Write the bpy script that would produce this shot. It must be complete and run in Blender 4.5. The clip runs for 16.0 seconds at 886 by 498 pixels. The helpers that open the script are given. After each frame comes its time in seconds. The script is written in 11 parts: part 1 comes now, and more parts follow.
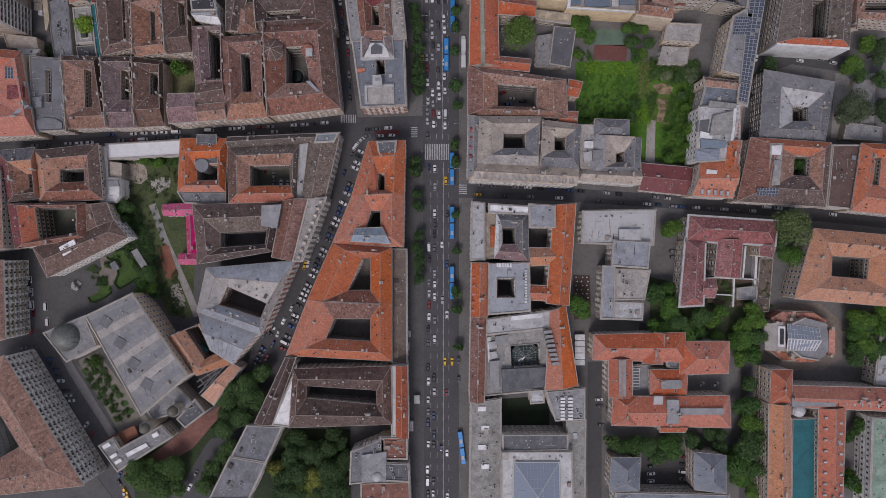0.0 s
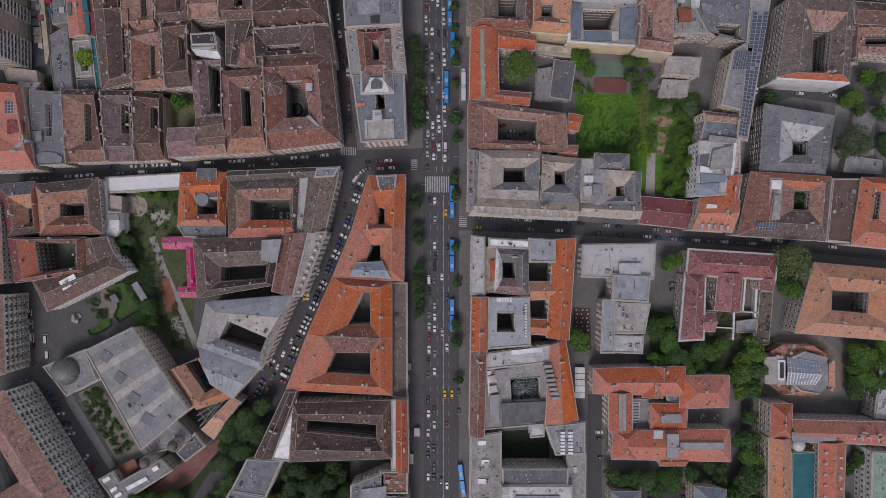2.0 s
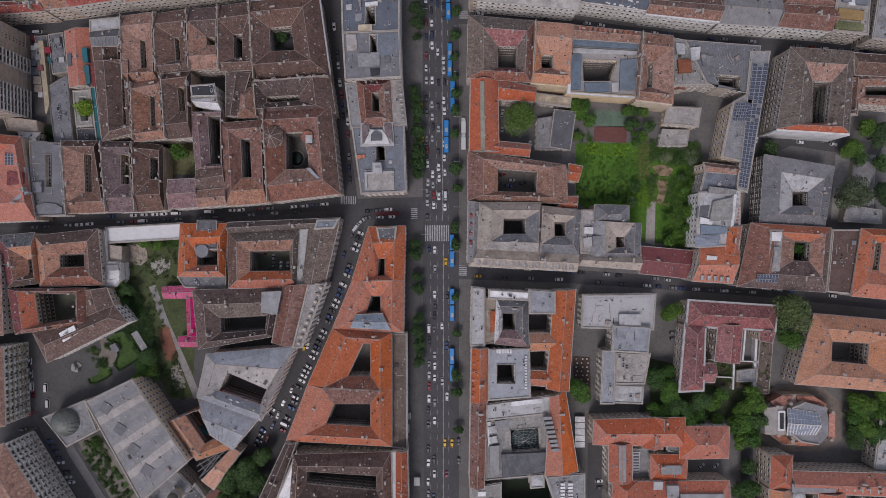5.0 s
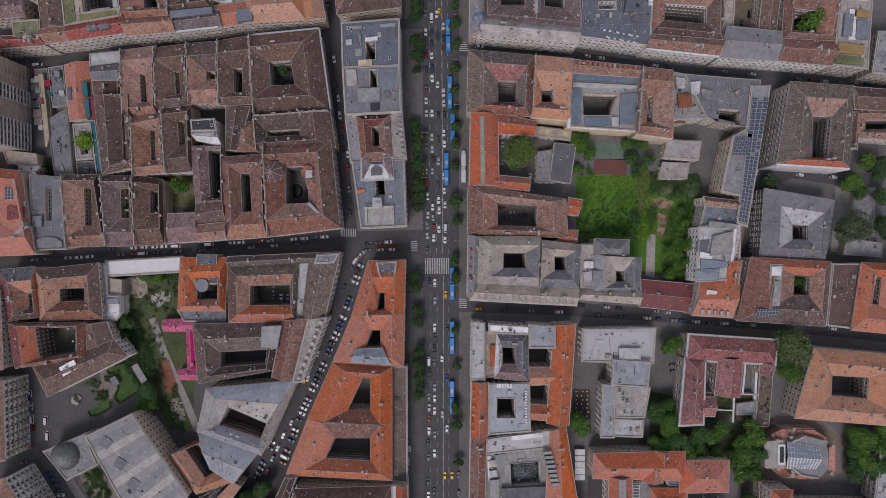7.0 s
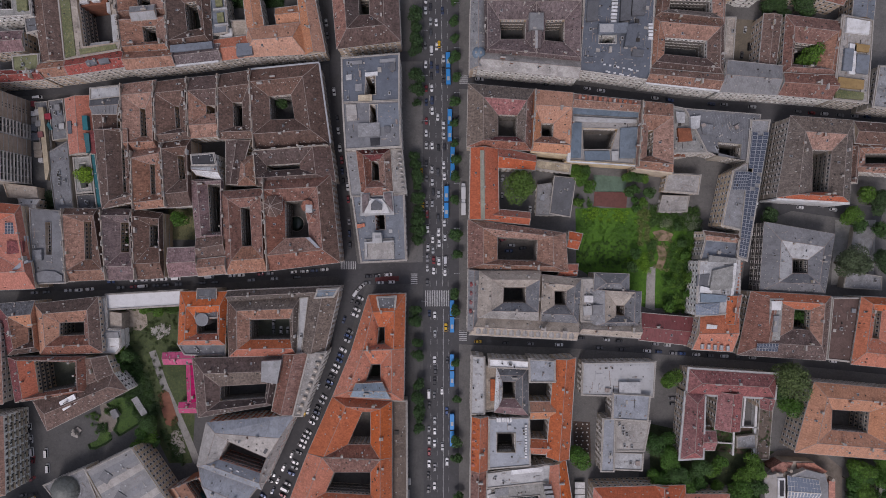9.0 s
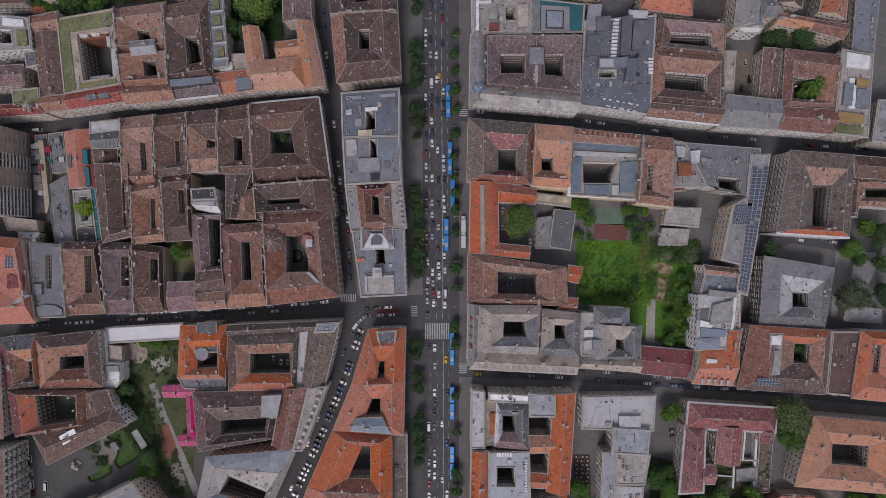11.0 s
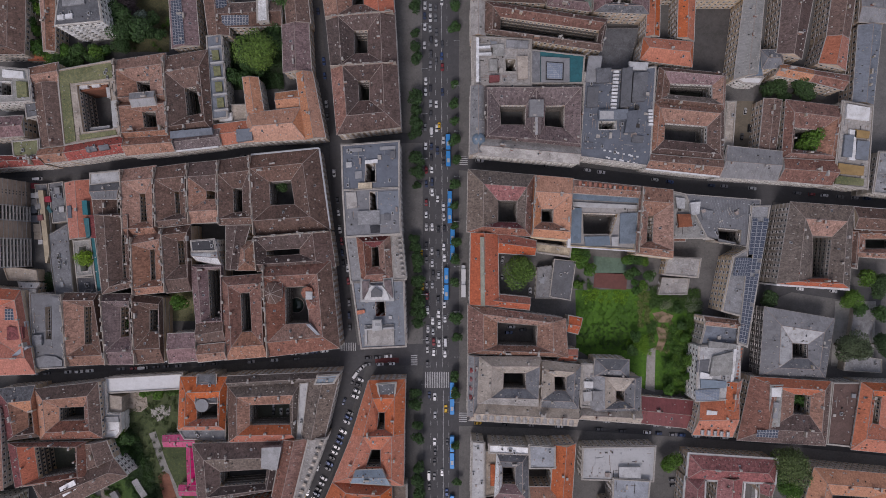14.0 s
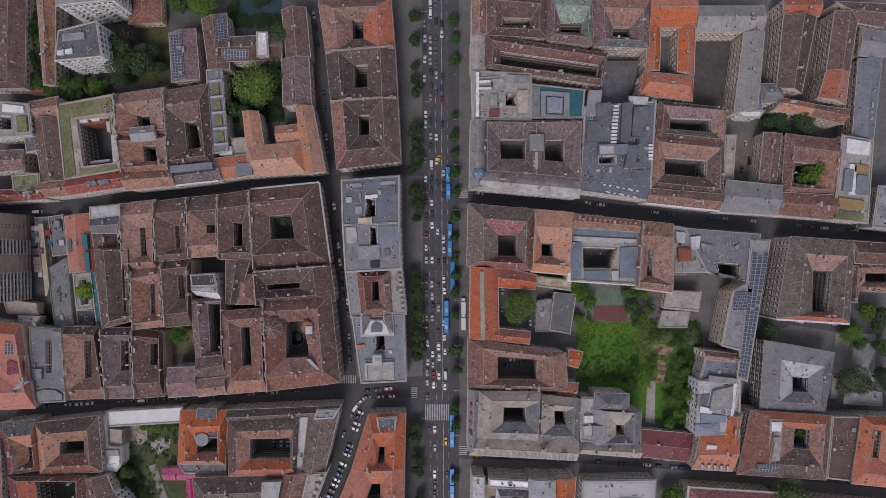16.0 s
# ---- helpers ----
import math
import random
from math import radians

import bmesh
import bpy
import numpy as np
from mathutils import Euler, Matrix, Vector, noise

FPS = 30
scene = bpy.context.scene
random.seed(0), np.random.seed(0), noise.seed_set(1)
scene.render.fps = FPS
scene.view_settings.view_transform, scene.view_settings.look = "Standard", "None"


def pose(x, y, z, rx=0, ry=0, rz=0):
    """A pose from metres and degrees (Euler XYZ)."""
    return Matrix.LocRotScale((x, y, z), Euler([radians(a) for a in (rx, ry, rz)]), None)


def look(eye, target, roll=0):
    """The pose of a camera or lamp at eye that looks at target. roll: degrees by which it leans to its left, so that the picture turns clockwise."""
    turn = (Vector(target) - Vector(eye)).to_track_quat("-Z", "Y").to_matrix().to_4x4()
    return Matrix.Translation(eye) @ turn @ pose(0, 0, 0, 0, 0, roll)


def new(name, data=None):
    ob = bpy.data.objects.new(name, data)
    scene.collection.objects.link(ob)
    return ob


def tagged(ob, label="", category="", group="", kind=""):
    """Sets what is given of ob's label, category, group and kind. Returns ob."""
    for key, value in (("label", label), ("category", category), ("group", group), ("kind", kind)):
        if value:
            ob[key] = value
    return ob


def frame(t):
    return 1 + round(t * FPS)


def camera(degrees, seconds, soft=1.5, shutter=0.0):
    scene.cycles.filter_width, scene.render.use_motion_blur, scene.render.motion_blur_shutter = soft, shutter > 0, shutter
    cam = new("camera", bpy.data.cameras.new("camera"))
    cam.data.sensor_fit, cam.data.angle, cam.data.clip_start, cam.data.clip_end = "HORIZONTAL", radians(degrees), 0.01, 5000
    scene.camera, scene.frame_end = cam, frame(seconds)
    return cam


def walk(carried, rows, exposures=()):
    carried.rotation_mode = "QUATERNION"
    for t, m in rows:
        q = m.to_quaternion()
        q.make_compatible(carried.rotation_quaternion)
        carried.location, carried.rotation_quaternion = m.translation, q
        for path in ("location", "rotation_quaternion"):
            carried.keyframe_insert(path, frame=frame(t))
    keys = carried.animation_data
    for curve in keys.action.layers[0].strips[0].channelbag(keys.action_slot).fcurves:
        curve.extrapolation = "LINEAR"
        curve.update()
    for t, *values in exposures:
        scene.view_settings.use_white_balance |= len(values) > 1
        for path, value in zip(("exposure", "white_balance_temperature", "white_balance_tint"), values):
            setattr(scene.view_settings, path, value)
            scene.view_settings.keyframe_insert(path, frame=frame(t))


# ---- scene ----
# The drone flies north along an avenue, looking straight down at a dense old town.
HEIGHT, SPEED = 367.0, 9.22
cam = camera(68.7, 16.0, soft=0.6)
walk(cam, [(i * 0.5, pose(0.0, SPEED * i * 0.5, HEIGHT, 0, 0, 0)) for i in range(33)],
     exposures=[(0.0, -0.17, 6400, 21), (16.0, -0.17, 6400, 21)])

# ---- light: a bright overcast sky with a weak, wide sun ----
world = bpy.data.worlds.new("overcast_sky")
scene.world = world
world.use_nodes = True
wn, wl = world.node_tree.nodes, world.node_tree.links
sky = wn.new("ShaderNodeTexSky")
sky.sky_type, sky.sun_disc = "NISHITA", False
sky.sun_elevation, sky.sun_rotation = radians(52), radians(200)
grey = wn.new("ShaderNodeHueSaturation")
grey.inputs["Saturation"].default_value = 0.45
wl.new(sky.outputs[0], grey.inputs["Color"])
wl.new(grey.outputs[0], wn["Background"].inputs["Color"])
wn["Background"].inputs["Strength"].default_value = 0.142
sun = new("sun", bpy.data.lights.new("sun", "SUN"))
sun.data.energy, sun.data.angle, sun.data.color = 1.6, radians(20), (1.0, 0.96, 0.91)
sun.matrix_world = look((-20, -60, 100), (0, 0, 0))


# ---- materials ----
def node_material(name):
    m = bpy.data.materials.new(name)
    m.use_nodes = True
    return m, m.node_tree.nodes, m.node_tree.links, m.node_tree.nodes["Principled BSDF"]


def mix(n, l, kind, fac, a, b):
    x = n.new("ShaderNodeMix")
    x.data_type, x.blend_type = "RGBA", kind
    for sock, v in ((x.inputs[0], fac), (x.inputs[6], a), (x.inputs[7], b)):
        if hasattr(v, "links"):
            l.new(v, sock)
        else:
            sock.default_value = v
    return x.outputs[2]


def noise_fac(n, l, pos, scale, detail, lo, hi, rough=0.6):
    t = n.new("ShaderNodeTexNoise")
    t.inputs["Scale"].default_value, t.inputs["Detail"].default_value = scale, detail
    t.inputs["Roughness"].default_value = rough
    l.new(pos, t.inputs["Vector"])
    r = n.new("ShaderNodeMapRange")
    r.inputs[1].default_value, r.inputs[2].default_value = lo, hi
    l.new(t.outputs["Fac"], r.inputs[0])
    return r.outputs[0]


def surface(name, colour=None, rough=0.85, metal=0.0, stain=(0.45, 0.42, 0.4), stain_amount=0.7, light=(1.5, 1.45, 1.4),
            coarse=0.12, fine=1.6, bump=0.3, bump_scale=3.0, courses=0.0, speckle=0.0, bleach=0.0, patch=0.0, patch_scale=0.9, streak=0.0, rows=1.6, vary=0.0):
    """A weathered surface: broad stains, fine grain and relief over the object's own colour, or over one colour for all."""
    m, n, l, b = node_material(name)
    pos = n.new("ShaderNodeNewGeometry").outputs["Position"]
    if colour is None:
        info = n.new("ShaderNodeObjectInfo")
        own = n.new("ShaderNodeHueSaturation")
        l.new(info.outputs["Color"], own.inputs["Color"])
        if vary:
            for sock, lo, hi, turn in (("Value", 1 - vary, 1 + vary, 1.0), ("Saturation", 0.86, 1.14, 7.31)):
                scale = n.new("ShaderNodeMath")
                scale.operation, scale.inputs[1].default_value = "MULTIPLY", turn
                l.new(info.outputs["Random"], scale.inputs[0])
                part_of = n.new("ShaderNodeMath")
                part_of.operation = "FRACT"
                l.new(scale.outputs[0], part_of.inputs[0])
                span = n.new("ShaderNodeMapRange")
                span.inputs[3].default_value, span.inputs[4].default_value = lo, hi
                l.new(part_of.outputs[0], span.inputs[0])
                l.new(span.outputs[0], own.inputs[sock])
        base = own.outputs[0]
    else:
        rgb = n.new("ShaderNodeRGB")
        rgb.outputs[0].default_value = (*colour, 1)
        base = rgb.outputs[0]
    dark = mix(n, l, "MULTIPLY", 1.0, base, (*stain, 1))
    pale = mix(n, l, "MULTIPLY", 1.0, base, (*light, 1))
    f = noise_fac(n, l, pos, coarse, 5, 0.45, 0.7)
    mul = n.new("ShaderNodeMath")
    mul.operation = "MULTIPLY"
    mul.inputs[1].default_value = stain_amount
    l.new(f, mul.inputs[0])
    c = mix(n, l, "MIX", mul.outputs[0], base, dark)
    g = noise_fac(n, l, pos, fine, 6, 0.5, 0.78, 0.7)
    c = mix(n, l, "MIX", g, c, pale)
    g2 = noise_fac(n, l, pos, fine * 0.55, 8, 0.5, 0.75, 0.75)
    c = mix(n, l, "MIX", g2, c, dark)
    if bleach:
        faded = mix(n, l, "MULTIPLY", 1.0, base, (1.45, 1.5, 1.52, 1))
        fb = noise_fac(n, l, pos, 0.3, 9, 0.5, 0.66, 0.72)
        mb = n.new("ShaderNodeMath")
        mb.operation = "MULTIPLY"
        mb.inputs[1].default_value = bleach
        l.new(fb, mb.inputs[0])
        c = mix(n, l, "MIX", mb.outputs[0], c, faded)
    if patch:
        vo = n.new("ShaderNodeTexVoronoi")
        vo.inputs["Scale"].default_value = patch_scale
        l.new(pos, vo.inputs["Vector"])
        sepc = n.new("ShaderNodeSeparateColor")
        l.new(vo.outputs["Color"], sepc.inputs[0])
        rr = n.new("ShaderNodeMapRange")
        rr.inputs[3].default_value, rr.inputs[4].default_value = 1 - patch, 1 + patch
        l.new(sepc.outputs[0], rr.inputs[0])
        hv = n.new("ShaderNodeHueSaturation")
        l.new(c, hv.inputs["Color"])
        l.new(rr.outputs[0], hv.inputs["Value"])
        c = hv.outputs[0]
    if streak:
        tilt = n.new("ShaderNodeVectorMath")
        tilt.operation, tilt.inputs[1].default_value = "CROSS_PRODUCT", (0, 0, 1)
        l.new(n.new("ShaderNodeNewGeometry").outputs["True Normal"], tilt.inputs[0])
        unit = n.new("ShaderNodeVectorMath")
        unit.operation = "NORMALIZE"
        l.new(tilt.outputs[0], unit.inputs[0])
        along = n.new("ShaderNodeVectorMath")
        along.operation = "DOT_PRODUCT"
        l.new(unit.outputs[0], along.inputs[0])
        l.new(pos, along.inputs[1])
        height_of = n.new("ShaderNodeSeparateXYZ")
        l.new(pos, height_of.inputs[0])
        slow = n.new("ShaderNodeMath")
        slow.operation, slow.inputs[1].default_value = "MULTIPLY", 0.3
        l.new(height_of.outputs["Z"], slow.inputs[0])
        run = n.new("ShaderNodeCombineXYZ")
        l.new(along.outputs["Value"], run.inputs[0])
        l.new(slow.outputs[0], run.inputs[1])
        for amount, scale, lo, hi, tone in ((streak, rows, 0.52, 0.72, (0.42, 0.39, 0.38, 1)), (streak * 0.8, rows * 0.8, 0.28, 0.48, None)):
            sf = noise_fac(n, l, run.outputs[0], scale, 3, lo, hi, 0.65)
            ms = n.new("ShaderNodeMath")
            ms.operation, ms.inputs[1].default_value = "MULTIPLY", amount
            if tone:
                l.new(sf, ms.inputs[0])
                c = mix(n, l, "MIX", ms.outputs[0], c, mix(n, l, "MULTIPLY", 1.0, base, tone))
            else:
                inv = n.new("ShaderNodeMath")
                inv.operation, inv.inputs[0].default_value = "SUBTRACT", 1.0
                l.new(sf, inv.inputs[1])
                l.new(inv.outputs[0], ms.inputs[0])
                c = mix(n, l, "MIX", ms.outputs[0], c, mix(n, l, "MULTIPLY", 1.0, base, (1.4, 1.42, 1.42, 1)))
    if speckle:
        s = noise_fac(n, l, pos, 2.3, 2, 0.74, 0.78)
        ms = n.new("ShaderNodeMath")
        ms.operation = "MULTIPLY"
        ms.inputs[1].default_value = speckle
        l.new(s, ms.inputs[0])
        c = mix(n, l, "MIX", ms.outputs[0], c, (0.5, 0.47, 0.44, 1))
    l.new(c, b.inputs["Base Color"])
    b.inputs["Roughness"].default_value, b.inputs["Metallic"].default_value = rough, metal
    h = n.new("ShaderNodeTexNoise")
    h.inputs["Scale"].default_value, h.inputs["Detail"].default_value = bump_scale, 6
    l.new(pos, h.inputs["Vector"])
    height = h.outputs["Fac"]
    if courses:
        sep = n.new("ShaderNodeSeparateXYZ")
        l.new(pos, sep.inputs[0])
        w = n.new("ShaderNodeMath")
        w.operation, w.inputs[1].default_value = "MULTIPLY", courses
        l.new(sep.outputs["Z"], w.inputs[0])
        fr = n.new("ShaderNodeMath")
        fr.operation = "FRACT"
        l.new(w.outputs[0], fr.inputs[0])
        ad = n.new("ShaderNodeMath")
        ad.operation = "ADD"
        l.new(fr.outputs[0], ad.inputs[0])
        l.new(height, ad.inputs[1])
        height = ad.outputs[0]
    bp = n.new("ShaderNodeBump")
    bp.inputs["Strength"].default_value, bp.inputs["Distance"].default_value = bump, 0.15
    l.new(height, bp.inputs["Height"])
    l.new(bp.outputs[0], b.inputs["Normal"])
    return m


TILE = surface("clay_roof_tiles", rough=0.9, coarse=0.2, fine=3.2, courses=3.0, bump=0.5, speckle=0.7, bleach=0.5, patch=0.3, patch_scale=1.1, streak=0.8, vary=0.2,
               stain=(0.5, 0.48, 0.47), stain_amount=0.8, light=(1.5, 1.55, 1.6))
NEWTILE = surface("newer_clay_tiles", rough=0.85, coarse=0.2, fine=3.2, courses=3.0, bump=0.5, speckle=0.5, bleach=0.3, patch=0.18, patch_scale=1.3, streak=0.5, vary=0.07,
                  stain=(0.6, 0.56, 0.54), stain_amount=0.4, light=(1.25, 1.3, 1.35))
CANVAS = surface("smooth_membrane", rough=0.8, coarse=0.1, fine=0.7, light=(1.08, 1.08, 1.08), stain=(0.8, 0.79, 0.78), stain_amount=0.5, bump=0.05)
SHEET = surface("sheet_metal_roofing", rough=0.55, metal=0.15, coarse=0.15, fine=0.9, bump=0.15, light=(1.2, 1.2, 1.2),
                stain=(0.55, 0.54, 0.53), speckle=0.3, bleach=0.3, patch=0.1, patch_scale=0.35, streak=0.4, rows=0.9, vary=0.08)
FELT = surface("bitumen_felt", rough=0.95, coarse=0.13, fine=1.2, light=(1.3, 1.3, 1.28), stain=(0.5, 0.5, 0.5), bump=0.25, speckle=0.45, bleach=0.5, patch=0.12, patch_scale=0.3, vary=0.08)
PLASTER = surface("old_plaster", rough=0.9, coarse=0.2, fine=0.8, light=(1.15, 1.14, 1.1), stain=(0.6, 0.57, 0.52), bump=0.2)
STONE = surface("cornice_stone", (0.36, 0.335, 0.305), coarse=0.3, fine=2.0, light=(1.3, 1.3, 1.3), stain=(0.5, 0.5, 0.5))
MORTAR = surface("ridge_mortar", (0.29, 0.245, 0.22), coarse=0.4, fine=2.0, stain=(0.55, 0.5, 0.48))
BRICK = surface("chimney_plaster", coarse=0.6, fine=2.5, stain=(0.5, 0.46, 0.42))
SOOT = surface("chimney_top", (0.05, 0.045, 0.04), coarse=0.6, fine=2.5)
ASPHALT = surface("asphalt", (0.07, 0.069, 0.072), coarse=0.05, fine=0.5, light=(1.35, 1.35, 1.35), stain=(0.75, 0.75, 0.75), bump=0.1)
PAVING = surface("paving", None, coarse=0.09, fine=0.9, light=(1.3, 1.28, 1.25), stain=(0.6, 0.6, 0.6), bump=0.1)
YARD = surface("yard_surface", coarse=0.09, fine=0.7, light=(1.35, 1.3, 1.25), stain=(0.55, 0.55, 0.52), bump=0.2)
GRASS = surface("grass", stain_amount=1.0, coarse=0.07, fine=1.1, light=(1.9, 1.6, 1.2), stain=(0.42, 0.5, 0.4), bump=0.8, bump_scale=2.2, patch=0.15, patch_scale=0.8)
PAINT = surface("road_paint", (0.45, 0.45, 0.45), coarse=0.3, fine=1.5, light=(1.1, 1.1, 1.1), stain=(0.4, 0.4, 0.4), bump=0.05)
FRAME = surface("window_frame_paint", (0.55, 0.53, 0.5), coarse=0.3, fine=2.0, bump=0.05)
BARK = surface("bark", (0.08, 0.06, 0.045), coarse=0.8, fine=4.0, bump=0.6)


def plain(name, colour, rough, metal=0.0, coat=0.0):
    m, n, l, b = node_material(name)
    info = n.new("ShaderNodeObjectInfo")
    if colour is None:
        l.new(info.outputs["Color"], b.inputs["Base Color"])
    else:
        b.inputs["Base Color"].default_value = (*colour, 1)
    b.inputs["Roughness"].default_value, b.inputs["Metallic"].default_value, b.inputs["Coat Weight"].default_value = rough, metal, coat
    return m


GLASS = plain("window_glass", (0.075, 0.075, 0.078), 0.15)
CARGLASS = plain("dark_glass", (0.02, 0.023, 0.028), 0.12)
CARPAINT = plain("car_paint", None, 0.35, 0.1, 0.6)
RUBBER = plain("rubber", (0.02, 0.02, 0.02), 0.8)
SKYGLASS = plain("skylight_glass", (0.2, 0.235, 0.29), 0.15)
PANEL = plain("solar_cell", (0.064, 0.076, 0.105), 0.45)
DARKGLASS = plain("green_glass", (0.03, 0.05, 0.045), 0.15)
PANEL.node_tree.nodes["Principled BSDF"].inputs["Specular IOR Level"].default_value = 0.12
ALU = plain("aluminium", (0.36, 0.37, 0.38), 0.6, 0.3)
STEEL = plain("galvanised_steel", (0.3, 0.31, 0.32), 0.5, 0.7)


def leaf_material():
    m, n, l, b = node_material("leaves")
    info, geo = n.new("ShaderNodeObjectInfo"), n.new("ShaderNodeNewGeometry")
    ramp = n.new("ShaderNodeMapRange")
    ramp.inputs[3].default_value, ramp.inputs[4].default_value = 0.55, 1.5
    l.new(geo.outputs["Random Per Island"], ramp.inputs[0])
    hsv = n.new("ShaderNodeHueSaturation")
    l.new(info.outputs["Color"], hsv.inputs["Color"])
    l.new(ramp.outputs[0], hsv.inputs["Value"])
    l.new(hsv.outputs[0], b.inputs["Base Color"])
    b.inputs["Roughness"].default_value = 0.7
    return m


LEAF = leaf_material()

# base colours
C = dict(brown=(0.13, 0.081, 0.064), tan=(0.27, 0.15, 0.108), azure=(0.165, 0.215, 0.265), orange=(0.44, 0.14, 0.07), red=(0.40, 0.13, 0.078), dark=(0.108, 0.073, 0.064),
         mid=(0.225, 0.11, 0.082), grey=(0.24, 0.24, 0.245), pale=(0.40, 0.40, 0.40), blue=(0.165, 0.185, 0.215), peach=(0.44, 0.22, 0.135),
         pink=(0.50, 0.045, 0.16), maroon=(0.185, 0.055, 0.055), plum=(0.20, 0.13, 0.13), slate=(0.115, 0.117, 0.125), copper=(0.22, 0.30, 0.24),
         teal=(0.025, 0.13, 0.15), white=(0.62, 0.62, 0.62), stone=(0.33, 0.31, 0.29), beige=(0.42, 0.36, 0.27), sand=(0.36, 0.31, 0.26),
         moss=(0.16, 0.165, 0.085), concrete=(0.27, 0.265, 0.25), rust=(0.22, 0.09, 0.055), brick=(0.36, 0.145, 0.095), black=(0.04, 0.04, 0.045), mauve=(0.14, 0.106, 0.104), ash=(0.21, 0.208, 0.21), rose=(0.25, 0.105, 0.1), mist=(0.26, 0.275, 0.3), umber=(0.15, 0.118, 0.098), lead=(0.165, 0.168, 0.178), crimson=(0.29, 0.062, 0.045), drab=(0.235, 0.205, 0.185), ivory=(0.62, 0.57, 0.52), ink=(0.115, 0.128, 0.152))
WORDS = dict(brown="weathered brown", tan="faded tan", azure="pale blue", orange="bright orange", red="red", dark="dark sooty brown", mid="mottled red-brown",
             grey="grey", pale="pale grey", blue="blue-grey", peach="peach-coloured", pink="pink", maroon="dark red", plum="dull purple-brown",
             slate="dark grey", copper="green copper", teal="teal", white="white", stone="stone-grey", beige="beige", sand="sand-coloured",
             moss="moss-green planted", concrete="concrete-grey", rust="rust-brown", brick="dull red", black="black", mauve="dull dark-brown", ash="ash-grey", rose="dusty dark-red", mist="light blue-grey", umber="grey-brown", lead="lead-grey", crimson="deep red", drab="dull beige", ivory="ivory", ink="dark blue-grey")


# ---- mesh helpers ----
class Shape:
    """Collects vertices and faces for one mesh."""

    def __init__(self):
        self.v, self.f, self.m = [], [], []

    def face(self, pts, mat=0):
        k = len(self.v)
        self.v += [tuple(p) for p in pts]
        self.f.append(tuple(range(k, k + len(pts))))
        self.m.append(mat)

    def prism(self, poly, z0, z1, mat=0, bottom=False):
        """Upright prism over a counter-clockwise outline."""
        n = len(poly)
        for i in range(n):
            a, b = poly[i], poly[(i + 1) % n]
            self.face([(*a, z0), (*b, z0), (*b, z1), (*a, z1)], mat)
        self.face([(*p, z1) for p in poly], mat)
        if bottom:
            self.face([(*p, z0) for p in reversed(poly)], mat)

    def box(self, x0, y0, z0, x1, y1, z1, mat=0):
        self.prism([(x0, y0), (x1, y0), (x1, y1), (x0, y1)], z0, z1, mat, True)

    def bar(self, a, b, w, h, mat=0, sink=0.1):
        """A low bar with a peaked top along the line from a to b."""
        a, b = Vector(a), Vector(b)
        d = b - a
        s = Vector((-d.y, d.x, 0))
        if s.length < 1e-6:
            return
        s = s.normalized() * w / 2
        up, dn = Vector((0, 0, h)), Vector((0, 0, -sink))
        self.face([a - s + dn, b - s + dn, b - s + up * .5, a - s + up * .5], mat)
        self.face([b + s + dn, a + s + dn, a + s + up * .5, b + s + up * .5], mat)
        self.face([a - s + up * .5, b - s + up * .5, b + up, a + up], mat)
        self.face([b + s + up * .5, a + s + up * .5, a + up, b + up], mat)
        self.face([a + s + dn, a - s + dn, a - s + up * .5, a + up, a + s + up * .5], mat)
        self.face([b - s + dn, b + s + dn, b + s + up * .5, b + up, b - s + up * .5], mat)

    def welded(self):
        """The same faces with shared corners, so that walls make one connected body."""
        seen, index, keep = {}, [], []
        for v in self.v:
            key = (round(v[0], 3), round(v[1], 3), round(v[2], 3))
            if key not in seen:
                seen[key] = len(keep)
                keep.append(v)
            index.append(seen[key])
        out = Shape()
        out.v = keep
        for f, m in zip(self.f, self.m):
            g = tuple(dict.fromkeys(index[i] for i in f))
            if len(g) > 2:
                out.f.append(g)
                out.m.append(m)
        return out

    def mesh(self, name, mats):
        me = bpy.data.meshes.new(name)
        me.from_pydata(self.v, [], self.f)
        for m in mats:
            me.materials.append(m)
        if len(mats) > 1:
            me.polygons.foreach_set("material_index", self.m)
        me.update()
        return me


def part(name, shape, mats, parent=None, colour=None, label="", at=None):
    """Links a shape, or a mesh, as one object under its thing."""
    mats = mats if isinstance(mats, (list, tuple)) else [mats]
    me = shape.mesh(name, mats) if isinstance(shape, Shape) else shape
    ob = new(name, me)
    ob.parent = parent
    if colour:
        ob.color = (*colour, 1)
    if at is not None:
        ob.matrix_local = at
    if label:
        ob["label"] = label
    return ob


def ccw(poly):
    area = sum(a[0] * b[1] - b[0] * a[1] for a, b in zip(poly, poly[1:] + poly[:1]))
    return list(poly) if area > 0 else list(reversed(poly))


def lerp(a, b, t):
    return (a[0] + (b[0] - a[0]) * t, a[1] + (b[1] - a[1]) * t)


def meet(p, q, r, s):
    """Where the line pq meets the line rs."""
    d1, d2 = (q[0] - p[0], q[1] - p[1]), (s[0] - r[0], s[1] - r[1])
    den = d1[0] * d2[1] - d1[1] * d2[0]
    if abs(den) < 1e-6:
        return lerp(q, r, 0.5)
    t = ((r[0] - p[0]) * d2[1] - (r[1] - p[1]) * d2[0]) / den
    return (p[0] + d1[0] * t, p[1] + d1[1] * t)


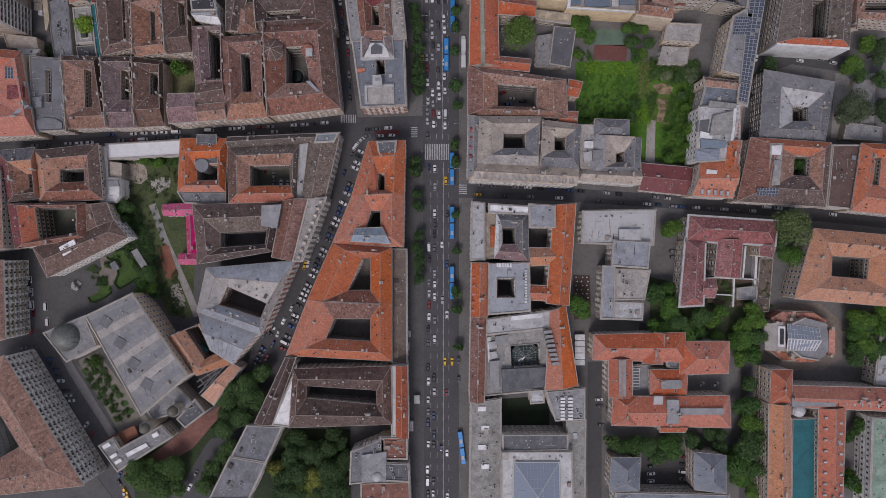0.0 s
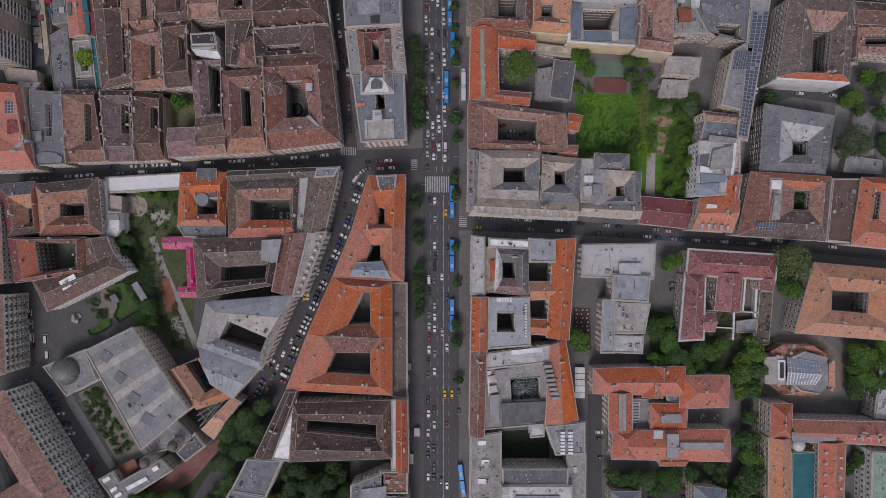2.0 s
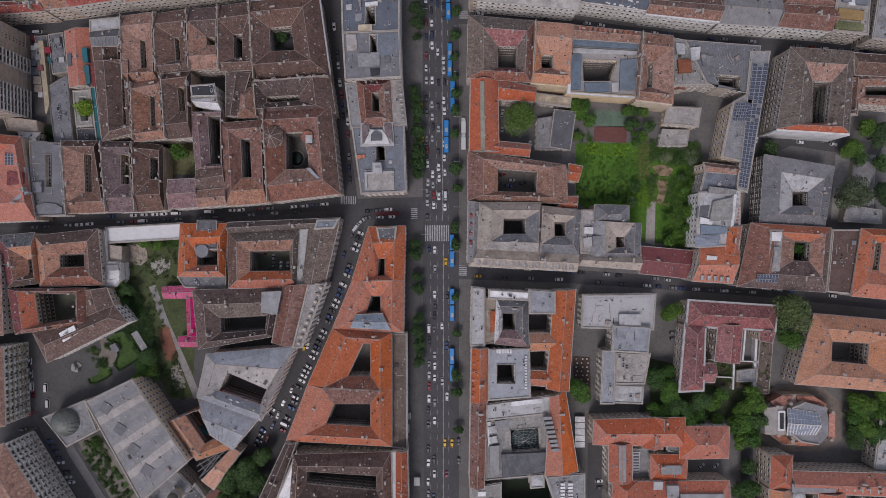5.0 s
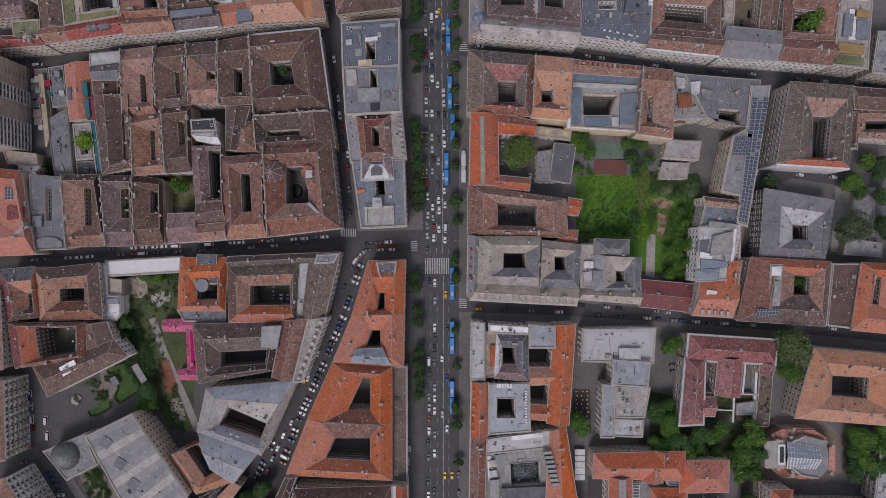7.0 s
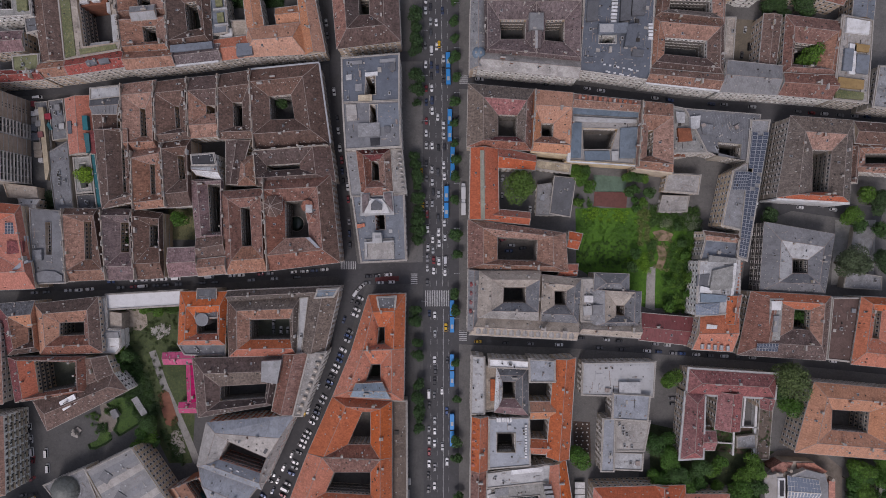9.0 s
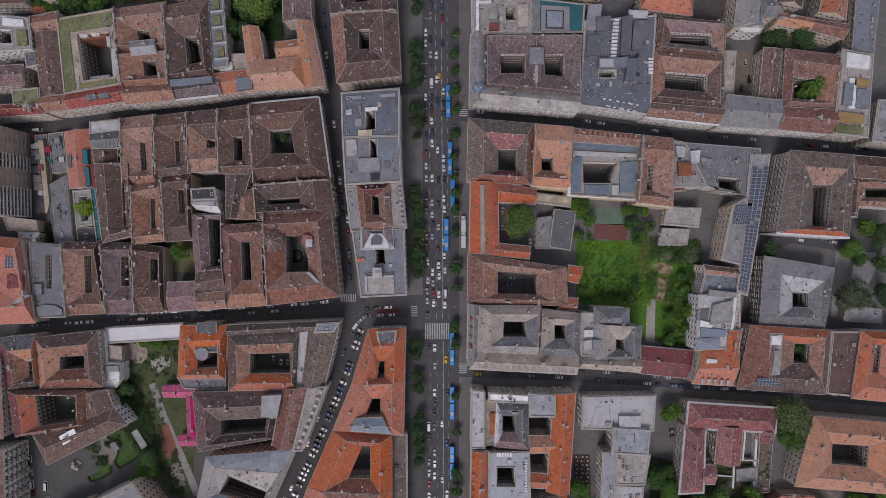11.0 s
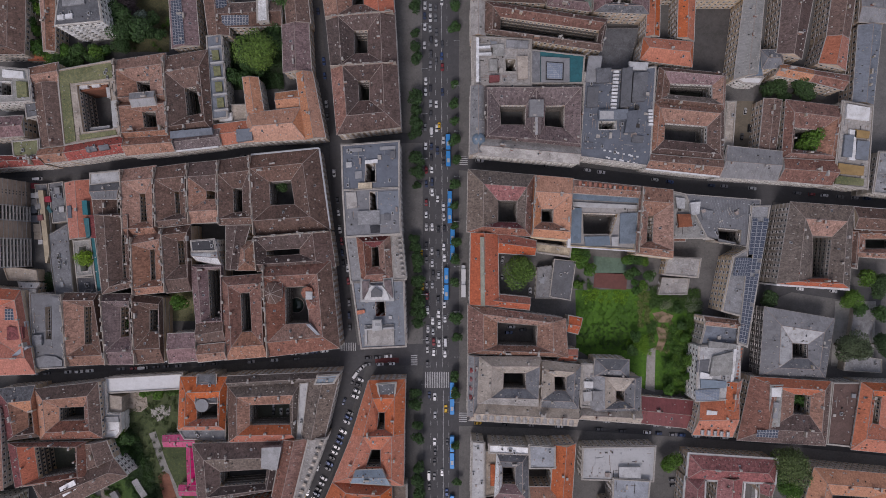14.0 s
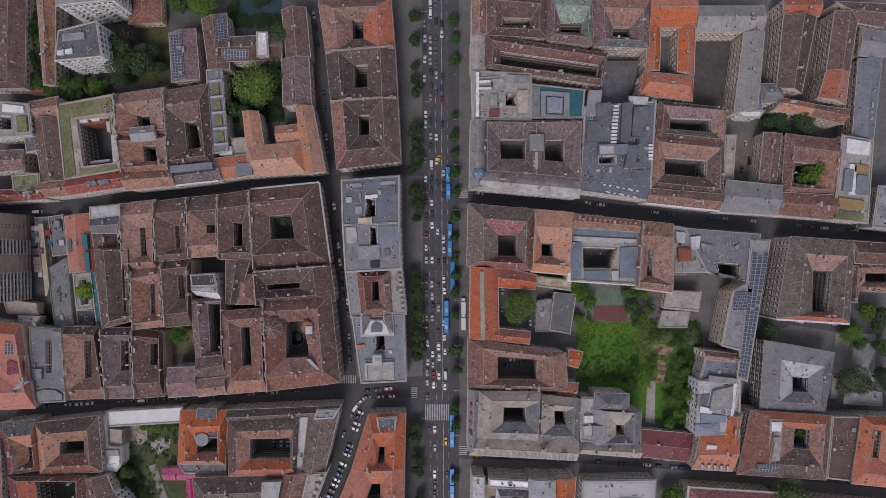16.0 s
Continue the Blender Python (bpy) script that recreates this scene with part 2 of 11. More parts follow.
def grow(poly, by):
    """The counter-clockwise outline moved outwards."""
    n, out, lines = len(poly), [], []
    for i in range(n):
        a, b = poly[i], poly[(i + 1) % n]
        dx, dy = b[0] - a[0], b[1] - a[1]
        k = by / (math.hypot(dx, dy) or 1)
        lines.append(((a[0] + dy * k, a[1] - dx * k), (b[0] + dy * k, b[1] - dx * k)))
    for i in range(n):
        out.append(meet(*lines[i - 1], *lines[i]))
    return out


# ---- pieces of buildings ----
def window_mesh(w, h, name):
    s = Shape()
    s.box(-w / 2 - 0.14, -0.06, -0.12, w / 2 + 0.14, 0.1, h + 0.16, 0)
    s.face([(-w / 2, 0.104, 0), (w / 2, 0.104, 0), (w / 2, 0.104, h), (-w / 2, 0.104, h)][::-1], 1)
    s.box(-0.05, 0.1, 0, 0.05, 0.13, h, 0)
    s.box(-w / 2 - 0.25, 0.0, -0.24, w / 2 + 0.25, 0.3, -0.12, 0)
    s.box(-w / 2 - 0.3, 0.0, h + 0.3, w / 2 + 0.3, 0.38, h + 0.5, 0)
    return s.mesh(name, [FRAME, GLASS])


WINDOW = window_mesh(1.25, 2.1, "window")


def chimney_mesh(length, height, width=0.7):
    s = Shape()
    w = width / 2
    s.box(-length / 2, -w, -2.2, length / 2, w, height, 0)
    s.box(-length / 2 - 0.1, -w - 0.1, height, length / 2 + 0.1, w + 0.1, height + 0.15, 1)
    flues = max(1, int(length / 1.1))
    for i in range(flues):
        x = (i + 0.5) / flues * length - length / 2
        s.box(x - 0.13, -0.13, height + 0.15, x + 0.13, 0.13, height + 0.4, 1)
    return s.mesh("chimney", [BRICK, STONE])


CHIMNEYS = [chimney_mesh(0.8, 1.2), chimney_mesh(1.5, 1.4), chimney_mesh(2.6, 1.3), chimney_mesh(1.0, 0.9, 1.0)]


def vent_mesh():
    s = Shape()
    s.box(-0.2, -0.2, -0.4, 0.2, 0.2, 0.4, 0)
    s.box(-0.3, -0.3, 0.4, 0.3, 0.3, 0.5, 0)
    return s.mesh("roof_vent", [ALU])


def hatch_mesh():
    s = Shape()
    s.box(-0.5, -0.7, -0.5, 0.5, 0.7, 0.28, 0)
    s.face([(-0.4, -0.6, 0.285), (0.4, -0.6, 0.285), (0.4, 0.6, 0.285), (-0.4, 0.6, 0.285)], 1)
    return s.mesh("skylight", [ALU, GLASS])


def unit_mesh():
    s = Shape()
    s.box(-0.9, -0.6, 0.0, 0.9, 0.6, 1.1, 0)
    s.box(-0.6, -0.4, 1.1, 0.6, 0.4, 1.2, 1)
    return s.mesh("air_unit", [ALU, SOOT])


VENT, HATCH, UNIT = vent_mesh(), hatch_mesh(), unit_mesh()
counts = dict(window=0)
rng = random.Random(11)


def faces_camera_path(a, b):
    """Whether the wall from a to b (outside to its right) faces the camera somewhere on its path."""
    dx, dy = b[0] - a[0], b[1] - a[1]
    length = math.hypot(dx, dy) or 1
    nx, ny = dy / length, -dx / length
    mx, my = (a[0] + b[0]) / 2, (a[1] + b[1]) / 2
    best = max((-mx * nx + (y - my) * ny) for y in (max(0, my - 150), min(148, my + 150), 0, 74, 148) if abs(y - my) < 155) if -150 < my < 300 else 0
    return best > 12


def wall_windows(house, a, b, h, stuff=None, first=0, room=3.1, storey=3.75):
    """Rows of windows along the wall from a to b, each a part of its own, or joined."""
    dx, dy = b[0] - a[0], b[1] - a[1]
    length = math.hypot(dx, dy)
    cols, rows = int((length - 1.2) / room), int((h - 0.6) / storey)
    if cols < 1 or rows < 1:
        return
    ang = math.atan2(dy, dx)
    for r in range(first, rows):
        for c in range(cols):
            t = (c + 0.5 + (length - cols * room) / 2 / room) * room / length
            x, y = a[0] + dx * t, a[1] + dy * t
            z = 1.0 + r * (h - 0.6) / rows
            m = Matrix.Translation((x, y, z)) @ Matrix.Rotation(ang + math.pi, 4, "Z")
            if stuff is None:
                ob = new("window", WINDOW)
                ob.parent = house
                ob.matrix_local = m
                counts["window"] += 1
            else:
                for lo, hi, mat, d in (((-0.72, 0), (0.72, 2.1), 0, 0.03), ((-0.5, 0.14), (0.5, 1.9), 1, 0.06)):
                    stuff.face([m @ Vector((lo[0], d, lo[1])), m @ Vector((lo[0], d, hi[1])), m @ Vector((hi[0], d, hi[1])), m @ Vector((hi[0], d, lo[1]))], mat)
                for z0, z1, out in ((-0.2, -0.06, 0.26), (2.2, 2.4, 0.34)):
                    q = [m @ Vector(v) for v in ((-0.85, 0, z1), (0.85, 0, z1), (0.85, out, z1), (-0.85, out, z1), (-0.85, out, z0), (0.85, out, z0))]
                    stuff.face(q[:4][::-1], 0)
                    stuff.face([q[3], q[2], q[5], q[4]][::-1], 0)


def galleries(house, court, h, wide=1.1, storey=3.75):
    """Open walkways with railings round a court, one on each storey."""
    court = ccw(court)
    sides = [math.dist(a, b) for a, b in zip(court, court[1:] + court[:1])]
    if min(sides) < 5.5:
        return
    rows = int((h - 0.6) / storey)
    edge, rim = grow(court, -wide), grow(court, -wide + 0.08)
    for r in range(1, rows):
        z, s = r * (h - 0.6) / rows + 0.5, Shape()
        for i in range(len(court)):
            j = (i + 1) % len(court)
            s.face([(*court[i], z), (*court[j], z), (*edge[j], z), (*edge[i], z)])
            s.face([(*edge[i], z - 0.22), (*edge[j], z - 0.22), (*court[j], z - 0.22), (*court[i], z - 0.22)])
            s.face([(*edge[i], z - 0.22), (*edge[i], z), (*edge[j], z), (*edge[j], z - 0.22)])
            s.face([(*edge[i], z + 0.85), (*edge[i], z + 0.95), (*edge[j], z + 0.95), (*edge[j], z + 0.85)], 1)
            s.face([(*edge[i], z + 0.95), (*rim[i], z + 0.95), (*rim[j], z + 0.95), (*edge[j], z + 0.95)], 1)
            posts = max(2, int(sides[i] / 0.5))
            for k in range(posts):
                p, q = lerp(edge[i], edge[j], k / posts), lerp(edge[i], edge[j], (k + 0.16) / posts)
                s.face([(*p, z), (*p, z + 0.85), (*q, z + 0.85), (*q, z)], 1)
        # slabs coloured dark, which puts some of the deep court's shade into them
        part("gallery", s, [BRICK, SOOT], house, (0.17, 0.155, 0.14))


def wall_levels(h):
    """How far the wall stands out at each height: plinth, band courses and a moulded cornice; the last value picks the material."""
    rows = max(1, int((h - 0.6) / 3.75))
    step = (h - 0.6) / rows
    out = [(0.05, 0, 0), (0.05, 0.9, 1), (0.0, 0.95, 0)]
    for r in range(1, rows):
        d = 0.34 if r == 1 else 0.17
        z = r * step + 0.35
        out += [(0.0, z, 1), (d, z + 0.08, 1), (d, z + 0.3, 1), (0.0, z + 0.4, 0)]
    return out + [(0.0, h - 0.95, 1), (0.3, h - 0.75, 1), (0.58, h - 0.4, 1), (0.64, h - 0.1, 1), (0.3, h - 0.05, 1), (0.0, h - 0.05, 1)]


def wall_shell(s, outer, h):
    """The outer walls in one piece, with their mouldings."""
    n, k, lev = len(outer), len(s.v), wall_levels(h) if h > 7 else [(0, 0, 0), (0, h - 0.3, 1), (0.2, h - 0.2, 1), (0.2, h - 0.05, 1), (0, h - 0.05, 1)]
    for by, z, _ in lev:
        s.v += [(*p, z) for p in (grow(outer, by) if by else outer)]
    for r in range(len(lev) - 1):
        for i in range(n):
            j = (i + 1) % n
            s.f.append((k + r * n + i, k + r * n + j, k + r * n + n + j, k + r * n + n + i))
            s.m.append(lev[r][2])


def dress_walls(house, outer, h, party, court=None, first=0):
    """Windows, string courses and cornices for the outer walls and the court."""
    n = len(outer)
    joined = Shape()
    for i in range(n):
        a, b = outer[i], outer[(i + 1) % n]
        if i in party or math.hypot(b[0] - a[0], b[1] - a[1]) < 3:
            continue
        # walls facing the camera's path get separate windows up to the limit
        if faces_camera_path(a, b) and counts["window"] < WINDOW_LIMIT:
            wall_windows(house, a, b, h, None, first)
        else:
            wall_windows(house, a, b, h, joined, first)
    if court:
        for i in range(len(court)):
            wall_windows(house, court[(i + 1) % len(court)], court[i], h, joined, 0, 2.2)
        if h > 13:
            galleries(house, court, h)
    if joined.f:
        tagged(part("facade_glazing", joined, [FRAME, GLASS], house), kind="stuff")


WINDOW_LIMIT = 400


def roof_clutter(house, segs, slopes, chimneys, vents, tint):
    """Chimneys along the ridges, small vents and skylights on the slopes."""
    for a, b in segs:
        d = Vector(b) - Vector(a)
        if d.length < 5:
            continue
        for i in range(max(1, int(d.length / 9.0 * chimneys))):
            if rng.random() < 0.15:
                continue
            p = Vector(a) + d * rng.uniform(0.08, 0.92)
            side = Vector((-d.y, d.x, 0)).normalized() * rng.choice((-1.3, -0.9, 0.0, 0.9, 1.3))
            ang = math.atan2(d.y, d.x) + rng.choice((0, 0, math.pi / 2))
            c = part("chimney", CHIMNEYS[rng.choice((0, 0, 0, 3, 1, 1, 2))], [], house, rng.choice((C["pale"], C["stone"], C["sand"], C["beige"], C["tan"], C["mid"])))
            c.matrix_local = Matrix.Translation(p + side) @ Matrix.Rotation(ang, 4, "Z")
    fit = Shape()
    for quad in slopes:
        q0, q1, q2, q3 = (Vector(q) for q in (quad[0], quad[1], quad[2], quad[-1]))
        size, e = (q1 - q0).length, q1 - q0
        ang = math.atan2(e.y, e.x)
        if rng.random() < min(0.8, size / 60 * vents):
            u = rng.uniform(0.15, 0.85)
            o = part("skylight", HATCH, [], house)
            o.matrix_local = Matrix.Translation(q0.lerp(q1, u).lerp(q3.lerp(q2, u), rng.uniform(0.3, 0.7))) @ Matrix.Rotation(ang, 4, "Z")
        for i in range(int(size / 4.2 * vents + rng.random())):
            u, v = rng.uniform(0.04, 0.96), rng.uniform(0.1, 0.9)
            p = q0.lerp(q1, u).lerp(q3.lerp(q2, u), v)
            a, b = rng.uniform(0.14, 0.42), rng.uniform(0.14, 0.36)
            fit.box(p.x - a, p.y - b, p.z - 0.4, p.x + a, p.y + b, p.z + rng.uniform(0.2, 0.6), 0 if rng.random() < 0.75 else 1)
        if vents and rng.random() < 0.3:
            for i in range(int(size / 2.4)):
                p = q0.lerp(q1, (i + 0.5) / int(size / 2.4)).lerp(q3.lerp(q2, (i + 0.5) / int(size / 2.4)), 0.24)
                fit.box(p.x - 0.14, p.y - 0.14, p.z - 0.2, p.x + 0.14, p.y + 0.14, p.z + 0.16, 0)
    if fit.f:
        tagged(part("roof_fitting", fit, [STONE, SOOT], house), kind="stuff")


def roofing(kind, colour):
    if kind == "tile":
        return NEWTILE if colour in ("orange", "red", "peach", "brick") else TILE
    return dict(sheet=SHEET, felt=FELT, canvas=CANVAS)[kind]


def base_house(label, category="building", name="apartment_house", group="houses of the town"):
    return tagged(new(name), label, category, group)


def ring_house(outer, court, h, rise, roof, wall="sand", party="", ridge=0.5, kind="tile", label="", name="apartment_house", chim=1.0, vents=1.0, roofs=None, inner=None, fire=True):
    """A house of four wings round a court. Corners run north-west, south-west, south-east, north-east, and sides W, S, E, N; a party side has no outer slope."""
    n = 4
    house = base_house(label or f"{WORDS[wall]} walled apartment house with {WORDS[roof]} roofs round a courtyard", name=name)
    skip = [i for i, s in enumerate("WSEN") if s in party]
    walls = Shape()
    for i in range(n):
        a, b, p, q = outer[i], outer[(i + 1) % n], court[i], court[(i + 1) % n]
        walls.face([(*q, 0), (*p, 0), (*p, h - 0.05), (*q, h - 0.05)])
        walls.face([(*a, h - 0.05), (*b, h - 0.05), (*q, h - 0.05), (*p, h - 0.05)])
    wall_shell(walls, outer, h)
    part("wall", walls.welded(), [PLASTER, STONE], house, tuple(min(0.78, v * k) for v, k in zip(C[wall], (1.52, 1.38, 1.22))))
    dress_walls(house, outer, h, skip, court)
    eave, drip = grow(outer, 0.45), grow(court, -0.3)
    mat = roofing(kind, roof)
    lines = []
    for i in range(n):
        k = (0.07 if fire else -0.01) if i in skip else ridge
        lines.append((lerp(outer[i], court[i], k), lerp(outer[(i + 1) % n], court[(i + 1) % n], k)))
    top = [meet(*lines[i - 1], *lines[i]) for i in range(n)]
    caps, segs, slopes = Shape(), [], []
    z = h + rise
    for i in range(n):
        j = (i + 1) % n
        r = Shape()
        e0, e1, t0, t1, d0, d1 = eave[i], eave[j], top[i], top[j], drip[i], drip[j]
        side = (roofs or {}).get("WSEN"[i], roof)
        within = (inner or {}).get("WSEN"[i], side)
        if fire or i not in skip:
            r.face([(*e0, h), (*e1, h), (*t1, z), (*t0, z)])
        q = r
        if within != side:
            q = Shape()
        q.face([(*t0, z), (*t1, z), (*d1, h), (*d0, h)])
        if fire or i not in skip:
            r.face([(*e0, h - 0.2), (*e1, h - 0.2), (*e1, h), (*e0, h)])
        q.face([(*d1, h - 0.2), (*d0, h - 0.2), (*d0, h), (*d1, h)])
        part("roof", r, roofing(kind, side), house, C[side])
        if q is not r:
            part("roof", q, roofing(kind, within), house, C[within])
        slopes += [[(*t0, z), (*t1, z), (*d1, h), (*d0, h)]]
        if i not in skip:
            slopes += [[(*e0, h), (*e1, h), (*t1, z), (*t0, z)]]
            caps.bar((*e0, h), (*t0, z), 0.27, 0.12)
        segs.append(((*t0, z), (*t1, z)))
        caps.bar((*t0, z), (*t1, z), 0.27, 0.14)
        caps.bar((*t0, z), (*d0, h), 0.27, 0.1)
        caps.bar((*d0, h - 0.04), (*d1, h - 0.04), 0.3, 0.06)
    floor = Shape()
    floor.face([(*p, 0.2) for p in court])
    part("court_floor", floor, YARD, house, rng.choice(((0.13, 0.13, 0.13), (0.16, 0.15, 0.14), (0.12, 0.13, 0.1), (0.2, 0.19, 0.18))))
    part("ridge_cap", caps, MORTAR, house)
    for i in skip:
        if fire and "WSEN"[i] in "WN":
            fw, a, b = Shape(), outer[i], outer[(i + 1) % n]
            d = 0.22 / (math.dist(a, b) or 1)
            o = (-(b[1] - a[1]) * d, (b[0] - a[0]) * d)
            fw.prism(ccw([a, b, (b[0] + o[0] * 2, b[1] + o[1] * 2), (a[0] + o[0] * 2, a[1] + o[1] * 2)]), h - 0.5, z + 0.55)
            part("firewall", fw, BRICK, house, C[wall])
            run, paint = 1.5, rng.choice((C["stone"], C["sand"], C["umber"], C["tan"]))
            length = math.dist(a, b)
            deg = math.atan2(b[1] - a[1], b[0] - a[0])
            while run < length - 3:
                long = rng.choice((0.9, 1.4, 2.0, 2.8))
                p = lerp(a, b, (run + long / 2) / length)
                q, wide = Matrix.Translation((p[0] + o[0], p[1] + o[1], 0)) @ Matrix.Rotation(deg, 4, "Z"), rng.uniform(0.35, 0.5)
                top_z, row = z + rng.uniform(0.9, 1.9), Shape()
                for x0, x1, y0, lo, hi, m in [(-long / 2, long / 2, wide, z - 1, top_z, 0), (-long / 2 - 0.08, long / 2 + 0.08, wide + 0.08, top_z, top_z + 0.14, 1)] + [(-long / 2 + k * 0.5 + 0.1, -long / 2 + k * 0.5 + 0.36, 0.13, top_z + 0.14, top_z + 0.4, 2) for k in range(int(long / 0.5))]:
                    row.prism([tuple((q @ Vector((x, y, 0)))[:2]) for x, y in ((x0, -y0), (x1, -y0), (x1, y0), (x0, y0))], lo, hi, m)
                part("chimney", row, [BRICK, STONE, SOOT], house, paint)
                run += long + rng.choice((1.2, 2.5, 4.0, 6.5))
    roof_clutter(house, segs, slopes, chim, vents, roof)
    return house


def hip_house(outer, h, rise, roof, wall="sand", hip=0.0, ridge=0.5, kind="tile", label="", name="apartment_house", chim=1.0, vents=1.0, party="", along=None):
    """A house under one ridge. hip: how far the ridge ends stand in from the ends, as a part of the length; along: NS or EW."""
    house = base_house(label or f"{WORDS[wall]} walled wing with a {WORDS[roof]} pitched roof", name=name)
    n = 4
    skip = [i for i, s in enumerate("WSEN") if s in party]
    nw, sw, se, ne = outer
    ns = math.dist(nw, sw) + math.dist(ne, se)
    ew = math.dist(nw, ne) + math.dist(sw, se)
    if along is None:
        along = "NS" if ns > ew else "EW"
    q = [nw, sw, se, ne] if along == "NS" else [ne, nw, sw, se]
    # q runs: long side first q0-q1, end q1-q2, long side q2-q3, end q3-q0
    m0, m1 = lerp(q[0], q[3], ridge), lerp(q[1], q[2], ridge)
    t0, t1 = lerp(m0, m1, hip), lerp(m1, m0, hip)
    z = h + rise
    walls = Shape()
    wall_shell(walls, outer, h)
    if hip < 0.01:
        walls.face([(*q[1], h - 0.05), (*q[2], h - 0.05), (*m1, z - 0.05)])
        walls.face([(*q[3], h - 0.05), (*q[0], h - 0.05), (*m0, z - 0.05)])
    walls.face([(*p, h - 0.05) for p in q])
    part("wall", walls.welded(), [PLASTER, STONE], house, tuple(min(0.78, v * k) for v, k in zip(C[wall], (1.52, 1.38, 1.22))))
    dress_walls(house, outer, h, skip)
    e = grow(q, 0.4 if hip > 0.01 else 0.25)
    if hip < 0.01:
        t0, t1 = lerp(e[0], e[3], ridge), lerp(e[1], e[2], ridge)
    mat = roofing(kind, roof)
    slopes = [[(*e[0], h), (*e[1], h), (*t1, z), (*t0, z)], [(*e[2], h), (*e[3], h), (*t0, z), (*t1, z)]]
    for s in slopes:
        r = Shape()
        r.face(s)
        r.face([(s[0][0], s[0][1], h - 0.2), (s[1][0], s[1][1], h - 0.2), s[1], s[0]])
        part("roof", r, mat, house, C[roof])
    caps = Shape()
    caps.bar((*t0, z), (*t1, z), 0.27, 0.14)
    if hip > 0.01:
        for a, b, t in ((e[1], e[2], t1), (e[3], e[0], t0)):
            r = Shape()
            r.face([(*a, h), (*b, h), (*t, z)])
            r.face([(*a, h - 0.2), (*b, h - 0.2), (*b, h), (*a, h)])
            part("roof", r, mat, house, C[roof])
            caps.bar((*a, h), (*t, z), 0.27, 0.1)
            caps.bar((*b, h), (*t, z), 0.27, 0.1)
    else:
        for a, b, t in ((e[1], e[2], t1), (e[3], e[0], t0)):
            caps.bar((*a, h), (*t, z), 0.27, 0.1)
            caps.bar((*b, h), (*t, z), 0.27, 0.1)
    part("ridge_cap", caps, MORTAR, house)
    if kind == "sheet":
        ribs = Shape()
        for s in slopes:
            e0, e1, r1, r0 = (Vector(v) for v in s)
            count = int((e1 - e0).length / 1.7)
            for i in range(1, count):
                ribs.bar(e0.lerp(e1, i / count), r0.lerp(r1, i / count), 0.12, 0.1)
        tagged(part("seam", ribs, BRICK, house, tuple(v * 1.25 for v in C[roof])), kind="stuff")
    roof_clutter(house, [((*t0, z), (*t1, z))], slopes, chim, vents, roof)
    return house


def litter(house, poly, court, z, dense=1.0, name="roof_fitting"):
    """Small boxes, pipes, patches and ducts strewn over a flat roof, in line with its edges."""
    poly = ccw(poly)
    xs, ys = [p[0] for p in poly], [p[1] for p in poly]
    area = abs(sum(a[0] * b[1] - b[0] * a[1] for a, b in zip(poly, poly[1:] + poly[:1]))) / 2
    dx, dy = poly[1][0] - poly[0][0], poly[1][1] - poly[0][1]
    k = math.hypot(dx, dy) or 1
    u, v = Vector((dx / k, dy / k, 0)), Vector((-dy / k, dx / k, 0))
    s, safe = Shape(), grow(poly, -1.0)
    hole = grow(ccw(court), 0.8) if court else None
    for i in range(int(area / 16 * dense)):
        p = (rng.uniform(min(xs), max(xs)), rng.uniform(min(ys), max(ys)))
        kind = rng.random()
        a, c, t = rng.uniform(0.15, 0.45), rng.uniform(0.15, 0.45), rng.uniform(0.25, 0.8)
        if kind > 0.8:
            a, c, t = rng.uniform(1.0, 3.0), 0.1, 0.25
        elif kind > 0.7:
            a, c, t = 0.1, rng.uniform(1.0, 3.0), 0.25
        elif kind > 0.62:
            a, c, t = rng.uniform(0.8, 1.6), rng.uniform(0.5, 1.2), rng.uniform(0.3, 1.6)
        ends = [(p[0] + u.x * e * a + v.x * f * c, p[1] + u.y * e * a + v.y * f * c) for e, f in ((-1, -1), (1, -1), (1, 1), (-1, 1))]
        if not all(inside(e, safe) for e in ends) or (hole and any(inside(e, hole) for e in ends)):
            continue
        s.prism(ccw(ends), z - 0.02, z + t, rng.choice((0, 0, 1, 2, 3, 3)))
    if s.f:
        tagged(part(name, s, [STONE, SOOT, STEEL, MORTAR], house), kind="stuff")


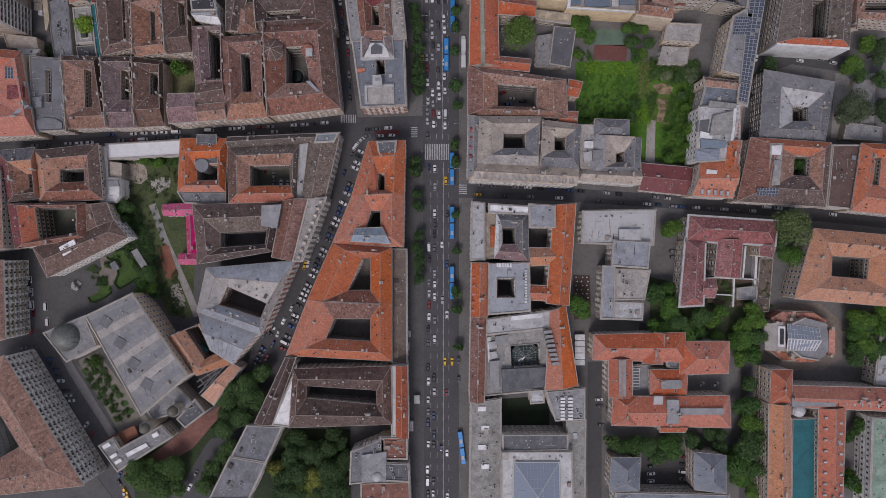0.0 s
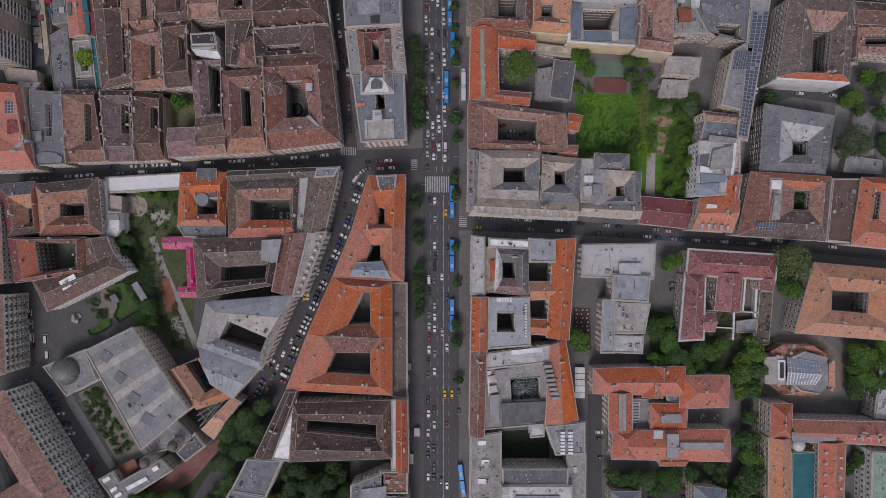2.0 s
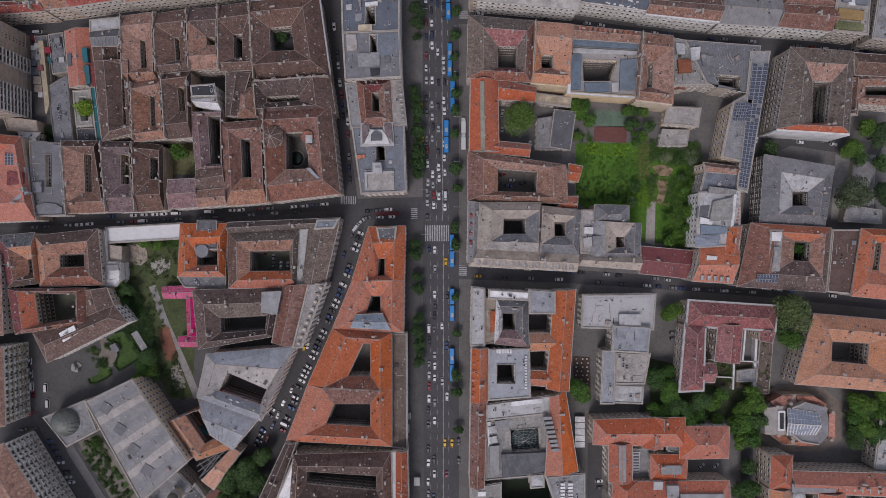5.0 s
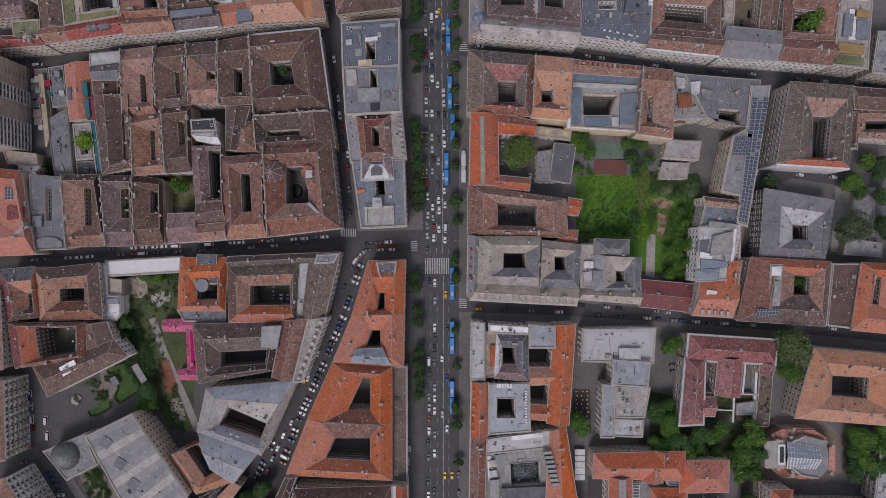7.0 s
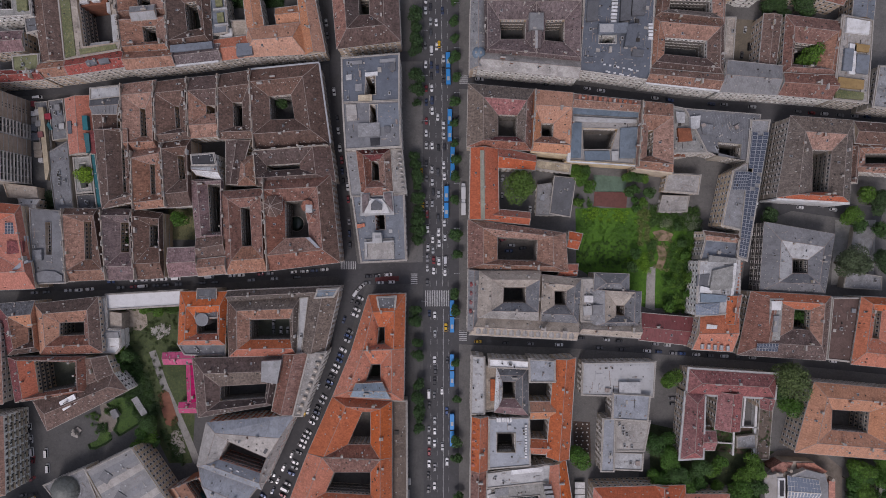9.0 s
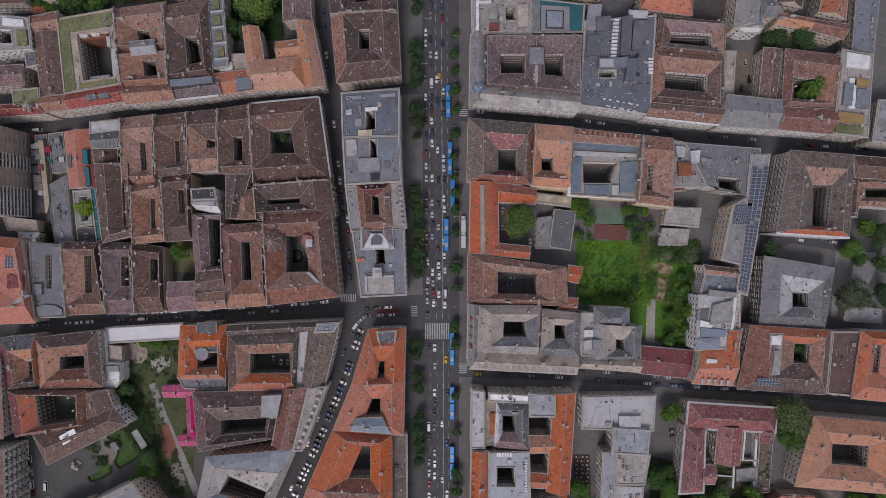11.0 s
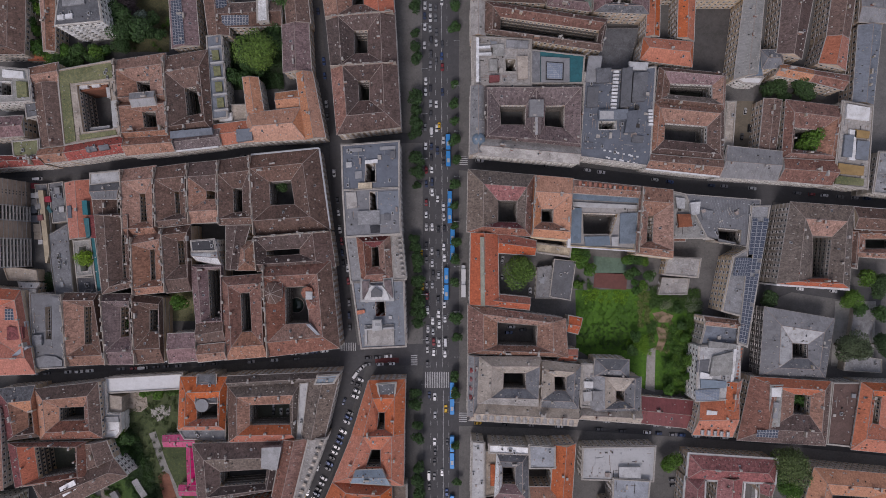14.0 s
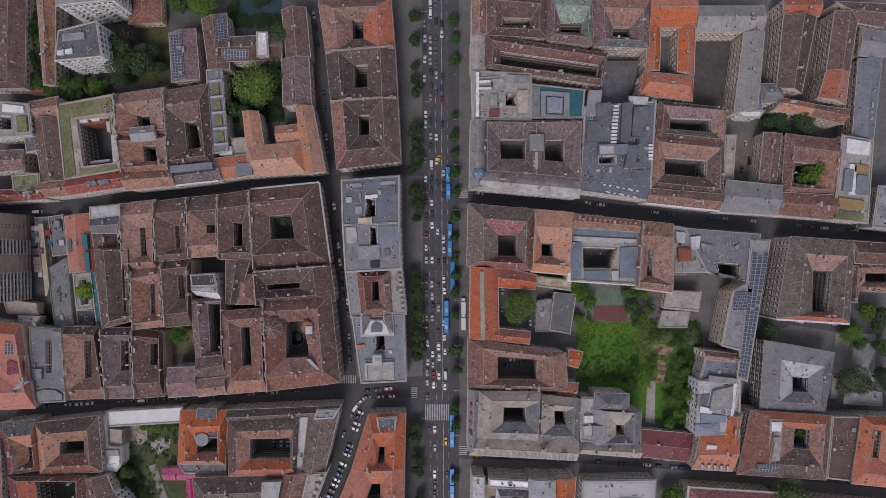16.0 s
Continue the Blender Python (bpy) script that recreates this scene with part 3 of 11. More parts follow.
def flat_house(outer, h, roof, wall="concrete", court=None, kind="felt", label="", name="apartment_house", units=2, party="", rim=0.6, first=0, vents=2, blind=False, coped=True):
    """A house with a flat roof behind a parapet, round a court if it has one."""
    house = base_house(label or f"{WORDS[wall]} walled building with a flat {WORDS[roof]} roof", name=name)
    n = len(outer)
    skip = [i for i, s in enumerate("WSEN") if s in party] if n == 4 else []
    walls, deck, edge = Shape(), Shape(), Shape()
    inner = grow(outer, -0.35)
    z = h + rim
    for i in range(n):
        j = (i + 1) % n
        walls.face([(*outer[i], h - 0.05), (*outer[j], h - 0.05), (*outer[j], z), (*outer[i], z)])
        walls.face([(*outer[i], z), (*outer[j], z), (*inner[j], z), (*inner[i], z)])
        walls.face([(*inner[j], h - 0.1), (*inner[i], h - 0.1), (*inner[i], z), (*inner[j], z)])
        edge.face([(*grow(outer, 0.06)[i], z + 0.004), (*grow(outer, 0.06)[j], z + 0.004), (*inner[j], z + 0.004), (*inner[i], z + 0.004)])
        if court:
            ci = grow(court, 0.3)
            walls.face([(*court[j], 0), (*court[i], 0), (*court[i], z), (*court[j], z)])
            walls.face([(*ci[i], h - 0.1), (*ci[j], h - 0.1), (*ci[j], z), (*ci[i], z)])
            walls.face([(*ci[i], z), (*ci[j], z), (*court[j], z), (*court[i], z)])
            walls.face([(*inner[i], h - 0.1), (*inner[j], h - 0.1), (*ci[j], h - 0.1), (*ci[i], h - 0.1)])
            edge.face([(*ci[i], z + 0.004), (*ci[j], z + 0.004), (*court[j], z + 0.004), (*court[i], z + 0.004)])
            deck.face([(*outer[i], h), (*outer[j], h), (*court[j], h), (*court[i], h)])
    if not court:
        deck.face([(*p, h) for p in outer])
    wall_shell(walls, outer, h)
    part("wall", walls.welded(), [PLASTER, STONE], house, tuple(min(0.78, v * k) for v, k in zip(C[wall], (1.52, 1.38, 1.22))))
    part("roof", deck, roofing(kind, roof), house, C[roof])
    part("coping", edge, STONE if coped else BRICK, house, C[roof])
    if not blind:
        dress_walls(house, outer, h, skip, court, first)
    cx, cy = sum(p[0] for p in outer) / n, sum(p[1] for p in outer) / n
    if vents or units:
        litter(house, outer, court, h)
    for i in range(units + vents):
        p, q = outer[rng.randrange(n)], outer[rng.randrange(n)]
        m = lerp(p, q, rng.random())
        lo = 0.55 if court else 0.1
        at = lerp(m, (cx, cy), rng.uniform(0.18, 0.3) if court else rng.uniform(0.15, 0.8))
        o = part("air_unit", UNIT, [], house) if i < units else part("roof_vent", VENT, [], house)
        o.matrix_local = Matrix.Translation((*at, h)) @ Matrix.Rotation(math.atan2(outer[1][1] - outer[0][1], outer[1][0] - outer[0][0]), 4, "Z")
    return house


def dormers(house, a, b, count, z, wide=1.6, tall=1.9, deep=2.6, roof="pale", wall="pale"):
    """A row of dormers from a to b, facing to the right of that way, each with its window."""
    ang = math.atan2(b[1] - a[1], b[0] - a[0])
    body, glass = Shape(), Shape()
    w = wide / 2
    prof = [(-w, 0), (w, 0), (w, tall * 0.75), (0, tall), (-w, tall * 0.75)]
    for i in range(5):
        (x0, z0), (x1, z1) = prof[i], prof[(i + 1) % 5]
        body.face([(x0, 0, z0), (x1, 0, z1), (x1, deep, z1), (x0, deep, z0)])
    body.face([(x, 0, q) for x, q in prof])
    for x, q, u, v in ((-w * 0.6, 0.25, w * 0.6, tall * 0.7),):
        glass.face([(x, -0.06, q), (u, -0.06, q), (u, -0.06, v), (x, -0.06, v)])
    me, pane = body.mesh("dormer", [SHEET]), glass.mesh("pane", [GLASS])
    for i in range(count):
        p = lerp(a, b, (i + 0.5) / count)
        d = part("dormer", me, [], house, C[roof], at=Matrix.Translation((*p, z)) @ Matrix.Rotation(ang, 4, "Z"))
        part("pane", pane, [], d)


SOLAR = Shape()
SOLAR.box(-0.48, -0.48, 0.05, 0.48, 0.48, 0.1, 0)
SOLAR.face([(-0.43, -0.43, 0.104), (0.43, -0.43, 0.104), (0.43, 0.43, 0.104), (-0.43, 0.43, 0.104)], 1)
SOLAR.bar((-0.46, 0, 0.104), (0.46, 0, 0.104), 0.02, 0.01)
SOLAR = SOLAR.mesh("solar_panel", [ALU, PANEL])


def solar_field(house, p00, p10, p11, p01, nu, nv, skip=0.04):
    """Solar panels over a four-cornered piece of roof."""
    p00, p10, p11, p01 = (Vector(p) for p in (p00, p10, p11, p01))
    for i in range(nu):
        for j in range(nv):
            if rng.random() < skip:
                continue
            u, v = (i + 0.5) / nu, (j + 0.5) / nv
            q = p00.lerp(p10, u).lerp(p01.lerp(p11, u), v)
            eu, ev = (p10 - p00).lerp(p11 - p01, v) / nu, (p01 - p00).lerp(p11 - p10, u) / nv
            up = eu.cross(ev).normalized()
            if up.z < 0:
                eu, up = -eu, -up
            m = Matrix((eu, ev, up)).transposed().to_4x4()
            m.translation = q + up * 0.05
            part("solar_panel", SOLAR, [], house, at=m)


def vent_line(house, a, b, count, z):
    for i in range(count):
        part("roof_vent", VENT, [], house, at=Matrix.Translation((*lerp(a, b, (i + 0.5) / count), z)))


def box_on(house, name, poly, z0, z1, mat, colour=None, label=""):
    """A raised block on a roof."""
    s = Shape()
    s.prism(ccw(poly), z0 - 0.3, z1)
    return part(name, s, mat, house, colour, label)


def glass_pyramid(house, poly, z, rise, bars=10, glass=None, edge=0.5):
    """A hipped skylight with glazing bars over a four-cornered opening."""
    poly = ccw(poly)
    n = len(poly)
    c = (sum(p[0] for p in poly) / n, sum(p[1] for p in poly) / n)
    g, f = Shape(), Shape()
    for i in range(n):
        a, b = poly[i], poly[(i + 1) % n]
        g.face([(*a, z), (*b, z), (*c, z + rise)])
        f.bar((*a, z), (*c, z + rise), edge, 0.15)
        f.bar((*a, z), (*b, z), edge * 1.2, 0.3)
        for k in range(1, bars):
            p = lerp(a, b, k / bars)
            t = 1 - abs(2 * k / bars - 1)
            q = lerp(lerp(a, b, 0.5), c, 1.0)
            m = lerp(a, b, 0.5)
            e = (p[0] + (c[0] - m[0]) * t, p[1] + (c[1] - m[1]) * t)
            f.bar((*p, z), (*e, z + rise * t), 0.12, 0.08)
        for r in (0.25, 0.5, 0.75):
            f.bar((*lerp(a, c, r), z + rise * r), (*lerp(b, c, r), z + rise * r), 0.12, 0.08)
    part("skylight_glass", g, glass or SKYGLASS, house)
    part("skylight_frame", f, ALU, house)


def dome(house, x, y, z, radius, height, mat, colour=None, name="dome", rings=6, seg=20, ribs=0):
    s = Shape()
    for r in range(rings):
        a0, a1 = r / rings * math.pi / 2, (r + 1) / rings * math.pi / 2
        for i in range(seg):
            t0, t1 = i * math.tau / seg, (i + 1) * math.tau / seg
            k = 1.0 + (0.04 if ribs and i % 2 else 0)
            pts = [(x + math.cos(t) * math.cos(a) * radius * k, y + math.sin(t) * math.cos(a) * radius * k, z + math.sin(a) * height) for t, a in ((t0, a0), (t1, a0), (t1, a1), (t0, a1))]
            s.face(pts if r < rings - 1 else pts[:3])
    return part(name, s, mat, house, colour)


def disc(x, y, r, seg=16, turn=0.0):
    return [(x + math.cos(i * math.tau / seg + turn) * r, y + math.sin(i * math.tau / seg + turn) * r) for i in range(seg)]


BALCONY = Shape()
BALCONY.box(-1.7, 0.0, 0.0, 1.7, 1.3, 0.15, 0)
BALCONY.box(-1.7, 1.22, 0.15, 1.7, 1.3, 1.05, 0)
BALCONY.face([(-0.9, 0.12, 0.15), (-0.9, 0.12, 2.1), (0.1, 0.12, 2.1), (0.1, 0.12, 0.15)], 1)
BALCONY = BALCONY.mesh("balcony", [PLASTER, GLASS])


def balconies(house, a, b, cols, rows, h, colour="pale"):
    """Balconies on the wall from a to b, outside to the right, each before a flat glass panel drawn as its recess."""
    ang = math.atan2(b[1] - a[1], b[0] - a[0])
    for r in range(1, rows):
        for c in range(cols):
            p = lerp(a, b, (c + 0.5) / cols)
            part("balcony", BALCONY, [], house, C[colour], at=Matrix.Translation((*p, r * h / rows)) @ Matrix.Rotation(ang + math.pi, 4, "Z"))


def slab(name, poly, z, mat, colour=None, label="", category="", kind="structure", low=None):
    """A flat piece of ground with real edges down to what lies below it."""
    s = Shape()
    s.prism(ccw(poly), z - 0.15 if low is None else low, z)
    ob = part(name, s, mat, None, colour)
    return tagged(ob, label, category, "", kind)


def strip(name, line, width, z, mat, colour=None, label="", category="road"):
    """A band of even width along a line."""
    s, sides = Shape(), ([], [])
    for i, p in enumerate(line):
        a, b = line[max(0, i - 1)], line[min(len(line) - 1, i + 1)]
        k = width / 2 / math.dist(a, b)
        o = (-(b[1] - a[1]) * k, (b[0] - a[0]) * k)
        sides[0].append((p[0] - o[0], p[1] - o[1], z))
        sides[1].append((p[0] + o[0], p[1] + o[1], z))
    for i in range(len(line) - 1):
        s.face([sides[0][i], sides[0][i + 1], sides[1][i + 1], sides[1][i]])
    ob = part(name, s, mat, None, colour)
    return tagged(ob, label, category, "", "structure")


# ---- cars ----
def rounded(x0, x1, w, r0, r1):
    """A plan outline with rounded ends, counter-clockwise; r0, r1: how far the corners are cut at the rear and the front."""
    return [(x0, -w + r0 * 1.3), (x0 + r0 * 0.35, -w + r0 * 0.4), (x0 + r0 * 1.4, -w), (x1 - r1 * 1.8, -w), (x1 - r1 * 0.5, -w + r1 * 0.45), (x1, -w + r1 * 1.5),
            (x1, w - r1 * 1.5), (x1 - r1 * 0.5, w - r1 * 0.45), (x1 - r1 * 1.8, w), (x0 + r0 * 1.4, w), (x0 + r0 * 0.35, w - r0 * 0.4), (x0, w - r0 * 1.3)]


def loft(s, levels, mat=0, cap=None):
    """Joins outlines of equal count, each at its own heights."""
    for lo, hi in zip(levels, levels[1:]):
        n = len(lo)
        for i in range(n):
            s.face([lo[i], lo[(i + 1) % n], hi[(i + 1) % n], hi[i]], mat)
    s.face(levels[-1], mat if cap is None else cap)


def car_parts(length, width, height, van=False):
    body, cabin = Shape(), Shape()
    l, w = length / 2, width / 2
    belt = 0.86 if not van else 1.15
    base = rounded(-l, l, w, 0.28, 0.3)
    mid = rounded(-l - 0.02, l + 0.02, w + 0.02, 0.26, 0.3)
    top = rounded(-l + 0.1, l - 0.16, w - 0.1, 0.25, 0.35)
    drop = lambda x: belt - (0.14 if x > l * 0.3 and not van else 0.0) * (x - l * 0.3) / (l * 0.7)
    loft(body, [[(*p, 0.22) for p in base], [(*p, 0.55) for p in mid], [(p[0], p[1], drop(p[0])) for p in top]])
    f0, f1, r1, r0 = (l * 0.42, l * 0.1, -l * 0.66, -l * 0.9) if not van else (l * 0.82, l * 0.62, -l * 0.92, -l * 0.95)
    low = [(x, y, drop(x) - 0.03) for x, y in rounded(r0, f0, w - 0.12, 0.12, 0.2)]
    high = [(x, y, height) for x, y in rounded(r1, f1, w - 0.24, 0.12, 0.12)]
    loft(cabin, [low, high], 0, 1)
    return body, cabin


def wheel_mesh(r=0.31, w=0.2, axles=(0.0,)):
    s, k = Shape(), 10
    for ax in axles:
        ring = [(ax + math.cos(i * math.tau / k) * r, math.sin(i * math.tau / k) * r) for i in range(k)]
        for i in range(k):
            a, b = ring[i], ring[(i + 1) % k]
            s.face([(a[0], -w / 2, a[1]), (b[0], -w / 2, b[1]), (b[0], w / 2, b[1]), (a[0], w / 2, a[1])])
        s.face([(x, -w / 2, z) for x, z in ring])
        s.face([(x, w / 2, z) for x, z in reversed(ring)])
    return s.mesh("wheel", [RUBBER])


WHEEL = wheel_mesh()
WHEELS = wheel_mesh(0.31, 1.74, (-1.32, 1.32))
CARS = []
for size in ((4.3, 1.78, 1.45), (4.0, 1.72, 1.5), (4.6, 1.82, 1.42), (5.2, 1.95, 2.1)):
    b, c = car_parts(*size, van=size[2] > 2)
    CARS.append((b.mesh("body", [CARPAINT]), c.mesh("cabin", [CARGLASS, CARPAINT]), size))
PAINTS = [("white", (0.7, 0.7, 0.7)), ("white", (0.66, 0.66, 0.66)), ("silver", (0.45, 0.45, 0.46)), ("white", (0.62, 0.62, 0.62)), ("white", (0.55, 0.56, 0.57)), ("silver", (0.32, 0.33, 0.34)), ("grey", (0.13, 0.135, 0.14)), ("black", (0.018, 0.018, 0.02)),
          ("black", (0.025, 0.025, 0.03)), ("dark blue", (0.02, 0.035, 0.08)), ("silver", (0.4, 0.4, 0.4)), ("white", (0.6, 0.6, 0.6)), ("grey", (0.09, 0.09, 0.095)), ("white", (0.68, 0.68, 0.68)), ("blue", (0.025, 0.06, 0.17)), ("grey", (0.2, 0.2, 0.21)), ("black", (0.02, 0.02, 0.022)), ("grey", (0.05, 0.052, 0.058)), ("white", (0.64, 0.64, 0.65)), ("red", (0.2, 0.018, 0.022))]
crng = random.Random(5)


def car(x, y, deg, paint=None, kind=None, group="cars in the streets", parked=True):
    word, colour = paint or crng.choice(PAINTS)
    b, c, (l, w, h) = CARS[kind if kind is not None else crng.choice((0, 0, 1, 1, 2, 2, 0, 3 if word == "white" else 1))]
    thing = tagged(new("car", b), f"{word} car {'parked at the kerb' if parked else 'in the traffic of the street'}", "car", group)
    thing.color = (*colour, 1)
    thing.matrix_basis = pose(x, y, 0.0, 0, 0, deg)
    part("cabin", c, [], thing, colour)
    part("wheel_set", WHEELS, [], thing, at=pose(0, 0, 0.31))
    return thing


def car_row(a, b, gap=5.6, fill=0.85, turn=0.0, parked=True, group="cars in the streets", paints=None):
    """Cars one behind the other from a to b; turn: degrees by which they stand across the row."""
    d = math.dist(a, b)
    deg = math.degrees(math.atan2(b[1] - a[1], b[0] - a[0]))
    s = crng.uniform(1, 3)
    while s < d - 1:
        if crng.random() < fill:
            p = lerp(a, b, s / d)
            car(p[0] + crng.uniform(-.3, .3), p[1] + crng.uniform(-.15, .15), deg + turn + crng.uniform(-2, 2), None, None, group, parked)
        s += gap * (crng.uniform(0.95, 1.3) if parked else crng.choice((0.95, 1.0, 1.1, 1.3, 1.7, 2.2)))


def bus(x, y, deg, colour=(0.02, 0.22, 0.55), bend=0.0):
    """A long two-part bus."""
    thing = tagged(new("bus"), "light blue articulated city bus with white roof units on the avenue", "bus", "buses on the avenue")
    thing.matrix_basis = pose(x, y, 0, 0, 0, deg)
    for k, (x0, x1) in enumerate(((0.4, 9.0), (-9.0, -0.4))):
        s = Shape()
        prof = [(-1.27, 0.35), (1.27, 0.35), (1.27, 2.7), (1.1, 2.95), (-1.1, 2.95), (-1.27, 2.7)]
        for (y0, z0), (y1, z1) in zip(prof, prof[1:] + prof[:1]):
            s.face([(x1, y0, z0), (x1, y1, z1), (x0, y1, z1), (x0, y0, z0)][::-1])
        s.face([(x1, p, z) for p, z in prof])
        s.face([(x0, p, z) for p, z in reversed(prof)])
        section = part("front_section" if k == 0 else "rear_section", s, CARPAINT, thing, colour)
        g = Shape()
        for sy in (-1.275, 1.275):
            g.box(x0 + 0.4, sy - 0.01, 1.3, x1 - 0.4, sy + 0.01, 2.4)
        part("side_glazing", g, CARGLASS, section)
        u = Shape()
        u.box(x0 + 2.2, -0.75, 2.95, x0 + 4.4, 0.75, 3.2)
        part("roof_unit", u, ALU, section)
        for wx in (x0 + 1.6, x1 - 2.0):
            for sy in (-1, 1):
                part("wheel", WHEEL, [], thing, at=Matrix.Translation((wx, sy * 1.15, 0.48)) @ Matrix.Scale(1.5, 4))
    g = Shape()
    g.box(-0.4, -1.15, 0.5, 0.4, 1.15, 2.85)
    part("bellows", g, RUBBER, thing)
    return thing


def truck(x, y, deg, length=9.0):
    thing = tagged(new("truck"), "white box truck standing at the kerb of the avenue", "truck", "trucks on the avenue")
    thing.matrix_basis = pose(x, y, 0, 0, 0, deg)
    s = Shape()
    s.box(-length / 2, -1.2, 0.9, length / 2 - 2.2, 1.2, 3.4)
    part("cargo_box", s, CARPAINT, thing, (0.6, 0.6, 0.6))
    s = Shape()
    s.prism([(length / 2 - 2.0, -1.1), (length / 2 - 0.2, -1.05), (length / 2, 0), (length / 2 - 0.2, 1.05), (length / 2 - 2.0, 1.1)], 0.5, 2.5)
    part("driver_cab", s, CARPAINT, thing, (0.55, 0.56, 0.58))
    for wx in (-length / 2 + 1.5, length / 2 - 1.2):
        for sy in (-1, 1):
            part("wheel", WHEEL, [], thing, at=Matrix.Translation((wx, sy * 1.0, 0.46)) @ Matrix.Scale(1.5, 4))
    return thing


def street_lamp(x, y, deg, z=0.15):
    """A tall lamp with its arm over the road."""
    t = tagged(new("street_lamp"), "tall grey steel street lamp with an arm over the road", "street lamp", "lamps along the avenue")
    t.matrix_basis = pose(x, y, z, 0, 0, deg)
    s = Shape()
    s.prism(disc(0, 0, 0.11, 8), 0, 9.0)
    part("pole", s, STEEL, t)
    s = Shape()
    s.box(0, -0.06, 8.8, 2.6, 0.06, 8.95)
    arm = part("arm", s, STEEL, t)
    s = Shape()
    s.prism([(2.4, -0.18), (3.3, -0.12), (3.3, 0.12), (2.4, 0.18)], 8.75, 8.95, 0, True)
    part("lamp_head", s, ALU, arm)
    return t


def parasol(x, y, r, colour, label, z=0.15):
    t = tagged(new("parasol"), label, "parasol", "parasols on the pavement")
    t.matrix_basis = pose(x, y, z)
    s, ring = Shape(), disc(0, 0, r, 8)
    for a, b in zip(ring, ring[1:] + ring[:1]):
        s.face([(*a, 2.3), (*b, 2.3), (0, 0, 3.0)])
        s.face([(*a, 2.1), (*b, 2.1), (*b, 2.3), (*a, 2.3)])
    part("canopy", s, PLASTER, t, colour)
    s = Shape()
    s.prism(disc(0, 0, 0.04, 6), 0, 2.9)
    part("pole", s, STEEL, t)
    return t


def kiosk(x, y, sx, sy, deg, colour, label, h=2.8, z=0.15):
    t = tagged(new("kiosk"), label, "kiosk", "kiosks on the pavement")
    t.matrix_basis = pose(x, y, z, 0, 0, deg)
    s = Shape()
    s.box(-sx / 2, -sy / 2, 0, sx / 2, sy / 2, h)
    part("wall", s, PLASTER, t, C["concrete"])
    s = Shape()
    s.box(-sx / 2 - 0.3, -sy / 2 - 0.3, h, sx / 2 + 0.3, sy / 2 + 0.3, h + 0.18)
    part("roof", s, SHEET, t, colour)
    return t


# ---- trees ----
def crown_mesh(seed, leaves=1500, size=1.0):
    """A broad crown of unit radius: leaf sprays on several overlapping lobes."""
    r = random.Random(seed)
    lobes = [(Vector((r.uniform(-.45, .45), r.uniform(-.45, .45), r.uniform(-.25, .4))), r.uniform(0.4, 0.62)) for _ in range(9)]
    s = Shape()
    for _ in range(leaves):
        c, rad = r.choice(lobes)
        d = Vector((r.gauss(0, 1), r.gauss(0, 1), r.gauss(0.25, 0.9))).normalized()
        p = c + d * rad * r.uniform(0.72, 1.08)
        a = (d + Vector((r.uniform(-.9, .9), r.uniform(-.9, .9), r.uniform(-.4, .9)))).normalized()
        u = a.orthogonal().normalized()
        u = Matrix.Rotation(r.uniform(0, 6.28), 3, a) @ u
        v = a.cross(u)
        z = r.uniform(0.06, 0.125) * size
        s.face([p - u * z, p - v * z * 0.7 + a * z * 0.2, p + u * z, p + v * z * 0.7 + a * z * 0.2])
    return s.mesh("crown", [LEAF])


def trunk_mesh(seed):
    r = random.Random(seed)
    s, k = Shape(), 7

    def limb(a, b, r0, r1):
        a, b = Vector(a), Vector(b)
        d = (b - a).normalized()
        u = d.orthogonal().normalized()
        v = d.cross(u)
        for i in range(k):
            t0, t1 = i * math.tau / k, (i + 1) * math.tau / k
            e0, e1 = u * math.cos(t0) + v * math.sin(t0), u * math.cos(t1) + v * math.sin(t1)
            s.face([a + e0 * r0, a + e1 * r0, b + e1 * r1, b + e0 * r1])

    limb((0, 0, -1.5), (0, 0, -0.35), 0.07, 0.05)
    for i in range(6):
        t = i * 1.05 + r.uniform(-.3, .3)
        limb((0, 0, -0.5), (math.cos(t) * 0.5, math.sin(t) * 0.5, r.uniform(0.0, 0.35)), 0.035, 0.012)
    return s.mesh("trunk", [BARK])


CROWNS = [crown_mesh(i) for i in range(6)]
GREAT = [crown_mesh(20 + i, 6500, 0.5) for i in range(2)]
LARGE = [crown_mesh(30 + i, 3200, 0.7) for i in range(3)]
TRUNKS = [trunk_mesh(i) for i in range(3)]
trng = random.Random(3)
GREENS = [(0.036, 0.1, 0.01), (0.032, 0.088, 0.012), (0.052, 0.13, 0.011), (0.04, 0.092, 0.018), (0.068, 0.145, 0.012)]


def tree(x, y, radius, colour=None, label="", group="trees of the town", ground=0.15):
    t = tagged(new("tree"), label or "leafy green deciduous tree with a rounded crown", "tree", group)
    hgt = radius * 1.5
    t.matrix_basis = pose(x, y, ground, 0, 0, trng.uniform(0, 360))
    sq = trng.uniform(0.85, 1.1)
    m = Matrix.Translation((0, 0, hgt)) @ Matrix.Diagonal((radius, radius * sq, radius, 1))
    part("trunk", TRUNKS[trng.randrange(3)], [], t, at=m)
    part("crown", trng.choice(GREAT if radius > 8.5 else LARGE if radius > 5.5 else CROWNS), [], t, colour or trng.choice(GREENS), at=m)
    return t


def tree_row(a, b, gap, radius, fill=0.9, **kw):
    d = math.dist(a, b)
    for i in range(int(d / gap) + 1):
        if trng.random() < fill:
            p = lerp(a, b, min(1, i * gap / d))
            tree(p[0] + trng.uniform(-.6, .6), p[1] + trng.uniform(-1, 1), radius * trng.uniform(0.75, 1.25), **kw)


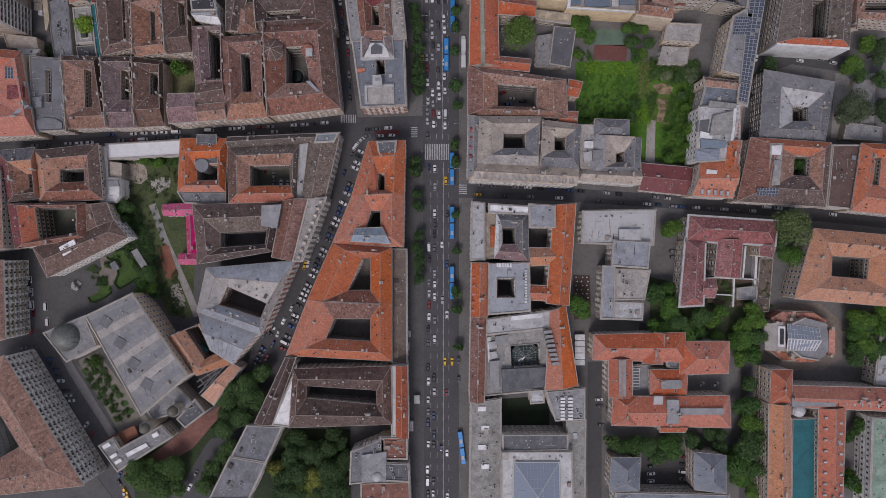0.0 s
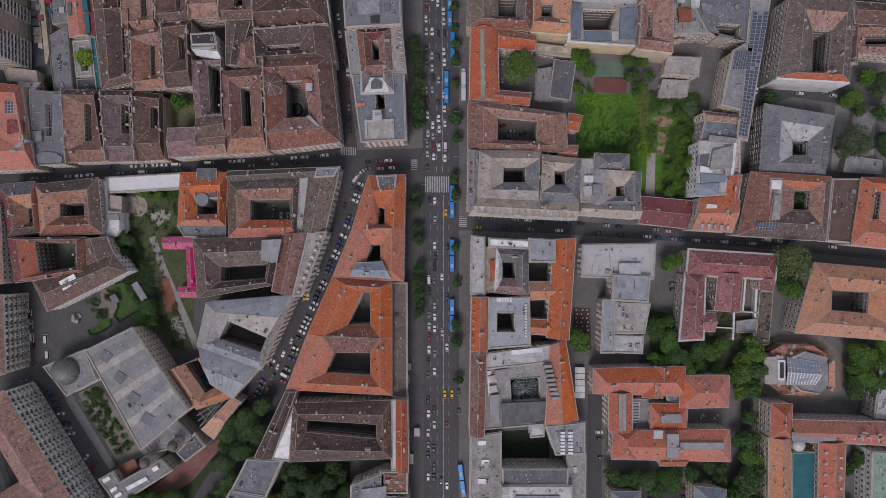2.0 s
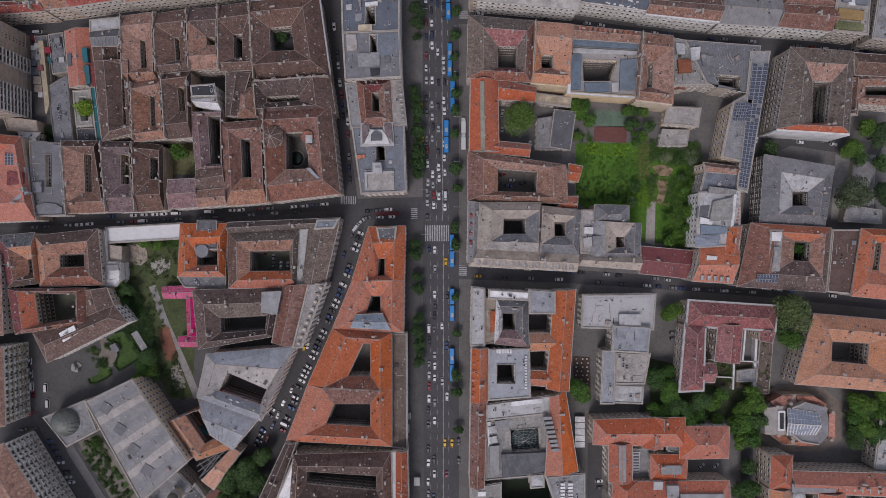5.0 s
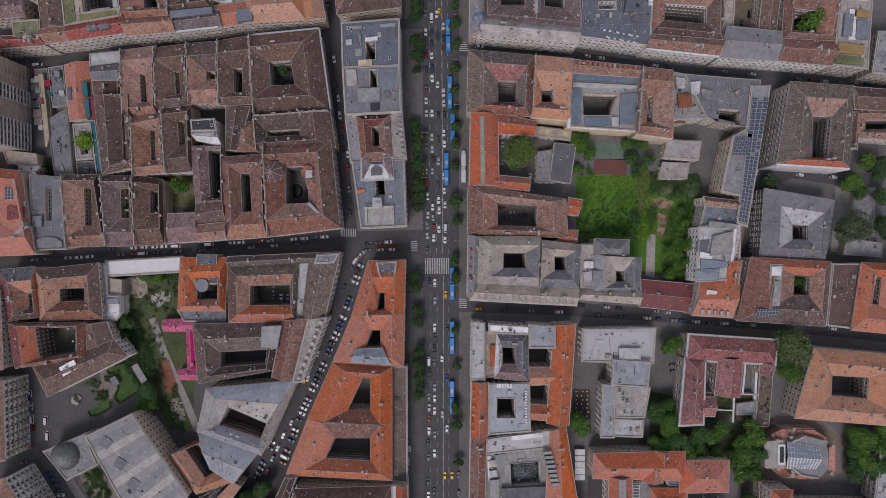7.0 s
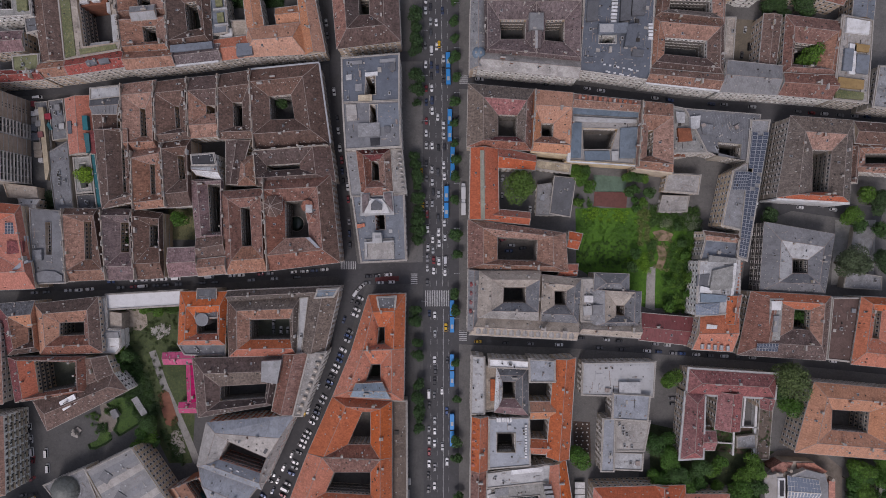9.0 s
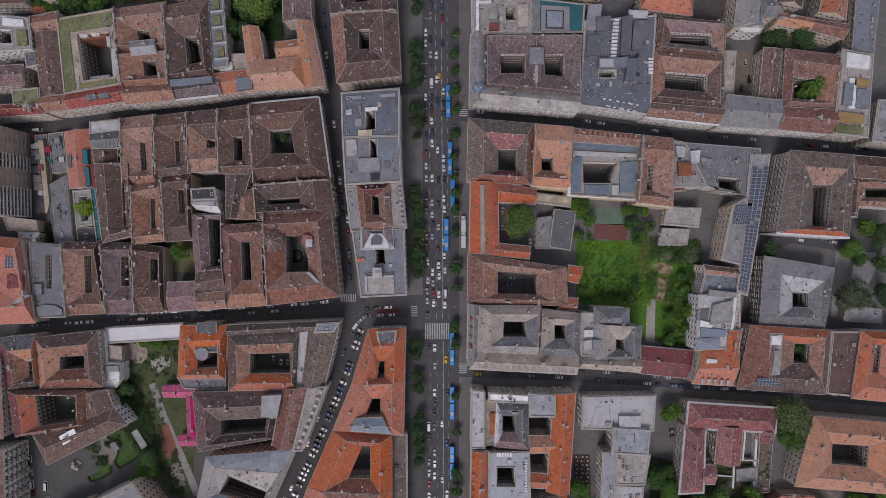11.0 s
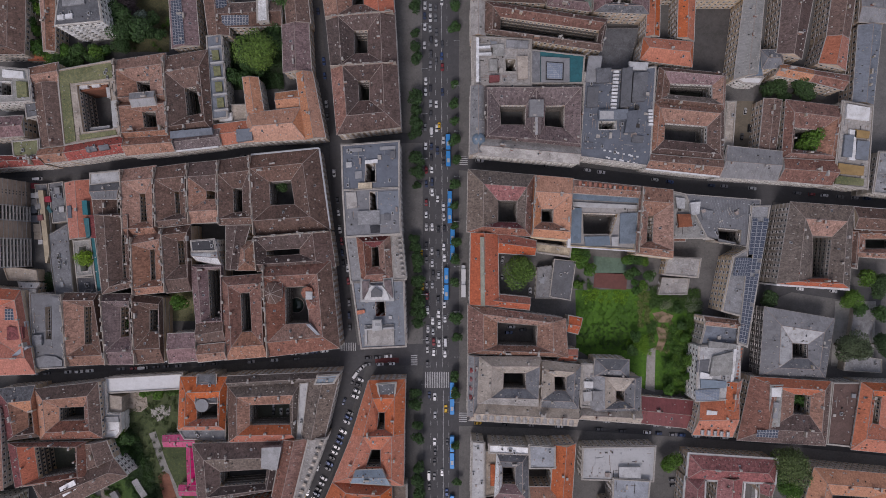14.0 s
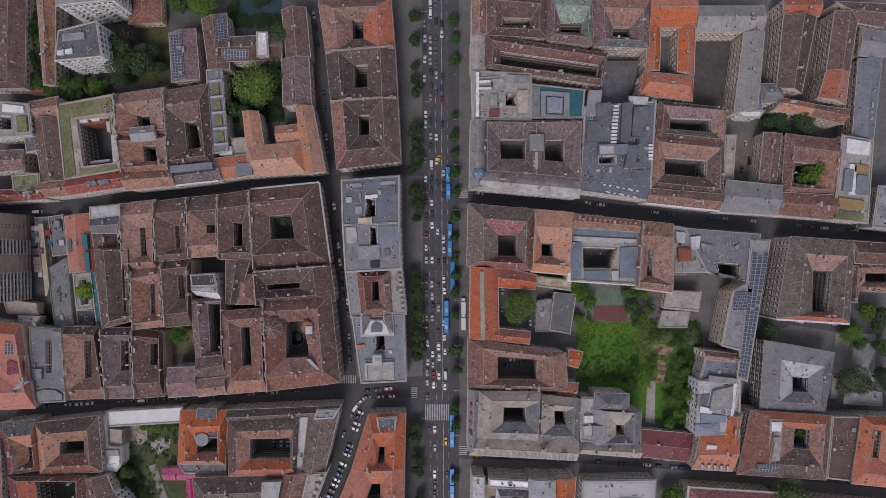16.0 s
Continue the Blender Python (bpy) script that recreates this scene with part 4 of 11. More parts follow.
def inside(p, poly):
    hit = False
    for a, b in zip(poly, poly[1:] + poly[:1]):
        if (a[1] > p[1]) != (b[1] > p[1]) and p[0] < (b[0] - a[0]) * (p[1] - a[1]) / (b[1] - a[1]) + a[0]:
            hit = not hit
    return hit


def grove(poly, gap, radius, colour=None, **kw):
    """Trees standing all over a plot."""
    xs, ys = [p[0] for p in poly], [p[1] for p in poly]
    y = min(ys)
    while y < max(ys):
        x = min(xs)
        while x < max(xs):
            p = (x + trng.uniform(-.4, .4) * gap, y + trng.uniform(-.4, .4) * gap)
            if inside(p, poly):
                tree(*p, radius * trng.uniform(0.65, 1.3), colour, **kw)
            x += gap
        y += gap
    return None


BUSH = [crown_mesh(40 + i, 190, 1.15) for i in range(3)]


def bush(x, y, radius, colour=None, ground=0.15, z=0.5):
    b = tagged(new("bush", BUSH[trng.randrange(3)]), "low green bush on the ground", "bush", "bushes in the gardens")
    b.color = (*(colour or trng.choice(GREENS)), 1)
    b.matrix_basis = Matrix.Translation((x, y, ground + radius * z)) @ Matrix.Diagonal((radius, radius, radius * 0.8, 1))
    return b


def thicket(poly, count, radius, colour=None, ground=0.15):
    """Dense low shrubs over a plot, in one mass."""
    xs, ys = [p[0] for p in poly], [p[1] for p in poly]
    s = Shape()
    for _ in range(count):
        p = (trng.uniform(min(xs), max(xs)), trng.uniform(min(ys), max(ys)))
        if not inside(p, poly):
            continue
        me, r = BUSH[trng.randrange(3)], radius * trng.uniform(0.5, 1.5)
        m = Matrix.Translation((*p, ground + r * 0.4)) @ Matrix.Rotation(trng.uniform(0, 6.28), 4, "Z") @ Matrix.Diagonal((r, r, r * 0.8, 1))
        k = len(s.v)
        s.v += [tuple(m @ v.co) for v in me.vertices]
        s.f += [tuple(k + v for v in f.vertices) for f in me.polygons]
    s.m = [0] * len(s.f)
    ob = part("shrubs", s, LEAF, None, colour or trng.choice(GREENS))
    return tagged(ob, "dense green shrubs and weeds on open ground", "shrubs", "", "stuff")


def rubble(poly, count, label, colour, z=0.19):
    """Broken stones and earth heaped on open ground, in one mass."""
    xs, ys = [p[0] for p in poly], [p[1] for p in poly]
    s = Shape()
    for _ in range(count):
        p = (trng.uniform(min(xs), max(xs)), trng.uniform(min(ys), max(ys)))
        if inside(p, poly):
            r = trng.uniform(0.2, 0.75)
            t = trng.uniform(0, 6.28)
            s.prism([(p[0] + math.cos(t + k * 1.257) * r * trng.uniform(0.6, 1.1), p[1] + math.sin(t + k * 1.257) * r * trng.uniform(0.6, 1.1)) for k in range(5)], z - 0.05, z + r * trng.uniform(0.3, 0.8))
    ob = part("rubble", s, YARD, None, colour)
    return tagged(ob, label, "rubble", "", "stuff")


def cafe_table_mesh():
    s = Shape()
    s.prism(disc(0, 0, 0.45, 10), 0.7, 0.75, 0, True)
    s.prism(disc(0, 0, 0.05, 6), 0, 0.7, 0)
    for k in range(3):
        a = k * 2.09
        x, y = math.cos(a) * 0.85, math.sin(a) * 0.85
        s.box(x - 0.22, y - 0.22, 0.0, x + 0.22, y + 0.22, 0.45, 1)
    return s.mesh("cafe_table", [FRAME, SOOT])


CAFE = cafe_table_mesh()


def cafe_table(x, y, z=0.2):
    t = tagged(new("cafe_table", CAFE), "small round cafe table with dark stools on a deck", "table", "tables on the cafe deck")
    t.matrix_basis = pose(x, y, z, 0, 0, (x * 37) % 90)
    return t


# ---- the ground, the streets and the blocks ----
earth = Shape()
earth.face([(-2500, -2500, 0), (2500, -2500, 0), (2500, 2500, 0), (-2500, 2500, 0)])
tagged(part("ground", earth, ASPHALT), "dark grey asphalt of the streets", "ground", "", "structure")

# kerbed blocks between the streets
slab('pavement', [(-314.8, 365.1), (-76.5, 365.1), (-71.0, 288.6), (-66.9, 240.6), (-64.0, 194.9), (-106.9, 190.4), (-154.9, 183.3), (-202.9, 178.5), (-314.8, 171.5)], 0.15, PAVING, (0.092, 0.09, 0.089), 'grey paved block with kerbs between the streets', 'pavement', 'structure')
slab('pavement', [(-314.8, 165.1), (-202.9, 171.5), (-154.9, 176.3), (-106.9, 183.0), (-64.6, 187.8), (-63.4, 160.6), (-59.5, 109.4), (-56.6, 76.2), (-65.3, 74.9), (-122.9, 70.7), (-186.9, 66.6), (-314.8, 62.7)], 0.15, PAVING, (0.092, 0.09, 0.089), 'grey paved block with kerbs between the streets', 'pavement', 'structure')
slab('pavement', [(-67.8, 365.1), (-66.2, 288.6), (-62.1, 240.6), (-58.9, 194.9), (-11.5, 194.9), (-12.5, 365.1)], 0.15, PAVING, (0.14, 0.135, 0.13), 'grey paved block with kerbs between the streets', 'pavement', 'structure')
slab('pavement', [(-57.9, 189.1), (-11.5, 189.1), (-11.5, 75.5), (-48.3, 74.6), (-53.1, 109.4), (-57.0, 160.6)], 0.15, PAVING, (0.14, 0.135, 0.13), 'grey paved block with kerbs between the streets', 'pavement', 'structure')
slab('pavement', [(-43.5, 62.7), (-11.5, 63.4), (-10.2, -210.9), (-145.3, -210.9), (-108.5, -102.1), (-90.9, -65.3), (-71.7, -15.7), (-61.4, 6.7), (-46.1, 54.7)], 0.15, PAVING, (0.092, 0.09, 0.089), 'grey paved block with kerbs between the streets', 'pavement', 'structure')
slab('pavement', [(-314.8, 57.3), (-186.9, 59.8), (-122.9, 64.0), (-57.9, 68.2), (-63.7, 48.3), (-71.0, 29.1), (-81.3, 0.3), (-93.4, -25.3), (-103.0, -50.9), (-116.5, -68.5), (-138.9, -92.5), (-170.9, -134.1), (-186.9, -130.9), (-231.7, -49.3), (-238.1, -38.1), (-236.5, 45.1), (-314.8, 45.1)], 0.15, PAVING, (0.092, 0.09, 0.089), 'grey paved block with kerbs between the streets', 'pavement', 'structure')
slab('pavement', [(9.0, 365.1), (9.0, 181.7), (69.1, 176.9), (133.1, 168.6), (181.1, 165.4), (357.1, 153.9), (357.1, 365.1)], 0.15, PAVING, (0.14, 0.135, 0.13), 'grey paved block with kerbs between the streets', 'pavement', 'structure')
slab('pavement', [(9.0, 173.7), (69.1, 169.3), (133.1, 160.9), (177.9, 157.1), (177.3, 121.9), (170.9, 77.1), (165.1, 30.7), (133.1, 30.4), (69.1, 34.6), (9.0, 36.8)], 0.15, PAVING, (0.14, 0.135, 0.13), 'grey paved block with kerbs between the streets', 'pavement', 'structure')
slab('pavement', [(186.9, 155.5), (357.1, 145.9), (357.1, 13.8), (250.9, 19.5), (181.1, 27.2), (172.1, 28.5), (176.9, 77.1), (183.7, 121.9)], 0.15, PAVING, (0.14, 0.135, 0.13), 'grey paved block with kerbs between the streets', 'pavement', 'structure')
slab('pavement', [(9.0, 29.1), (69.1, 26.9), (133.1, 22.7), (181.1, 18.9), (250.9, 11.8), (357.1, 5.1), (357.1, -210.9), (9.0, -210.9)], 0.15, PAVING, (0.14, 0.135, 0.13), 'grey paved block with kerbs between the streets', 'pavement', 'structure')
slab('pavement', [(-346.8, 45.1), (-239.7, 45.1), (-240.6, -38.1), (-244.5, -47.7), (-346.8, -50.9)], 0.15, PAVING, (0.092, 0.09, 0.089), 'grey paved block with kerbs between the streets', 'pavement', 'structure')
slab('pavement', [(-346.8, -63.7), (-244.5, -63.7), (-231.7, -79.7), (-186.9, -141.1), (-154.9, -210.9), (-346.8, -210.9)], 0.15, PAVING, (0.092, 0.09, 0.089), 'grey paved block with kerbs between the streets', 'pavement', 'structure')

# north-west block
ring_house([(-262.1, 289.0), (-263.6, 235.3), (-227.7, 235.3), (-226.8, 289.0)], [(-246.7, 285.9), (-246.7, 239.9), (-240.6, 239.9), (-240.6, 285.9)], 15, 4, 'brown', wall='stone')
hip_house([(-221.3, 289.4), (-217.3, 237.1), (-211.7, 237.1), (-211.4, 289.4)], 14, 3, 'tan', wall='sand')
tower_block = flat_house([(-201.5, 261.9), (-203.6, 246.2), (-179.0, 248.6), (-181.7, 267.0)], 27, 'slate', wall='white', label='tall white tower block with a dark flat roof and balconies', units=6)
tower_north = flat_house([(-201.8, 294.7), (-201.0, 274.2), (-171.6, 277.1), (-174.5, 294.7)], 30, 'grey', wall='white', label='tall white tower block with a grey flat roof')
hip_house([(-173.4, 290.2), (-174.0, 272.4), (-156.2, 273.7), (-157.1, 290.2)], 8, 4, 'mid', hip=0.3, wall='beige', name='villa', label='red-roofed villa in a garden')
solar_a = hip_house([(-149.4, 265.1), (-147.8, 238.9), (-133.3, 240.4), (-135.5, 267.6)], 13, 3, 'plum', along='NS')
solar_b = hip_house([(-131.1, 272.5), (-127.4, 244.8), (-116.6, 245.7), (-118.2, 275.5)], 14, 3, 'brown', along='NS')
solar_c = hip_house([(-121.9, 262.3), (-121.3, 250.0), (-88.0, 250.9), (-87.4, 264.2)], 14, 3.5, 'brown', along='EW')
flat_house([(-99.8, 263.7), (-99.5, 251.0), (-94.1, 251.6), (-94.7, 263.7)], 19, 'white', wall='pale', units=0, label='white stair tower above a tiled roof')
hip_house([(-87.2, 277.3), (-84.7, 251.2), (-72.4, 252.2), (-74.9, 278.6)], 15, 4, 'brown', along='NS')
hip_house([(-87.2, 250.6), (-86.5, 225.2), (-71.8, 226.1), (-73.3, 251.6)], 15, 3, 'plum', along='NS')
hip_house([(-79.3, 224.3), (-74.7, 188.2), (-64.0, 189.8), (-71.0, 224.9)], 16, 4, 'peach', along='NS')
gap_house = hip_house([(-124.6, 196.3), (-122.1, 185.2), (-103.4, 187.7), (-103.7, 199.0)], 15, 3, 'orange', along='EW', wall='pale')
flat_house([(-115.7, 207.8), (-114.2, 198.8), (-106.1, 199.4), (-107.1, 208.1)], 12, 'sand', units=0, vents=1, wall='pale', coped=False, rim=0.3)
flat_house([(-122.8, 203.2), (-121.6, 198.9), (-115.1, 198.9), (-115.7, 203.2)], 13, 'white', units=0, vents=0, kind='canvas', wall='white', coped=False, rim=0.2)
hip_house([(-105.3, 202.3), (-107.7, 187.0), (-74.7, 188.8), (-77.7, 205.4)], 16, 4, 'peach', along='EW', hip=0.15, wall='pale')
hip_house([(-108.6, 222.1), (-106.2, 202.4), (-97.3, 202.4), (-100.6, 222.1)], 15, 2.5, 'peach', wall='pale', along='NS', label='narrow peach-roofed wing with a white side wall')
hip_house([(-233.2, 243.1), (-231.6, 234.3), (-216.5, 234.3), (-217.7, 239.3)], 5, 2, 'brick', along='EW', chim=0, label='low brick-red roofed shed in a garden')
hip_house([(-91.1, 213.7), (-90.5, 205.7), (-76.9, 206.9), (-77.6, 215.5)], 14, 2.5, 'peach', along='EW')
green_terraces = flat_house([(-128.3, 244.5), (-125.8, 199.4), (-117.2, 200.6), (-120.3, 246.0)], 15, 'blue', wall='pale', units=1, kind='sheet')
ring_house([(-150.3, 232.9), (-147.5, 190.1), (-124.9, 193.1), (-127.9, 236.6)], [(-140.5, 216.4), (-138.9, 200.5), (-130.4, 202.3), (-133.4, 217.6)], 16, 4, 'brown', party='W')
plum_strip = hip_house([(-146.8, 190.5), (-145.2, 182.0), (-120.2, 185.1), (-120.8, 193.6)], 17, 3, 'mauve', along='EW', wall='pale')
ring_house([(-176.1, 230.8), (-174.5, 208.5), (-148.6, 210.1), (-150.1, 234.5)], [(-166.0, 219.8), (-164.8, 211.9), (-157.5, 212.5), (-158.1, 220.4)], 17, 4, 'tan', party='WE')
ring_house([(-174.5, 207.9), (-172.1, 188.7), (-146.2, 190.5), (-148.6, 209.5)], [(-162.9, 203.4), (-161.7, 194.2), (-153.8, 194.8), (-155.0, 204.0)], 17, 4, 'tan', party='WE')
hip_house([(-171.6, 188.6), (-170.4, 179.5), (-144.5, 181.9), (-145.4, 190.1)], 18, 4, 'tan', along='EW', wall='pale')
green_house = flat_house([(-207.5, 225.1), (-203.6, 184.9), (-174.0, 190.4), (-177.7, 230.6)], 18, 'sand', wall='sand', units=3, court=[(-197.1, 217.2), (-193.5, 191.9), (-176.8, 194.0), (-179.8, 218.7)])
hip_house([(-223.4, 226.6), (-221.5, 217.4), (-206.3, 219.5), (-208.1, 229.6)], 17, 3, 'tan', along='EW')
hip_house([(-221.5, 217.4), (-216.3, 183.8), (-205.1, 185.1), (-208.7, 219.2)], 17, 3, 'brown', along='NS')
red_strip = hip_house([(-203.6, 184.3), (-202.0, 176.7), (-171.0, 181.3), (-172.2, 189.8)], 18, 3, 'crimson', along='EW', wall='pale')
hip_house([(-217.9, 182.5), (-216.6, 175.2), (-202.0, 176.7), (-203.6, 184.3)], 18, 3, 'tan', along='EW')
flat_house([(-231.9, 186.8), (-230.9, 178.3), (-217.3, 179.8), (-217.9, 188.0)], 18, 'moss', wall='pale', units=1)
corner_strip = hip_house([(-256.8, 178.3), (-256.8, 171.6), (-214.8, 174.6), (-217.3, 179.5)], 18, 3, 'crimson', along='EW')
terrace_house = flat_house([(-246.3, 227.1), (-246.3, 206.8), (-220.5, 208.3), (-222.1, 225.0)], 20, 'concrete', wall='white', units=5, court=[(-238.7, 218.9), (-238.7, 211.4), (-230.5, 211.4), (-231.1, 218.6)])
hip_house([(-249.1, 199.8), (-249.1, 188.8), (-227.1, 190.7), (-227.7, 201.1)], 16, 2, 'plum', along='EW')
flat_house([(-225.8, 207.6), (-224.6, 199.7), (-211.2, 202.1), (-212.4, 209.5)], 17, 'slate', wall='pale', units=0)
slab('yard', [(165.1, 213.1), (179.8, 212.5), (177.3, 185.6), (163.2, 185.6)], 0.19, YARD, (0.17, 0.145, 0.11), 'sandy yard with parked cars', 'yard', 'structure')
slab('pool_yard', [(-118.1, 290.2), (-90.9, 290.2), (-91.5, 277.1), (-116.5, 277.1)], 0.22, YARD, (0.02, 0.05, 0.06), 'dark teal sports court behind hedges', 'court', 'structure')
slab('lawn', [(-186.9, 288.6), (-154.9, 288.6), (-154.9, 240.6), (-186.9, 240.6)], 0.19, GRASS, (0.075, 0.075, 0.035), 'patchy lawn with bare soil between garden trees', 'lawn', 'structure')

# centre north, between the side street and the avenue
ring_house([(-66.4, 278.9), (-62.5, 252.2), (-26.4, 255.2), (-28.5, 281.3)], [(-49.2, 271.0), (-49.2, 259.5), (-42.2, 260.1), (-42.2, 271.0)], 19, 5, 'brown', roofs={'E': 'red', 'W': 'tan', 'N': 'tan'}, party='S')
ring_house([(-62.5, 252.2), (-59.8, 226.1), (-24.9, 228.2), (-26.4, 255.2)], [(-48.2, 246.7), (-48.2, 233.4), (-40.0, 234.0), (-40.0, 247.0)], 19, 5, 'dark', party='NS')
ring_house([(-59.8, 226.1), (-56.7, 190.9), (-23.1, 194.9), (-24.9, 228.2)], [(-46.1, 219.7), (-45.5, 208.2), (-39.1, 208.5), (-39.1, 220.0)], 19, 5, 'dark', roofs={'W': 'mid'}, party='N', inner={'W': 'dark'})
ring_house([(-64.1, 318.7), (-66.8, 279.6), (-28.7, 282.1), (-30.2, 320.2)], [(-51.6, 306.5), (-51.6, 294.3), (-43.9, 294.3), (-43.9, 306.5)], 17, 5, 'brown')
shaft_house = flat_house([(-53.4, 183.6), (-52.8, 160.3), (-23.3, 161.5), (-23.3, 186.0)], 25, 'ink', wall='stone', kind='sheet', units=5, label='tall dark blue-grey roofed office house with a light shaft', court=[(-40.6, 174.1), (-41.1, 164.2), (-35.5, 164.5), (-35.8, 174.7)])
shaft_house_south = flat_house([(-52.8, 160.0), (-51.3, 135.6), (-22.4, 137.1), (-23.3, 161.2)], 25, 'lead', wall='stone', kind='sheet', units=2, label='grey sheet-roofed house with a light shaft', court=[(-38.5, 159.1), (-38.5, 149.3), (-34.6, 149.6), (-34.6, 159.1)])
ring_house([(-46.0, 135.4), (-43.0, 111.5), (-26.9, 112.7), (-28.4, 136.3)], [(-38.7, 130.3), (-38.4, 119.1), (-33.6, 119.4), (-34.2, 130.6)], 20, 4, 'mid', roofs={'E': 'tan', 'N': 'maroon'})
flat_house([(-52.2, 135.1), (-49.2, 110.8), (-43.4, 111.4), (-46.4, 135.4)], 19, 'grey', units=0, vents=3)
statue_front = flat_house([(-28.1, 136.3), (-26.6, 112.7), (-20.0, 113.0), (-22.4, 136.6)], 20, 'stone', units=1, vents=5)
corner_house = flat_house([(-48.4, 111.0), (-43.6, 75.9), (-20.0, 77.1), (-21.2, 112.2)], 20, 'blue', wall='rust', kind='sheet', units=2, label='brick corner house with a blue-grey roof and white attics', court=[(-36.3, 103.2), (-35.7, 93.2), (-30.9, 93.5), (-31.2, 103.2)])

# west middle block
panel_tower = flat_house([(-264.0, 166.6), (-264.0, 119.6), (-232.6, 119.6), (-233.6, 166.6)], 31, 'umber', wall='drab', units=2, blind=True, label='tall beige panel-built apartment tower with blank bays and loggia bays')
flat_house([(-244.2, 119.6), (-241.6, 111.7), (-224.7, 111.1), (-225.6, 117.4)], 7, 'sand', wall='sand', units=0, vents=2, blind=True, coped=False)
yard_shed = flat_house([(-219.7, 165.5), (-217.2, 143.4), (-209.0, 144.7), (-211.5, 166.7)], 6, 'lead', units=4, blind=True)
flat_house([(-228.5, 165.2), (-224.7, 137.1), (-219.0, 138.3), (-221.5, 165.6)], 4, 'lead', units=2, blind=True)
flat_house([(-220.3, 136.5), (-215.9, 103.8), (-205.8, 105.3), (-209.0, 143.1)], 6, 'lead', units=6, vents=6, blind=True, coped=False)
striped_roof = hip_house([(-207.1, 165.2), (-204.3, 134.8), (-191.3, 136.1), (-193.1, 167.0)], 12, 3, 'red', along='NS')
flat_house([(-204.7, 133.4), (-202.8, 114.0), (-194.1, 115.0), (-195.6, 134.4)], 8, 'concrete', units=0, wall='white', label='white-framed terrace house round a planted court', court=[(-201.6, 130.3), (-200.3, 116.5), (-196.2, 117.2), (-197.5, 130.9)])
flat_house([(-194.8, 135.3), (-191.0, 105.4), (-188.2, 106.0), (-192.0, 135.7)], 9, 'teal', kind='sheet', units=0, blind=True)
flat_house([(-204.5, 113.1), (-203.3, 103.0), (-191.3, 103.7), (-191.9, 113.8)], 5, 'slate', units=3, blind=True)
flat_house([(-191.0, 169.9), (-191.0, 163.7), (-173.8, 165.6), (-173.2, 171.7)], 16, 'pale', kind='sheet', units=0, label='house with a pale sheet-metal street roof')
hip_house([(-191.0, 163.4), (-189.7, 156.4), (-176.9, 156.4), (-173.8, 165.3)], 16, 2, 'slate', along='EW', kind='sheet')
hip_house([(-191.4, 156.2), (-190.1, 147.8), (-178.4, 148.4), (-178.4, 156.5)], 13, 3, 'brown', along='NS')
ring_house([(-172.7, 171.6), (-171.5, 136.8), (-154.4, 137.5), (-155.3, 173.8)], [(-164.2, 159.4), (-163.6, 143.2), (-159.3, 143.6), (-160.5, 159.4)], 17, 4, 'tan', party='WE')
ring_house([(-155.0, 172.8), (-153.8, 141.1), (-136.7, 142.9), (-137.9, 175.0)], [(-145.6, 160.6), (-144.6, 147.5), (-141.3, 147.8), (-142.2, 160.6)], 17, 4, 'brown', party='WE')
ring_house([(-137.3, 175.0), (-136.4, 143.2), (-120.8, 144.2), (-121.4, 176.5)], [(-128.2, 160.9), (-128.2, 155.5), (-122.7, 155.8), (-122.7, 160.9)], 17, 4, 'brown', party='WE', roofs={'N': 'dark', 'S': 'tan'}, inner={'W': 'tan'})
ring_house([(-120.5, 176.4), (-119.9, 142.3), (-101.6, 143.0), (-103.5, 178.9)], [(-113.5, 162.1), (-113.2, 148.4), (-107.4, 148.7), (-107.7, 162.4)], 18, 4, 'brown', party='WE')
brown_corner = ring_house([(-103.5, 178.9), (-101.0, 136.6), (-61.5, 139.9), (-67.5, 182.5)], [(-94.0, 165.5), (-93.4, 152.1), (-79.4, 152.7), (-81.5, 166.7)], 18, 5, 'brown', party='W')
ring_house([(-101.3, 135.6), (-99.8, 117.3), (-58.6, 119.8), (-61.3, 138.7)], [(-95.8, 128.6), (-95.8, 124.6), (-76.9, 125.9), (-76.9, 129.8)], 17, 5, 'dark', party='WN')
hip_house([(-117.2, 141.4), (-117.2, 118.2), (-111.7, 118.2), (-104.9, 141.4)], 16, 2.5, 'dark', along='NS')
hip_house([(-111.7, 131.9), (-112.3, 117.8), (-101.0, 117.8), (-102.5, 133.7)], 15, 3, 'tan', hip=0.3, along='NS')
ring_house([(-188.0, 147.2), (-183.7, 105.1), (-166.6, 109.4), (-168.4, 147.8)], [(-174.5, 146.6), (-173.0, 112.4), (-170.6, 113.6), (-172.1, 146.6)], 17, 4, 'brown', party='E')
ring_house([(-167.2, 135.6), (-166.0, 104.5), (-149.5, 106.3), (-151.4, 138.7)], [(-158.7, 128.9), (-158.1, 111.8), (-154.7, 112.4), (-155.3, 129.5)], 17, 4, 'tan', party='WE')
ring_house([(-151.0, 139.9), (-148.9, 105.7), (-136.1, 106.9), (-136.7, 141.7)], [(-144.0, 133.8), (-142.8, 119.8), (-138.5, 120.4), (-139.8, 134.1)], 17, 4, 'brown', party='WE')
flat_house([(-134.9, 133.3), (-134.3, 127.9), (-121.6, 128.2), (-122.8, 134.2)], 20, 'black', wall='white', units=1, kind='sheet')
hip_house([(-135.7, 127.7), (-132.7, 123.2), (-119.3, 120.4), (-121.7, 128.0)], 18, 3, 'white', kind='sheet', along='EW', vents=0, chim=0, label='white sheet-roofed attic house')
